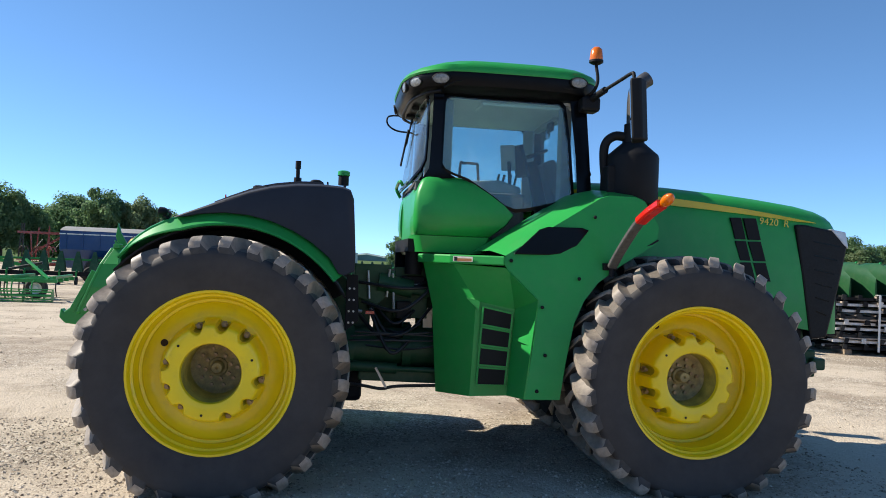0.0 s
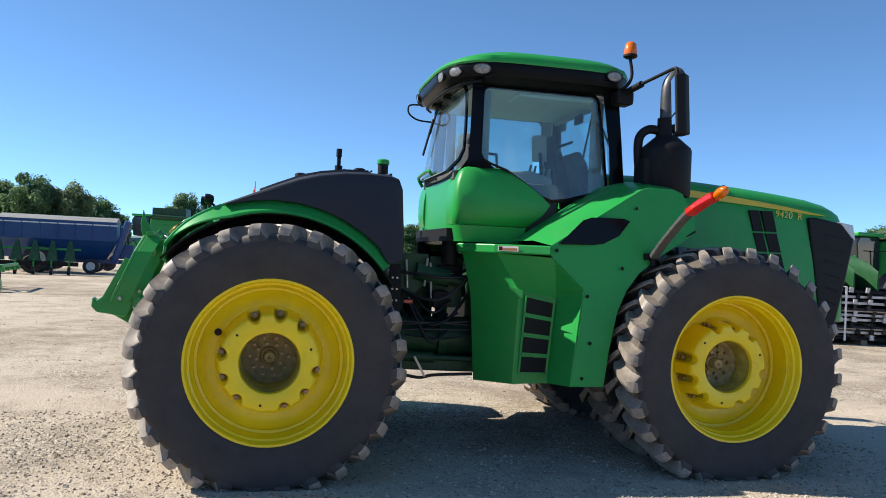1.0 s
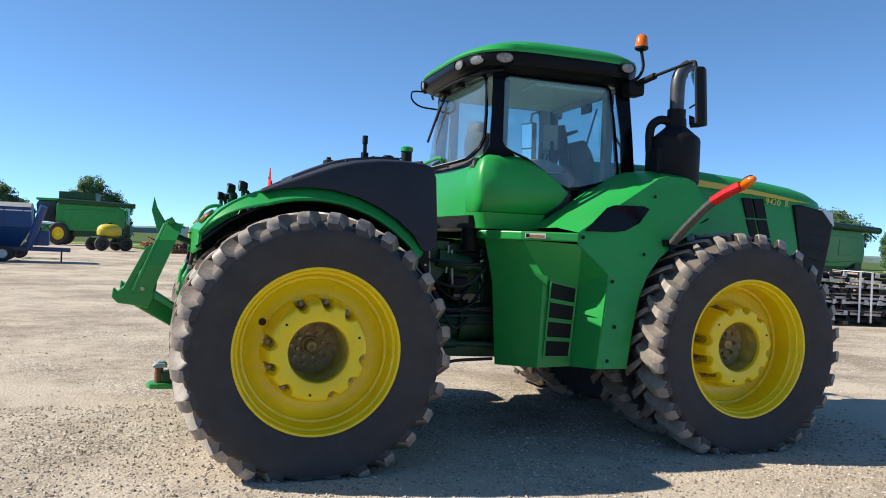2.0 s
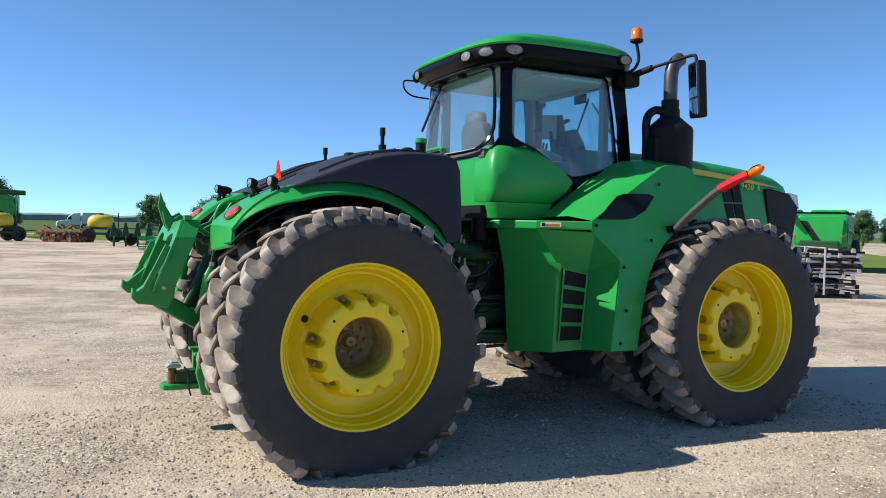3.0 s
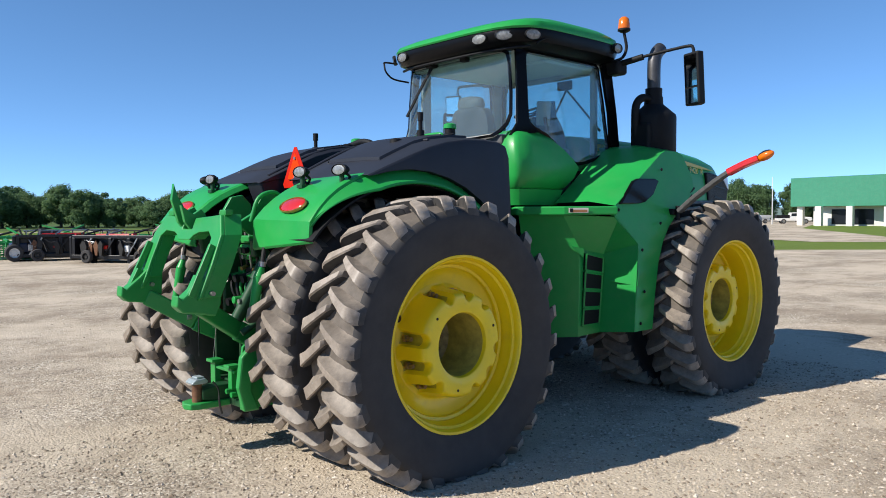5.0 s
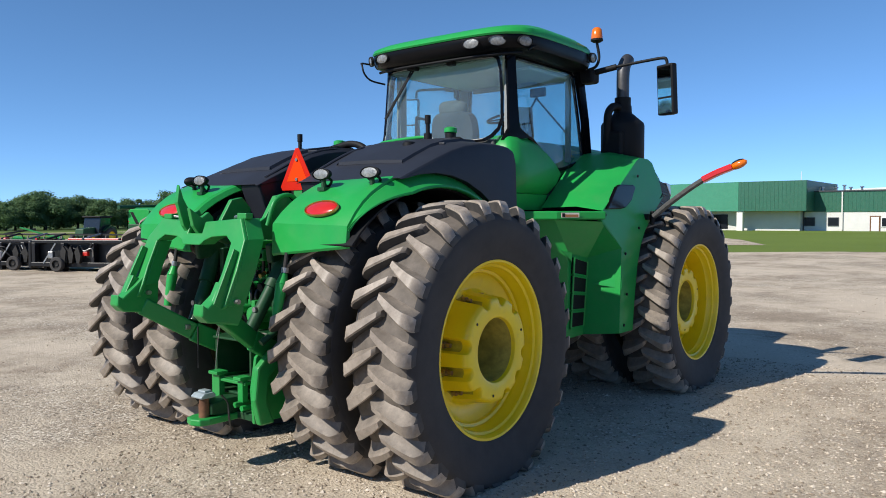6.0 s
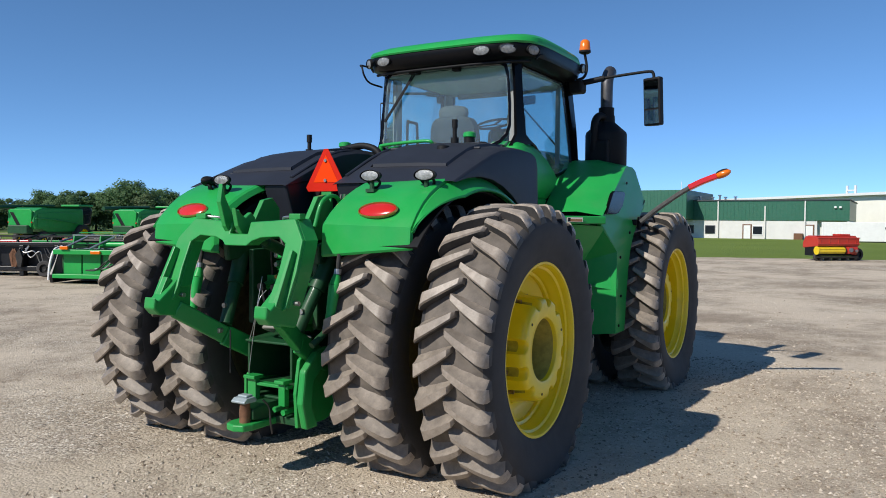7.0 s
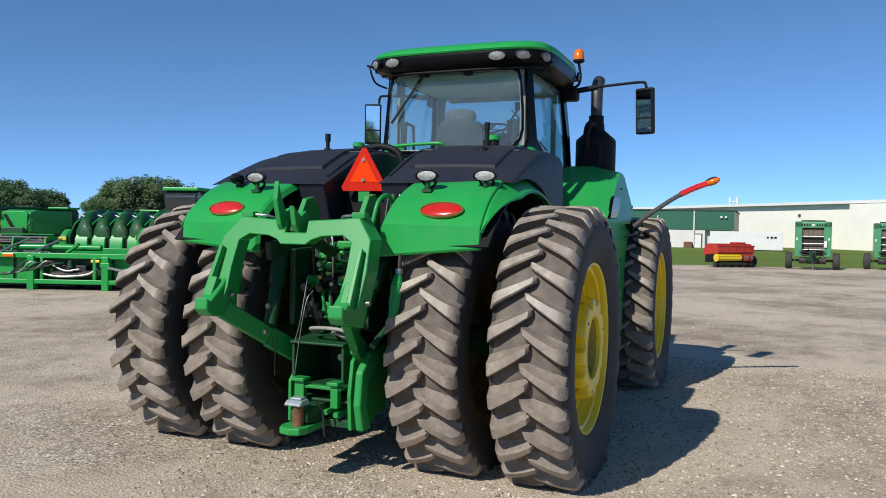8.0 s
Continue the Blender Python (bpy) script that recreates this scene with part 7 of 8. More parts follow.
def folded_tool(at, turn, label, mat, seed):
    """A field cultivator with its wings folded upright: two standing frames with shanks, over a wheeled centre frame."""
    c = thing("folded_cultivator", at, turn, label, "tillage tool", "parked implements")
    rng = random.Random(seed)
    part("centre_frame", box(box(B(), -2.2, 2.2, -0.6, -0.45, 0.7, 0.85), -2.2, 2.2, 0.45, 0.6, 0.7, 0.85), mat, c, bevel=0.01)
    for x in (-2.0, -0.7, 0.7, 2.0):
        part("centre_bar", box(B(), x - 0.05, x + 0.05, -0.6, 0.6, 0.85, 0.95), mat, c)
    for y in (-0.75, 0.75):
        wing = part("wing_frame", box(box(B(), -2.2, 2.2, y - 0.05, y + 0.05, 1.0, 1.12), -2.2, 2.2, y - 0.05, y + 0.05, 2.5, 2.62), mat, c)
        for k in range(7):
            x = -2.1 + 0.7 * k
            part("upright", beam(B(), (x, y, 1.0), (x + rng.uniform(-0.15, 0.15), y, 2.6 + rng.uniform(0, 0.5)), 0.07, 0.07), mat if k % 3 else IRON, wing)
            part("shank", tube(B(), [(x, y, 1.6), (x + 0.2, y * 1.35, 1.8), (x + 0.35, y * 1.5, 1.5)], 0.03, 5, 3), (IRON, RUST, mat)[k % 3], wing)
        part("brace", beam(B(), (-2.0, y, 1.1), (0.2, y, 2.5), 0.06, 0.06), mat, wing)
    for k in range(4):
        part("hose", tube(B(), [(-1.5 + k, -0.5, 0.95), (-1.3 + k, -0.8, 1.6), (-0.9 + k, -0.6, 2.2)], 0.025, 6), HOSE, c, smooth=60)
    for x in (-1.4, 1.4):
        add_wheel(c, x, -0.7, 0.42, 0.28, IRON)
    return c


folded_tool((-14.6, 39.5, 0), 14, "red field cultivator folded upright behind the planter", paint("red_implement_paint", (0.33, 0.03, 0.02, 1), dusty=0.35), 2)
folded_tool((-10.2, 41.0, 0), -6, "green field cultivator folded upright with brown shanks", GREEN_DIRTY, 5)
drag_frame((7.4, 44.5, 0), -8, 9.5, 3.0, "wide green tillage tool on the gravel")
drag_frame((13.5, 42.0, 0), -14, 8.0, 3.0, "wide green field cultivator on the gravel")
planter((4.9, 51.0, 0), 0, 10, "dark green planter at the far edge of gravel")
drag_frame((4.3, 33.8, 0), -10, 4.6, 2.8, "green disc frame beside the mower")


def sprayer(at, turn):
    c = thing("sprayer_cart", at, turn, "yellow tank nurse cart on tall dark wheels", "sprayer cart")
    part("tank", loft(B(), [[(1.35 * k * math.cos(a), 1.0 * k * math.sin(a), z) for a in (2 * math.pi * i / 24 for i in range(24))] for z, k in ((1.55, 0.8), (1.7, 0.97), (2.15, 1.0), (2.55, 0.92), (2.85, 0.65), (2.95, 0.2))]), paint("yellow_poly_tank", (0.75, 0.55, 0.02, 1), rough=0.5, dusty=0.1), c, "rounded yellow plastic tank", 50)
    part("tank_lid", cyl(B(), (0, 0, 2.94), (0, 0, 3.08), 0.28, n=16), BLACKPL, c)
    part("frame", beam(beam(box(B(), -1.6, 1.6, -0.9, 0.9, 1.35, 1.55), (-1.5, -1.1, 0.9), (1.5, -1.1, 0.9), 0.2, 0.2), (-1.5, 1.1, 0.9), (1.5, 1.1, 0.9), 0.2, 0.2), GREEN_DARK, c, bevel=0.02)
    for sx in (-1.35, 1.35):
        for sy in (-1.1, 1.1):
            add_wheel(c, sx, sy, 0.75, 0.42, IRON)
            part("leg", beam(B(), (sx, sy * 0.85, 0.75), (sx, sy * 0.75, 1.45), 0.18, 0.18), GREEN_DARK, c)
    part("hose_mast", cyl(B(), (1.75, 0, 1.3), (1.75, 0, 3.2), 0.06, n=8), IRON, c)
    return c


sprayer((1.15, 60.6, 0), 4).scale = (0.74, 0.74, 0.74)
sprayer((-5.9, 61.4, 0), 30).scale = (0.74, 0.74, 0.74)
drag_frame((-2.0, 61.2, 0), 10, 2.6, 2.2, "rusty orange disc machine on the gravel edge", paint("orange_machine_paint", (0.42, 0.10, 0.02, 1), dusty=0.35), "disc machine")
drag_frame((-1.4, 60.4, 0.0), 40, 2.2, 2.4, "rusty orange folded wing of a machine", RUST, "machine wing")


def semi(at, turn):
    c = thing("semi_truck", at, turn, "white semi truck with a long white box trailer", "truck")
    part("trailer", box(B(), -5.2, -1.2, -1.25, 1.25, 1.15, 3.95), WHITE, c, bevel=0.04)
    part("trailer_rail", box(B(), -5.1, -1.3, -1.27, 1.27, 1.0, 1.15), IRON, c)
    part("sleeper_cab", prism(B(), [(-0.8, 0.9), (-0.8, 3.9), (0.6, 3.7), (1.6, 2.7), (1.7, 0.9)], -1.2, 1.2), WHITE, c, bevel=0.1)
    part("truck_hood", prism(B(), [(1.6, 0.7), (1.6, 2.2), (3.5, 1.8), (3.8, 1.4), (3.8, 0.6)], -1.1, 1.1), WHITE, c, bevel=0.1)
    part("windscreen", prism(B(), [(1.0, 3.25), (1.66, 2.62), (1.69, 2.2), (0.9, 2.2)], -1.215, 1.215), DARKCAB, c)
    for x in (2.7, -0.2, -1.5, -3.6, -4.6):
        for s in (-1, 1):
            add_wheel(c, x, s * 1.05, 0.5, 0.3, WHITE)
    return c


semi((1.2, 150.0, -0.05), 182).scale = (0.85, 0.85, 0.75)


def pickup(at, turn, bed, label):
    c = thing("pickup_truck", at, turn, label, "pickup")
    part("body", prism(B(), [(-2.7, 0.55), (-2.75, 1.15), (-0.6, 1.2), (1.2, 1.2), (2.7, 1.05), (2.8, 0.6), (2.6, 0.45), (-2.5, 0.45)], -0.95, 0.95), WHITE, c, bevel=0.1)
    part("cabin", prism(B(), [(-0.7, 1.15), (-0.6, 1.85), (0.6, 1.88), (1.4, 1.2)], -0.85, 0.85), WHITE, c, bevel=0.08)
    part("side_glass", prism(B(), [(-0.5, 1.25), (-0.45, 1.72), (0.5, 1.75), (1.05, 1.25)], -0.87, 0.87), DARKCAB, c)
    part("load_bed", box(B(), -2.8, -0.75, -1.0, 1.0, 0.95, 1.45), bed, c, bevel=0.03)
    for x in (-1.7, 1.75):
        for s in (-1, 1):
            add_wheel(c, x, s * 0.9, 0.4, 0.28, STEEL)
    return c


pickup((128, 51.5, -0.01), -55, BLACKPL, "white pickup truck with a black flat bed")
pickup((127, 58.0, -0.01), 150, WHITE, "white pickup truck parked on the drive")
pickup((150, 47, -0.01), -60, WHITE, "white pickup truck far down the drive")


PALLET = plain("pale_pallet_wood", (0.46, 0.36, 0.28, 1), rough=0.85, vary=0.35, scale=7)


def steel_stack(at, turn):
    """Bundles of black and galvanised bar frames piled on timber."""
    c = thing("steel_stack", at, turn, "tall pile of bundled black and bright steel frames", "steel stack")
    rng = random.Random(3)
    GALV = plain("weathered_galvanised_bar", (0.62, 0.60, 0.58, 1), rough=0.45, metal=0.25, vary=0.3, scale=9)
    for i in range(3):
        part("timber", box(B(), -1.6 + i * 1.5, -1.45 + i * 1.5, -0.9, 0.9, 0.0, 0.12), plain("weathered_timber", (0.30, 0.23, 0.16, 1), rough=0.9, vary=0.4), c)
    z = 0.12
    for lay in range(9):
        h = 0.148
        short = 0.35 if lay < 4 else 0.0
        for k in range(7):
            x0 = -1.85 + rng.uniform(-0.12, 0.12)
            y = -0.88 + k * 0.27
            tilt = rng.uniform(-0.025, 0.025)
            z0 = z + rng.uniform(0.0, 0.03)
            part("bar", beam(B(), (x0, y, z0 + 0.03), (x0 + 3.55 - short + rng.uniform(-0.2, 0.2), y, z0 + 0.03 + tilt), 0.055, 0.06), (GALV, BLACKPL, IRON, GALV, BLACKPL)[rng.randrange(5)], c)
        for k in range(8):
            x = -1.7 + k * 0.45 + rng.uniform(-0.12, 0.12)
            part("cross_bar", box(B(), x - 0.025, x + 0.025, -0.93, 0.9, z + 0.075, z + 0.12), (BLACKPL, PALLET, IRON)[rng.randrange(3)], c)
            part("bracket", prism(B(), [(x - 0.05, z + 0.02), (x + 0.09 * rng.random(), z + 0.01), (x + 0.06, z + h * 0.9), (x - 0.03, z + h)], -0.98, -0.94, "y"), (GALV, IRON, BLACKPL, BLACKPL)[rng.randrange(4)], c)
        if lay in (1, 4):
            part("dunnage", box(B(), -1.7, 1.5 - short, -0.96, 0.9, z + 0.12, z + 0.15), PALLET, c)
        z += h
    for x in (-0.9, -0.6, 0.5):
        part("strap", box(box(B(), x, x + 0.05, -1.01, -1.0, 0.1, z), x, x + 0.05, -1.0, 0.95, z, z + 0.01), WHITE, c, "white strap")
    return c


steel_stack((14.9, 9.9, 0), -12)
steel_stack((17.6, 9.0, 0), -26)


# Header green darkened: shade of the snouts' near undersides is in the colour.
SNOUT = paint("shaded_green_poly", (0.006, 0.075, 0.020, 1), rough=0.55, coat=0.05, dusty=0.08, spec=0.3)
DRAPER = plain("black_steel_paint", (0.007, 0.007, 0.008, 1), rough=0.42, vary=0.4, scale=8)


def corn_head(at, turn, n=8):
    """A corn header on its stands: bright row hoods below, dark snouts folded up over them."""
    c = thing("corn_header", at, turn, "bright green corn header with dark folded snouts", "corn header")
    L = n * 0.50
    part("back_beam", box(B(), -L / 2, L / 2, -0.10, 0.10, 0.82, 1.00), GREEN, c, bevel=0.015)
    part("low_beam", box(B(), -L / 2, L / 2, -0.10, 0.10, 0.20, 0.32), GREEN_DARK, c, bevel=0.015)
    for i in range(3):
        x = -L / 2 + 0.25 + i * (L - 0.5) / 2
        part("stand", box(B(), x - 0.07, x + 0.07, -0.09, 0.11, 0.0, 0.9), GREEN_DARK, c, bevel=0.01)
    part("trough", prism(B(), [(0.10, 0.35), (0.10, 0.95), (0.5, 1.02), (0.95, 0.75), (0.95, 0.45), (0.5, 0.25)], -L / 2, L / 2, "x"), GREEN_DIRTY, c, bevel=0.03)
    for i in range(n):
        x = -L / 2 + (i + 0.5) * L / n
        hood = loft(B(), [[(x - 0.19, 0.02, 0.98), (x + 0.19, 0.02, 0.98), (x + 0.20, 0.6, 0.98), (x - 0.20, 0.6, 0.98)], [(x - 0.21, 0.06, 1.22), (x + 0.19, 0.06, 1.22), (x + 0.20, 0.6, 1.25), (x - 0.20, 0.6, 1.25)], [(x - 0.15, 0.26, 1.50), (x + 0.20, 0.26, 1.50), (x + 0.18, 0.6, 1.55), (x - 0.16, 0.6, 1.55)]])
        part("row_hood", hood, GREEN, c, "bright green row hood", 30, bevel=0.03)
        part("gap_plate", box(B(), x + 0.21, x + 0.29, 0.12, 0.5, 0.9, 1.48), BLACKPL, c)
        rings = []
        for y, dx, w, z0, z1 in ((0.10, 0.10, 0.17, 1.26, 1.40), (0.16, 0.04, 0.25, 1.32, 1.64), (0.45, -0.02, 0.27, 1.36, 1.86), (0.9, -0.10, 0.26, 1.34, 1.96), (1.5, -0.18, 0.20, 1.25, 1.96), (2.1, -0.26, 0.10, 1.2, 1.80), (2.5, -0.30, 0.02, 1.2, 1.62)):
            rings.append([(x + dx + w * math.cos(a), y, z0 + (z1 - z0) * math.sin(a)) for a in (radians(k * 22.5) for k in range(9))])
        sn = part("snout", loft(B(), rings), SNOUT, c, "dark green row snout", 50)
        part("tip", beam(B(), (x - 0.18, 0.40, 1.845), (x - 0.02, 0.30, 1.80), 0.035, 0.02), WHITE, sn, "pale wear tip")
        part("row_rail", beam(B(), (x - 0.24, 0.18, 1.60), (x - 0.30, 1.3, 1.97), 0.03, 0.03), GREEN, c)
    for s in (-1, 1):
        part("end_shield", prism(B(), [(-0.06, 0.5), (-0.06, 1.30), (0.25, 1.62), (0.9, 1.9), (1.9, 1.85), (2.2, 1.5), (1.0, 0.5)], s * L / 2, s * (L / 2 + 0.06), "x"), SNOUT, c, bevel=0.02)
        part("end_hood", prism(B(), [(-0.10, 0.95), (-0.10, 1.30), (0.2, 1.48), (0.6, 1.3), (0.6, 0.95)], s * (L / 2 + 0.07), s * (L / 2 + 0.30), "x"), GREEN_DIRTY, c, bevel=0.06)
        part("end_guard", box(B(), min(s * (L / 2 + 0.08), s * (L / 2 + 0.3)), max(s * (L / 2 + 0.08), s * (L / 2 + 0.3)), -0.13, -0.10, 1.18, 1.27), STRIPE, c, bevel=0.01)
    return c


def draper_frame(at, turn, L):
    """The back of a long green cutting header: beams, stands, sheets, reel and the drive in its open middle."""
    c = thing("green_header", at, turn, "long bright green cutting header with hoses on its back", "header")
    h = L / 2
    part("back_beam", box(B(), -h, h, -0.10, 0.10, 0.84, 0.98), GREEN, c, bevel=0.015)
    part("low_beam", box(B(), -h, h, -0.14, 0.06, 0.16, 0.28), GREEN, c, bevel=0.015)
    part("upper_tube", cyl(B(), (-h + 1.2, 0.40, 1.12), (-0.35, 0.40, 1.12), 0.085, n=12), GREEN, c, smooth=40)
    for x in (-2.0, 0.0, 2.0):
        part("stand", box(box(B(), x - 0.09, x + 0.09, -0.16, 0.09, 0.0, 0.90), x - 0.13, x + 0.13, -0.17, 0.05, 0.62, 0.74), GREEN, c, bevel=0.012)
    for x0, x1 in ((-h + 0.15, -2.6), (-2.55, -2.1), (0.1, 1.9), (2.1, h - 0.1)):
        n = max(1, round((x1 - x0) / 0.55))
        for k in range(n):
            w = (x1 - x0) / n
            part("back_sheet", box(B(), x0 + k * w + 0.02, x0 + (k + 1) * w - 0.02, 0.14, 0.17, 0.26, 0.86), GREEN, c, bevel=0.01)
    part("sheet_backing", box(B(), -h + 0.1, h - 0.1, 0.18, 0.20, 0.22, 0.90), GREEN_DARK, c)
    part("float_bed", prism(B(), [(0.2, 0.10), (0.2, 0.30), (1.3, 0.16), (1.3, 0.05)], -h, h, "x"), BLACKPL, c, bevel=0.02)
    drive = part("drive_case", cyl(box(B(), -1.35, -0.55, -0.05, 0.18, 0.40, 0.66), (-1.5, 0.0, 0.40), (-0.3, 0.0, 0.44), 0.10, n=12), IRON, c, "dark drive case with bright pipes", bevel=0.02)
    part("drive_pipe", tube(tube(B(), [(-1.7, -0.08, 0.42), (-1.2, -0.12, 0.36), (-0.5, -0.10, 0.42), (-0.25, -0.06, 0.60)], 0.035, 8), [(-1.5, -0.08, 0.70), (-1.1, -0.12, 0.52), (-0.7, -0.12, 0.56)], 0.030, 8), STEEL, drive, smooth=60)
    part("gear_knob", cyl(B(), (-0.95, -0.08, 0.60), (-0.95, -0.10, 0.80), 0.09, 0.05, n=12), GREEN_DARK, drive, smooth=40)
    part("yellow_guard", box(B(), -0.40, -0.16, -0.12, 0.02, 0.74, 0.82), STRIPE, c, bevel=0.02)
    rng = random.Random(21)
    for k in range(8):
        x = -2.9 + 0.14 * k
        part("hose", tube(B(), [(x, -0.12, 0.40 + 0.02 * k), (x + 0.35, -0.17, 0.42 + 0.03 * k), (x + 0.62, -0.17, 0.60 + 0.2 * rng.random()), (x + 0.80, -0.12, 0.72)], 0.022, 7), (HOSE, GREEN_DARK, STEEL)[k % 3], c, smooth=60)
    for x in (-1.72, -0.30):
        part("brace", box(B(), x - 0.04, x + 0.04, -0.12, -0.04, 0.20, 0.86), GREEN_DIRTY, c, bevel=0.008)
    part("swing_arm", beam(B(), (0.1, -0.16, 0.62), (1.1, -0.30, 0.45), 0.07, 0.06), STEEL, c)
    part("slant_arm", beam(B(), (-1.2, 0.2, 0.98), (-0.85, 0.15, 1.22), 0.10, 0.06), GREEN, c)
    # reel carried over the bed, with its end plates and lift rams
    reel = part("reel_tube", cyl(B(), (-h + 0.1, 0.85, 1.22), (-1.9, 0.85, 1.22), 0.06, n=10), IRON, c, "reel with tine bars")
    for k in range(6):
        a = 2 * math.pi * k / 6 + 0.3
        part("tine_bar", beam(B(), (-h + 0.15, 0.85 + 0.34 * math.cos(a), 1.22 + 0.24 * math.sin(a)), (-1.95, 0.85 + 0.34 * math.cos(a), 1.22 + 0.24 * math.sin(a)), 0.03, 0.03), GREEN_DIRTY if k % 2 else STEEL, reel)
    for x in (-h + 0.2, -2.9, -2.0):
        part("lift_ram", cyl(B(), (x, 0.05, 1.00), (x + 0.5, 0.50, 1.34), 0.035, n=8), STEEL, c)
        part("reel_plate", prism(B(), [(0.5, 1.00), (1.2, 1.00), (1.3, 1.25), (1.0, 1.42), (0.6, 1.40)], x - 0.02, x + 0.02, "x"), GREEN, c)
    part("warning_lamp", box(B(), -h + 0.25, -h + 0.50, -0.16, -0.10, 0.98, 1.08), ORANGE, c, bevel=0.015)
    part("warning_lamp", box(B(), -2.75, -2.45, -0.16, -0.10, 0.86, 0.95), ORANGE, c, bevel=0.015)
    part("end_divider", prism(B(), [(-0.10, 0.02), (-0.14, 0.25), (0.25, 1.02), (0.9, 1.05), (2.0, 0.35), (2.0, 0.05)], -h - 0.10, -h, "x"), DRAPER, c, bevel=0.02)
    part("end_rail", tube(B(), [(-h - 0.13, -0.12, 0.10), (-h - 0.13, -0.05, 0.55), (-h - 0.13, 0.15, 0.95), (-h - 0.13, 0.5, 1.05)], 0.035, 8), WHITE, c, smooth=60)
    return c


draper_frame((10.0, 13.2, 0), -69, 7.9)
corn_head((11.25, 12.9, 0), -69, 9).scale = (1, 1, 1.1)
corn_head((13.6, 12.4, 0), 162, 8).scale = (1.15, 1.15, 1.15)


def platform_head(at, turn, L, label, mat, reel):
    """A cutting platform seen from behind: an open frame with posts, hoses, a sloping bed and a reel."""
    c = thing("platform_header", at, turn, label, "platform header")
    part("bed", prism(B(), [(0.25, 0.30), (0.25, 0.42), (1.3, 0.14), (1.3, 0.05)], -L / 2, L / 2, "x"), mat, c, bevel=0.02)
    part("top_tube", box(B(), -L / 2, L / 2, -0.12, 0.02, 0.98, 1.10), mat, c, bevel=0.02)
    part("low_tube", box(B(), -L / 2, L / 2, -0.16, 0.04, 0.16, 0.32), mat, c, bevel=0.02)
    part("back_sheet", box(B(), -L / 2 + 0.1, L / 2 - 0.1, 0.12, 0.14, 0.3, 0.95), mat, c)
    rng = random.Random(int(L * 10))
    for k in range(6):
        x = -L / 2 + 0.08 + k * (L - 0.16) / 5
        part("post", box(B(), x - 0.07, x + 0.07, -0.14, 0.10, 0.0 if k % 2 else 0.2, 1.0), mat, c, bevel=0.015)
    for k in range(7):
        x = rng.uniform(-L / 2 + 0.4, L / 2 - 0.6)
        part("hose", tube(B(), [(x, -0.14, 0.9), (x + 0.2, -0.2, 0.55 + 0.3 * rng.random()), (x + 0.5, -0.18, 0.8), (x + 0.7 * rng.random() + 0.3, -0.1, 0.4)], 0.022, 7), HOSE if k % 3 else STEEL, c, smooth=60)
    for k in range(9):
        x = -L / 2 + 0.3 + rng.random() * (L - 0.6)
        part("bracket", prism(B(), [(0, 0.30), (0.10, 0.30), (0.16, 0.55 + 0.3 * rng.random()), (0.05, 0.9), (-0.08, 0.7)], -0.22 - 0.05 * (k % 3), -0.16, "y"), IRON if k % 3 else RUST, c).location.x = x
    for k in range(4):
        x = -L / 2 + 0.5 + k * L / 4.2
        part("brace", beam(B(), (x, -0.15, 0.28), (x + 0.5, -0.15, 0.98), 0.05, 0.05), mat if k % 2 else STEEL, c)
        part("reel_cylinder", cyl(B(), (x, 0.0, 1.12), (x + 0.25, 0.7, 1.30), 0.035, n=8), STEEL if k % 2 else IRON, c)
    for k, m in enumerate((STEEL, RED, WHITE, IRON)):
        x = -L / 2 + (k + 0.6) * L / 4.4
        part("gear_case", box(B(), x - 0.10, x + 0.10, -0.22, -0.08, 0.45 + 0.1 * (k % 2), 0.70), m, c, bevel=0.02)
    bm = B()
    for k in range(6):
        a = 2 * math.pi * k / 6
        beam(bm, (-L / 2 + 0.2, 0.95 + 0.40 * math.cos(a), 0.92 + 0.40 * math.sin(a)), (L / 2 - 0.2, 0.95 + 0.40 * math.cos(a), 0.92 + 0.40 * math.sin(a)), 0.05, 0.05)
    for x in np.linspace(-L / 2 + 0.3, L / 2 - 0.3, 7):
        for k in range(6):
            a = 2 * math.pi * k / 6
            beam(bm, (x, 0.95, 0.92), (x, 0.95 + 0.40 * math.cos(a), 0.92 + 0.40 * math.sin(a)), 0.03, 0.03)
    part("reel", bm, reel, c)
    part("reel_shield", box(B(), -L * 0.28, L * 0.12, 0.05, 0.28, 1.02, 1.16), RED, c, "red reel shield", bevel=0.03)
    for s in (-1, 1):
        part("end_divider", prism(B(), [(-0.15, 0.1), (-0.15, 1.05), (0.6, 1.1), (1.9, 0.4), (1.9, 0.1)], s * L / 2, s * (L / 2 + 0.12), "x"), mat, c, bevel=0.03)
        part("reel_arm", beam(B(), (s * L / 2 * 0.97, 0, 1.10), (s * L / 2 * 0.97, 1.0, 1.0), 0.08, 0.12), RED, c)
    for x in (-L * 0.3, L * 0.25):
        add_wheel(c, x, -0.35, 0.26, 0.18, IRON)
    return c


platform_head((9.6, 21.0, 0), -63, 6.0, "black draper platform header with red reel arms", DRAPER, IRON)
platform_head((7.6, 25.6, 0), -60, 4.6, "black platform header with dark steel reel", DRAPER, IRON)
platform_head((6.9, 29.4, 0), -20, 4.2, "black flat mower deck beside small wheels", DRAPER, STEEL)
platform_head((12.8, 20.2, 0), -60, 6.0, "green platform header behind the black one", GREEN_DIRTY, GREEN_DARK)


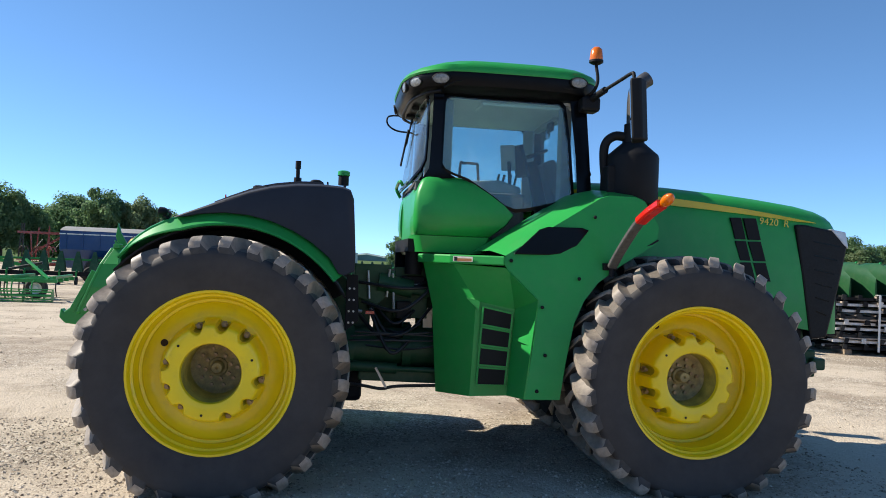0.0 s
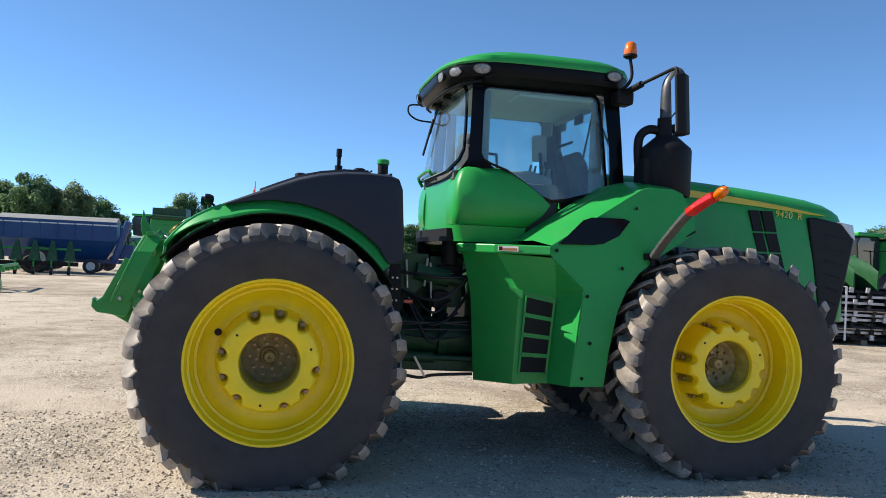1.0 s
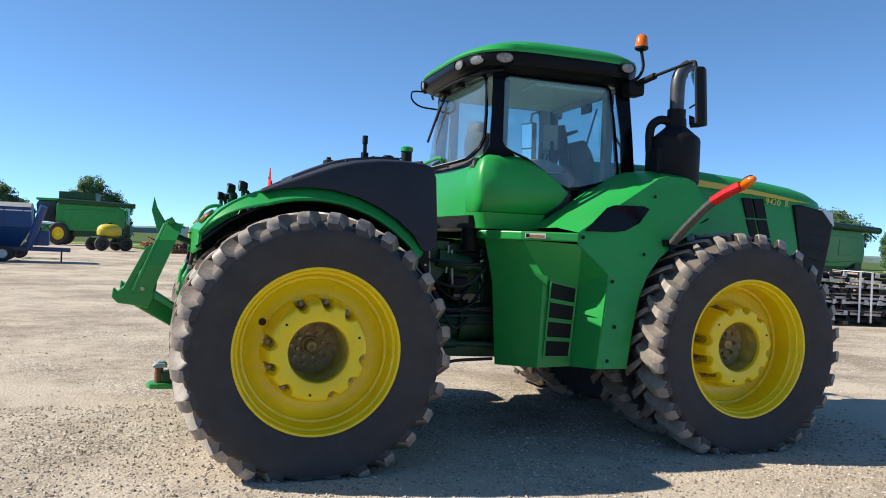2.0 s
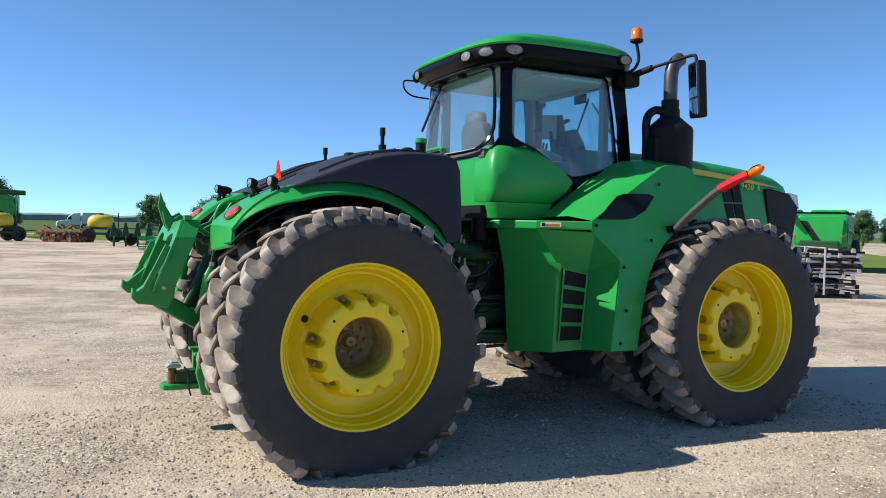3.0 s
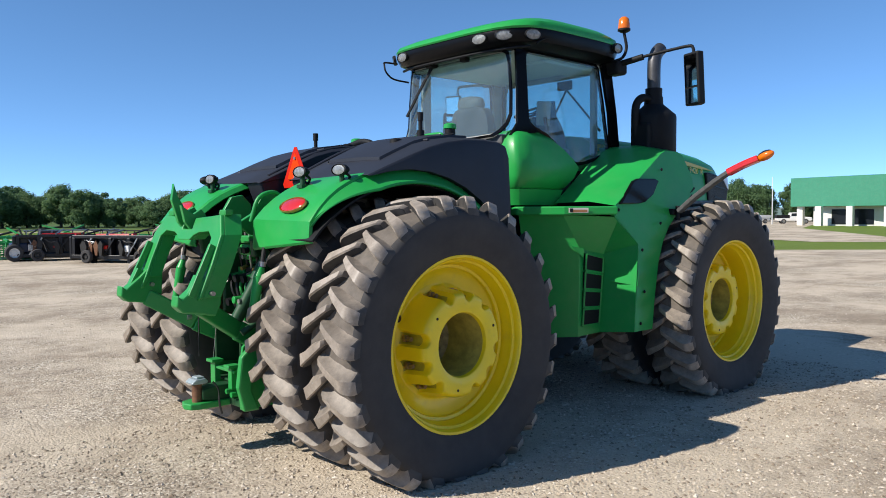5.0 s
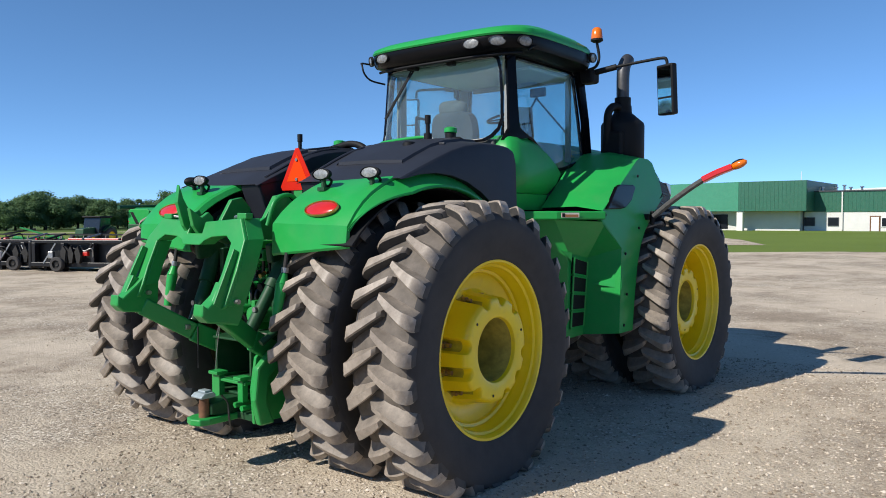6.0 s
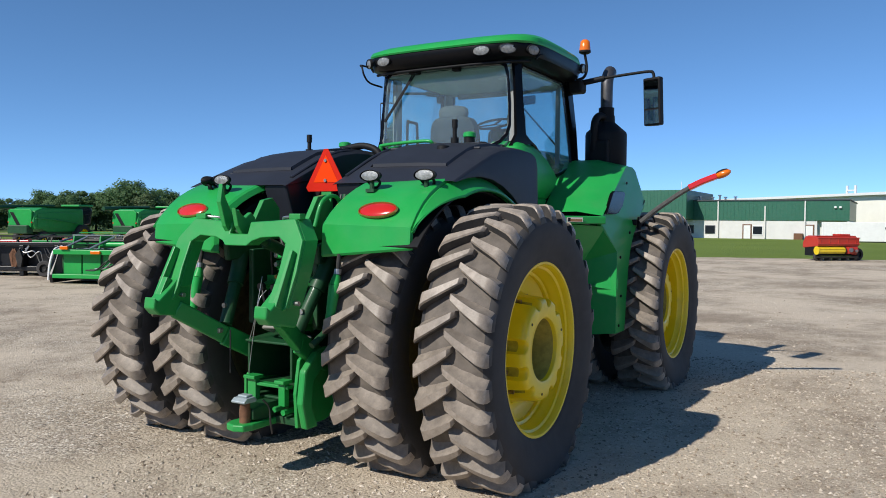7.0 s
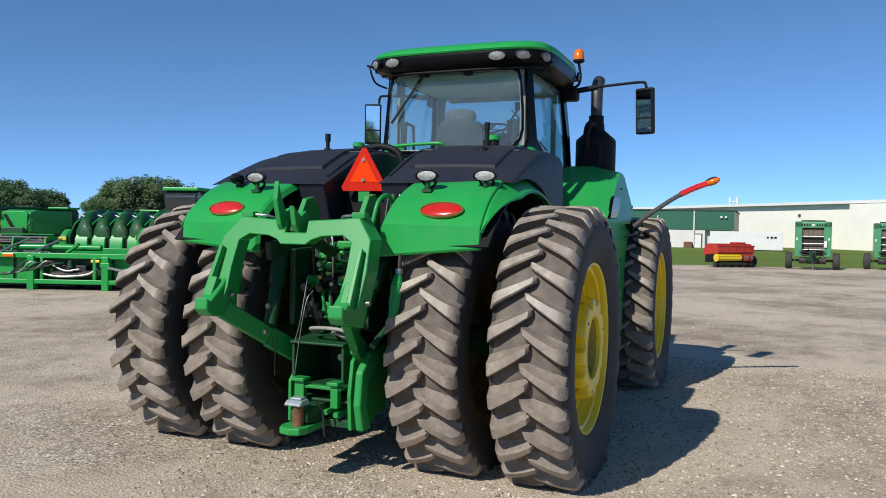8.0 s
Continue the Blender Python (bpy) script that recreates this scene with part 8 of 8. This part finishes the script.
def mower(at, turn):
    c = thing("disc_mower", at, turn, "dark blue-black trailed mower with pale wheels", "mower")
    part("deck", box(B(), -1.5, 1.5, -0.5, 0.5, 0.35, 0.75), plain("blue_black_paint", (0.02, 0.03, 0.07, 1), rough=0.4), c, bevel=0.05)
    part("gearbox", box(B(), -0.4, 0.4, -0.3, 0.3, 0.75, 1.25), IRON, c, bevel=0.06)
    part("guard", box(B(), -1.3, 1.2, -0.35, 0.4, 0.95, 1.05), BLACKPL, c, bevel=0.02)
    rng = random.Random(8)
    for k in range(9):
        x, z = rng.uniform(-1.0, 1.0), rng.uniform(0.7, 1.1)
        part("frame_tube", beam(B(), (x, rng.uniform(-0.5, 0.3), z - 0.4), (x + rng.uniform(-0.4, 0.4), rng.uniform(-0.5, 0.3), z + 0.25), 0.06, 0.06), (STEEL, IRON, BLACKPL)[k % 3], c)
    for k in range(5):
        x = -0.9 + 0.42 * k
        part("hose", tube(B(), [(x, -0.5, 0.7), (x + 0.1, -0.6, 1.15), (x + 0.3, -0.45, 0.8)], 0.025, 6), HOSE, c, smooth=60)
    for x in (-1.4, 1.4):
        add_wheel(c, x, -0.6, 0.36, 0.24, WHITE)
    return c


mower((6.3, 30.4, 0), -8)


def small_tractor(at, turn):
    c = thing("utility_tractor", at, turn, "dark utility tractor with glazed cab among headers", "tractor")
    part("hood", prism(B(), [(0.2, 0.9), (0.2, 1.75), (1.9, 1.6), (2.0, 0.9)], -0.42, 0.42), GREEN_DARK, c, bevel=0.06)
    part("cab", prism(B(), [(-1.2, 1.0), (-1.1, 2.65), (0.2, 2.65), (0.5, 1.2)], -0.8, 0.8), DARKCAB, c, bevel=0.05)
    part("cab_roof", box(B(), -1.3, 0.4, -0.9, 0.9, 2.65, 2.8), BLACKPL, c, bevel=0.05)
    part("chassis", box(B(), -1.3, 1.9, -0.35, 0.35, 0.6, 1.0), GREEN_DARK, c)
    for s in (-1, 1):
        add_wheel(c, -0.8, s * 0.95, 0.85, 0.5)
        add_wheel(c, 1.5, s * 0.85, 0.55, 0.38)
        part("fender", prism(B(), [(-1.6, 1.2), (-1.4, 1.75), (-0.6, 1.9), (0.1, 1.4), (-0.7, 1.75)], s * 0.75, s * 1.15), GREEN_DARK, c)
    return c


small_tractor((22.5, 46.7, 0), 205).scale = (0.78, 0.78, 0.72)


def conditioner(at, turn):
    c = thing("mower_conditioner", at, turn, "red and yellow hay mower parked at the lawn edge", "hay machine")
    RM = paint("red_hay_paint", (0.52, 0.035, 0.02, 1), dusty=0.15)
    part("body", prism(B(), [(-0.75, 1.05), (-0.80, 1.62), (-0.3, 1.78), (0.6, 1.75), (0.9, 1.3), (0.9, 0.9)], -1.7, 1.7, "x"), RM, c, bevel=0.05)
    part("shield_lip", box(box(B(), -1.72, 1.72, -0.86, -0.76, 1.18, 1.26), -1.72, 1.72, -0.84, -0.70, 1.60, 1.68), RM, c, bevel=0.02)
    part("top_shield", box(box(B(), -1.6, 1.65, -0.5, 0.5, 1.72, 1.80), 0.3, 1.2, -0.45, 0.3, 1.80, 1.92), RM, c, bevel=0.03)
    for k in range(5):
        part("shield_rib", box(B(), -1.5 + k * 0.72, -1.46 + k * 0.72, -0.815, -0.77, 1.26, 1.60), RM, c)
    part("reel_shadow", box(B(), -1.65, 1.6, -0.55, 0.7, 0.35, 1.05), BLACKPL, c)
    roll = part("roller", cyl(B(), (-1.70, -0.70, 0.74), (0.45, -0.70, 0.74), 0.24, n=20), STRIPE, c, "yellow roller guard", smooth=40)
    for k in range(4):
        a = radians(110 + 42 * k)
        part("roller_bar", beam(B(), (-1.68, -0.70 + 0.26 * math.cos(a), 0.74 + 0.26 * math.sin(a)), (0.43, -0.70 + 0.26 * math.cos(a), 0.74 + 0.26 * math.sin(a)), 0.05, 0.03), STRIPE, roll)
    for x in (-1.74, 0.48):
        part("roller_plate", spin(B(), [(0.0, x - 0.02), (0.30, x - 0.02), (0.30, x + 0.02), (0.0, x + 0.02)], 18, "x", Matrix.Translation((0, -0.70, 0.74))), STRIPE if x < 0 else IRON, roll)
    part("gear_case", box(B(), 0.62, 1.12, -0.95, -0.4, 0.50, 1.02), RM, c, bevel=0.05)
    part("belt_guard", prism(B(), [(-0.6, 0.4), (-0.85, 0.7), (-0.7, 1.15), (-0.2, 1.1), (0.2, 0.5)], 1.2, 1.62, "x"), RM, c, bevel=0.05)
    part("drive_pulley", cyl(B(), (0.86, -0.96, 0.78), (0.86, -1.02, 0.78), 0.16, n=16), STEEL, c)
    part("idler_pulley", cyl(B(), (1.40, -0.86, 0.72), (1.40, -0.90, 0.72), 0.11, n=16), STEEL, c)
    part("cutter_bar", box(B(), -1.7, 1.6, -0.85, -0.3, 0.20, 0.32), IRON, c, bevel=0.02)
    for k in range(5):
        part("skid", prism(B(), [(-0.9, 0.10), (-0.9, 0.22), (-0.2, 0.22), (-0.3, 0.02)], -1.5 + k * 0.7, -1.36 + k * 0.7, "x"), IRON, c)
    add_wheel(c, 2.0, -0.2, 0.45, 0.3, IRON)
    add_wheel(c, -1.55, -0.5, 0.28, 0.2, IRON)
    part("drawpole", beam(B(), (0, 0.6, 0.7), (0.4, 3.0, 0.5), 0.14, 0.14), RM, c)
    return c


conditioner((41.6, -1.0, 0), -48).scale = (0.74, 0.74, 0.74)


def baler(at, turn, label):
    """A round baler from its drawbar end: arched frame, belts, pick-up and hitch."""
    c = thing("round_baler", at, turn, label, "baler", "round balers")
    BG = paint("light_green_baler", (0.075, 0.30, 0.14, 1), dusty=0.2)
    WB = plain("worn_belt", (0.16, 0.13, 0.10, 1), rough=0.8)
    bm = B()
    box(bm, -1.3, -0.76, -0.7, 0.7, 0.75, 2.95)
    box(bm, 0.76, 1.3, -0.7, 0.7, 0.75, 2.95)
    box(bm, -1.3, 1.3, -0.7, 0.6, 2.55, 2.95)
    part("frame", bm, BG, c, bevel=0.06)
    part("top_cap", prism(B(), [(-0.62, 2.94), (-0.5, 3.04), (0.5, 3.04), (0.6, 2.94)], -0.85, 0.85, "x"), GREEN_DARK, c, bevel=0.02)
    part("inner_lining", box(B(), -0.98, 0.98, 0.3, 0.36, 0.9, 2.56), IRON, c)
    for k, (z0, z1) in enumerate(((2.06, 2.50), (1.62, 2.00), (1.24, 1.58))):
        for b in range(6):
            part("belt", box(B(), -0.96 + b * 0.325, -0.66 + b * 0.325, -0.50 + 0.10 * k, -0.47 + 0.10 * k, z0, z1), WB if k % 2 == 0 else IRON, c)
        part("roller", cyl(B(), (-0.98, -0.58 + 0.08 * k, z0 - 0.03), (0.98, -0.58 + 0.08 * k, z0 - 0.03), 0.045, n=10), STEEL, c)
    part("twine_box", box(B(), 0.78, 1.0, -0.85, -0.6, 1.35, 1.75), WHITE, c, "pale net control arm", bevel=0.04)
    reel = part("pickup_reel", cyl(B(), (-0.95, -0.85, 0.55), (0.95, -0.85, 0.55), 0.20, n=14), IRON, c)
    for k in range(14):
        a = radians(140 + 28 * (k % 3))
        x = -0.91 + k * 0.14
        part("tine", beam(B(), (x, -0.85, 0.55), (x, -0.85 + 0.36 * math.cos(a), 0.55 + 0.36 * math.sin(a)), 0.02, 0.02), STEEL, reel)
    part("windguard", tube(tube(B(), [(-0.95, -0.95, 0.95), (0.0, -1.08, 0.86), (0.95, -0.95, 0.95)], 0.03, 8), [(-0.95, -0.8, 1.12), (0.0, -0.95, 1.02), (0.95, -0.8, 1.12)], 0.03, 8), IRON, c, smooth=60)
    part("gearbox", cyl(box(B(), -0.26, 0.26, -1.15, -0.6, 0.62, 1.12), (0, -1.15, 0.86), (0, -1.40, 0.82), 0.10, n=12), GREEN_DARK, c, bevel=0.05)
    part("drive_line", cyl(B(), (0, -1.4, 0.82), (0.05, -2.4, 0.66), 0.06, n=10), BLACKPL, c)
    part("drawpole", beam(beam(B(), (-0.55, -0.6, 0.70), (0, -2.3, 0.52), 0.12, 0.16), (0.55, -0.6, 0.70), (0, -2.3, 0.52), 0.12, 0.16), GREEN_DARK, c)
    for k in range(5):
        part("hose", tube(B(), [(-0.4 + 0.2 * k, -0.72, 1.15), (-0.3 + 0.15 * k, -1.05, 1.22 - 0.05 * k), (-0.1 + 0.06 * k, -1.5, 0.95), (0.04 * k, -2.2, 0.62)], 0.022, 6), HOSE if k % 2 else IRON, c, smooth=60)
    part("axle_beam", box(B(), -1.6, 1.6, -0.1, 0.1, 0.46, 0.62), GREEN_DARK, c)
    part("jack", cyl(box(B(), -0.10, 0.10, -2.1, -1.9, 0.0, 0.03), (0, -2.0, 0.02), (0, -2.0, 0.75), 0.04, n=10), STEEL, c)
    part("tailgate", prism(B(), [(0.6, 0.8), (0.6, 2.9), (1.3, 2.8), (1.9, 2.0), (1.7, 1.0)], -1.1, 1.1, "x"), GREEN_DIRTY, c, bevel=0.05)
    for k in range(10):
        if k not in (4, 5):
            part("vent_slot", box(B(), -0.85 + k * 0.18, -0.75 + k * 0.18, -0.705, -0.695, 2.66, 2.80), BLACKPL, c)
    part("badge", box(B(), -0.10, 0.10, -0.706, -0.695, 2.68, 2.80), SCREEN, c)
    for s in (-1, 1):
        part("side_lamp", box(B(), s * 1.13 - 0.05, s * 1.13 + 0.05, -0.72, -0.69, 1.8, 1.95), WHITE, c)
        w = part("wheel", spin(B(), [(0.25, s * 1.45), (0.46, s * 1.45), (0.52, s * 1.55), (0.52, s * 1.85), (0.46, s * 1.95), (0.25, s * 1.95)], 24, "x", Matrix.Translation((0, 0, 0.52))), TYRE, c, smooth=40)
        part("rim", spin(B(), [(0.0, s * 1.6), (0.26, s * 1.5), (0.26, s * 1.8), (0.0, s * 1.7)], 20, "x", Matrix.Translation((0, 0, 0.52))), IRON, w)
    return c


baler((42.6, -5.35, 0), -92, "green round baler with an open belt chamber").scale = (0.71, 0.8, 0.90)
baler((45.2, -9.55, 0), -94, "green round baler at the end of the row").scale = (0.71, 0.8, 0.90)

# barrel at the lawn edge
br = thing("barrel", (34.2, 12.9, 0), 0, "green steel barrel at the lawn edge", "barrel")
part("drum", spin(B(), [(0.0, 0.0), (0.29, 0.0), (0.3, 0.03), (0.29, 0.3), (0.305, 0.31), (0.29, 0.33), (0.29, 0.58), (0.305, 0.6), (0.29, 0.62), (0.3, 0.87), (0.29, 0.89), (0.27, 0.87), (0.0, 0.87)], 24, "z"), paint("barrel_green", (0.03, 0.26, 0.09, 1), dusty=0.2), br, smooth=35)

# green sign posts by the drive
sg2 = thing("yard_sign", (83, 48.8, -0.02), 0, "slim green and white sign between two posts", "sign")
for d in (-0.45, 0.45):
    part("post", box(B(), -0.10, 0.10, d - 0.10, d + 0.10, 0, 3.6 + (0.7 if d < 0 else 0)), paint("pale_green_post", (0.12, 0.36, 0.14, 1)), sg2)
part("board", box(B(), -0.08, 0.08, -0.34, 0.34, 2.0, 3.5), paint("pale_green_board", (0.30, 0.50, 0.30, 1)), sg2)

pole = thing("flag_pole", (118, 50.5, -0.02), 0, "tall thin white pole on the drive", "pole")
part("mast", cyl(B(), (0, 0, 0), (0, 0, 7.5), 0.09, 0.05, n=10), WHITE, pole, smooth=40)

# ---- buildings beyond the lawn ----
CLAD_G = paint("green_ribbed_cladding", (0.014, 0.125, 0.072, 1), rough=0.5, coat=0.1, dusty=0.15)
CLAD_W = plain("white_block_wall", (0.68, 0.665, 0.63, 1), rough=0.8, vary=0.08, scale=0.7)
CLAD_C = plain("cream_metal_wall", (0.84, 0.81, 0.72, 1), rough=0.6, vary=0.06, scale=0.5)
ROOFM = plain("dark_flashing", (0.05, 0.055, 0.06, 1), rough=0.5)
WINDARK = plain("dark_window_pane", (0.012, 0.014, 0.018, 1), rough=0.25, vary=0.1, bump=0, spec=0.3)

shop = thing("dealer_building", (112.0, 22.0, -0.03), -90, "long low dealer building, white below and green above", "building")
# local x runs along the front to the building's right, local -y faces the yard
part("lower_wall", box(B(), -1, 16.7, 0, 20, 0, 2.62), CLAD_W, shop, "white lower wall")
part("recess_wall", box(B(), 16.7, 20.6, 0.9, 20, 0, 2.62), CLAD_W, shop)
part("corner_pier", box(B(), 20.3, 20.6, 0, 0.4, 0, 2.62), CLAD_W, shop)
part("upper_wall", box(B(), -1, 20.6, -0.12, 20, 2.62, 5.35), CLAD_G, shop, "green clad upper wall")
part("parapet_cap", box(B(), -1.1, 20.75, -0.25, 20, 5.35, 5.52), ROOFM, shop)
for i in range(44):
    part("cladding_rib", box(B(), -1 + i * 0.5 - 0.03, -1 + i * 0.5 + 0.03, -0.15, -0.12, 2.65, 5.33), CLAD_G, shop)
CLAD_L = paint("pale_green_cladding", (0.045, 0.26, 0.15, 1), rough=0.5, coat=0.1, dusty=0.15)
part("entrance_canopy", prism(B(), [(0.3, -4.5), (0.3, 14), (-22.2, 14), (-22.2, -1.75), (-8.6, -4.5)], 2.72, 6.85, "z"), CLAD_G, shop, "projecting green entrance block", bevel=0.03)
part("canopy_side", loft(B(), [[(-8.62, -4.53, z), (-22.2, -1.79, z), (-22.2, -1.73, z), (-8.62, -4.47, z)] for z in (2.74, 6.83)]), CLAD_L, shop, "pale green angled side of the entrance")
for i in range(18):
    part("cladding_rib", box(B(), 0.2 - i * 0.5 - 0.03, 0.2 - i * 0.5 + 0.03, -4.53, -4.5, 2.75, 6.8), CLAD_G, shop)
part("entrance_wall", box(B(), -19, -1.2, -1.6, 12, 0, 2.72), CLAD_W, shop)
part("corner_pier", box(B(), -21.4, -20.6, -1.5, -0.7, 0, 2.72), CLAD_C, shop)
for x in (-17.3, -13.2, -8.5):
    part("canopy_pier", box(B(), x - 0.4, x + 0.4, -4.3, -3.5, 0, 2.72), CLAD_C, shop)
part("entrance_glazing", box(B(), -16.5, -11, -1.65, -1.58, 0.2, 2.3), WINDARK, shop, "dark entrance glazing")
for x, w, z0, z1 in ((-0.3, 1.2, 0.75, 1.75), (2.7, 1.2, 0.75, 1.75), (9.15, 1.2, 0.65, 1.75)):
    win = part("window", box(B(), x - w / 2 - 0.1, x + w / 2 + 0.1, -0.08, 0.0, z0 - 0.1, z1 + 0.1), WHITE if x > 5 else ROOFM, shop, "dark window in a thin frame")
    part("pane", box(B(), x - w / 2, x + w / 2, -0.10, -0.08, z0, z1), WINDARK, win)
for x in (7.75, 15.75):
    d = part("door", box(B(), x - 0.62, x + 0.62, -0.09, 0.0, 0, 2.05), RUST, shop, "white door in a brown frame")
    part("leaf", box(B(), x - 0.45, x + 0.45, -0.12, -0.09, 0.02, 1.9), WHITE, d)
for x in (3.8, 10.1, 15.2):
    part("downpipe", box(B(), x - 0.08, x + 0.08, -0.27, -0.13, 0.1, 4.6 if x == 10.1 else 5.3), CLAD_W, shop)
for x in (18.9, 19.5):
    part("wall_lamp", box(B(), x - 0.14, x + 0.14, -0.4, -0.12, 4.3, 4.55), WHITE, shop)
part("step_block", box(B(), 13.9, 15.0, -0.9, -0.05, 0, 0.85), RUST, shop)
for i, (x, h) in enumerate(((0.6, 0.5), (2.4, 0.4), (3.4, 0.7), (4.2, 0.4), (5.6, 0.45))):
    part("roof_vent", cyl(cyl(B(), (x, 3, 5.4), (x, 3, 5.5 + h), 0.14, n=12), (x, 3, 5.5 + h), (x, 3, 5.65 + h), 0.26, n=12), STEEL, shop)
part("antenna_mast", cyl(B(), (-2.2, 3, 6.8), (-2.2, 3, 8.4), 0.05, n=8), WHITE, shop)

hall = thing("cream_hall", (143.0, -1.0, -0.03), -135, "large cream metal hall with a low blue-grey roof", "building")
part("wall", box(B(), -42, 36, 0, 40, 0, 7.2), CLAD_C, hall)
part("roof", prism(B(), [(-0.8, 7.2), (-0.8, 7.5), (20, 8.6), (40.8, 7.5), (40.8, 7.2)], -43, 37, "x"), plain("blue_grey_roof", (0.30, 0.34, 0.40, 1), rough=0.5, metal=0.3), hall)
part("eave_trim", box(B(), -43, 37, -0.95, -0.8, 7.1, 7.55), WHITE, hall)
part("high_vent", box(B(), 22.0, 23.0, -0.1, 0.0, 4.9, 6.3), ROOFM, hall)
part("wall_lamp", box(B(), 9.5, 9.9, -0.2, 0.0, 5.2, 5.6), ROOFM, hall)
part("annex_wall", box(B(), 20.2, 36, -1.2, 0, 0, 7.0), CLAD_C, hall)
for x in (-7.5, -5.6):
    part("roof_stack", cyl(B(), (x, 1, 7.5), (x, 1, 9.0), 0.22, n=12), WHITE, hall)
part("roof_box", box(B(), -7.6, -5.5, 0.8, 1.2, 8.0, 8.25), WHITE, hall)

van = thing("storage_trailer", (99.0, -0.45, -0.03), -86, "long white storage container beside the shop", "container")
part("box_body", box(B(), -4.2, 4.25, -1.2, 1.2, 0.12, 2.36), WHITE, van, bevel=0.03)
part("skid", box(B(), -4.1, 4.15, -1.1, 1.1, 0, 0.12), IRON, van)
for i in range(28):
    part("rib", box(B(), -4.1 + i * 0.3, -4.0 + i * 0.3, -1.225, -1.2, 0.2, 2.3), WHITE, van)
for k in range(3):
    part("dark_mark", box(B(), 2.4 + k * 0.42, 2.62 + k * 0.42 + 0.08 * (k > 0), -1.236, -1.23, 1.55, 1.8), BLACKPL, van)


# ---- loose stones on the gravel ----
def pebbles(seed, n, x0, x1, y0, y1, s0, s1):
    r = np.random.RandomState(seed)
    base = np.array([(1, 0, 0), (0, 1, 0), (-1, 0, 0), (0, -1, 0), (0, 0, 1), (0, 0, -0.6)], float)
    tri = np.array([(0, 1, 4), (1, 2, 4), (2, 3, 4), (3, 0, 4), (1, 0, 5), (2, 1, 5), (3, 2, 5), (0, 3, 5)])
    size = s0 + (s1 - s0) * r.rand(n) ** 3
    ang = r.rand(n) * 6.283
    pts = base[None] * (0.6 + 0.7 * r.rand(n, 6, 1)) * size[:, None, None] * np.stack([0.8 + 0.5 * r.rand(n), 0.7 + 0.4 * r.rand(n), 0.45 + 0.3 * r.rand(n)], 1)[:, None]
    c, s = np.cos(ang)[:, None], np.sin(ang)[:, None]
    x, y = pts[..., 0] * c - pts[..., 1] * s, pts[..., 0] * s + pts[..., 1] * c
    pos = np.stack([x0 + (x1 - x0) * r.rand(n), y0 + (y1 - y0) * r.rand(n)], 1)
    v = np.stack([x + pos[:, :1], y + pos[:, 1:], pts[..., 2] + size[:, None] * 0.15], -1).reshape(-1, 3)
    f = (tri[None] + 6 * np.arange(n)[:, None, None]).reshape(-1, 3)
    me = bpy.data.meshes.new("pebbles")
    me.from_pydata(v.tolist(), [], f.tolist())
    return me


def stone_mat():
    k = Mat("loose_limestone_chips", rough=0.9, spec=0.2)
    geo = k.n.new("ShaderNodeNewGeometry")
    k.base(k.ramp(geo.outputs["Random Per Island"], (0.0, (0.20, 0.155, 0.11)), (0.5, (0.42, 0.35, 0.27)), (1.0, (0.66, 0.58, 0.48))))
    return k.m


CHIPS = stone_mat()
tagged(put("gravel_chips", pebbles(1, 75000, -7.0, 6.0, -6.6, 1.0, 0.005, 0.020), CHIPS), "loose pale stone chips scattered on the gravel", "gravel", kind="stuff")
tagged(put("gravel_chips", pebbles(2, 26000, -16.0, 22.0, -7.0, 20.0, 0.005, 0.022), CHIPS), "loose pale stone chips scattered further over the yard", "gravel", kind="stuff")
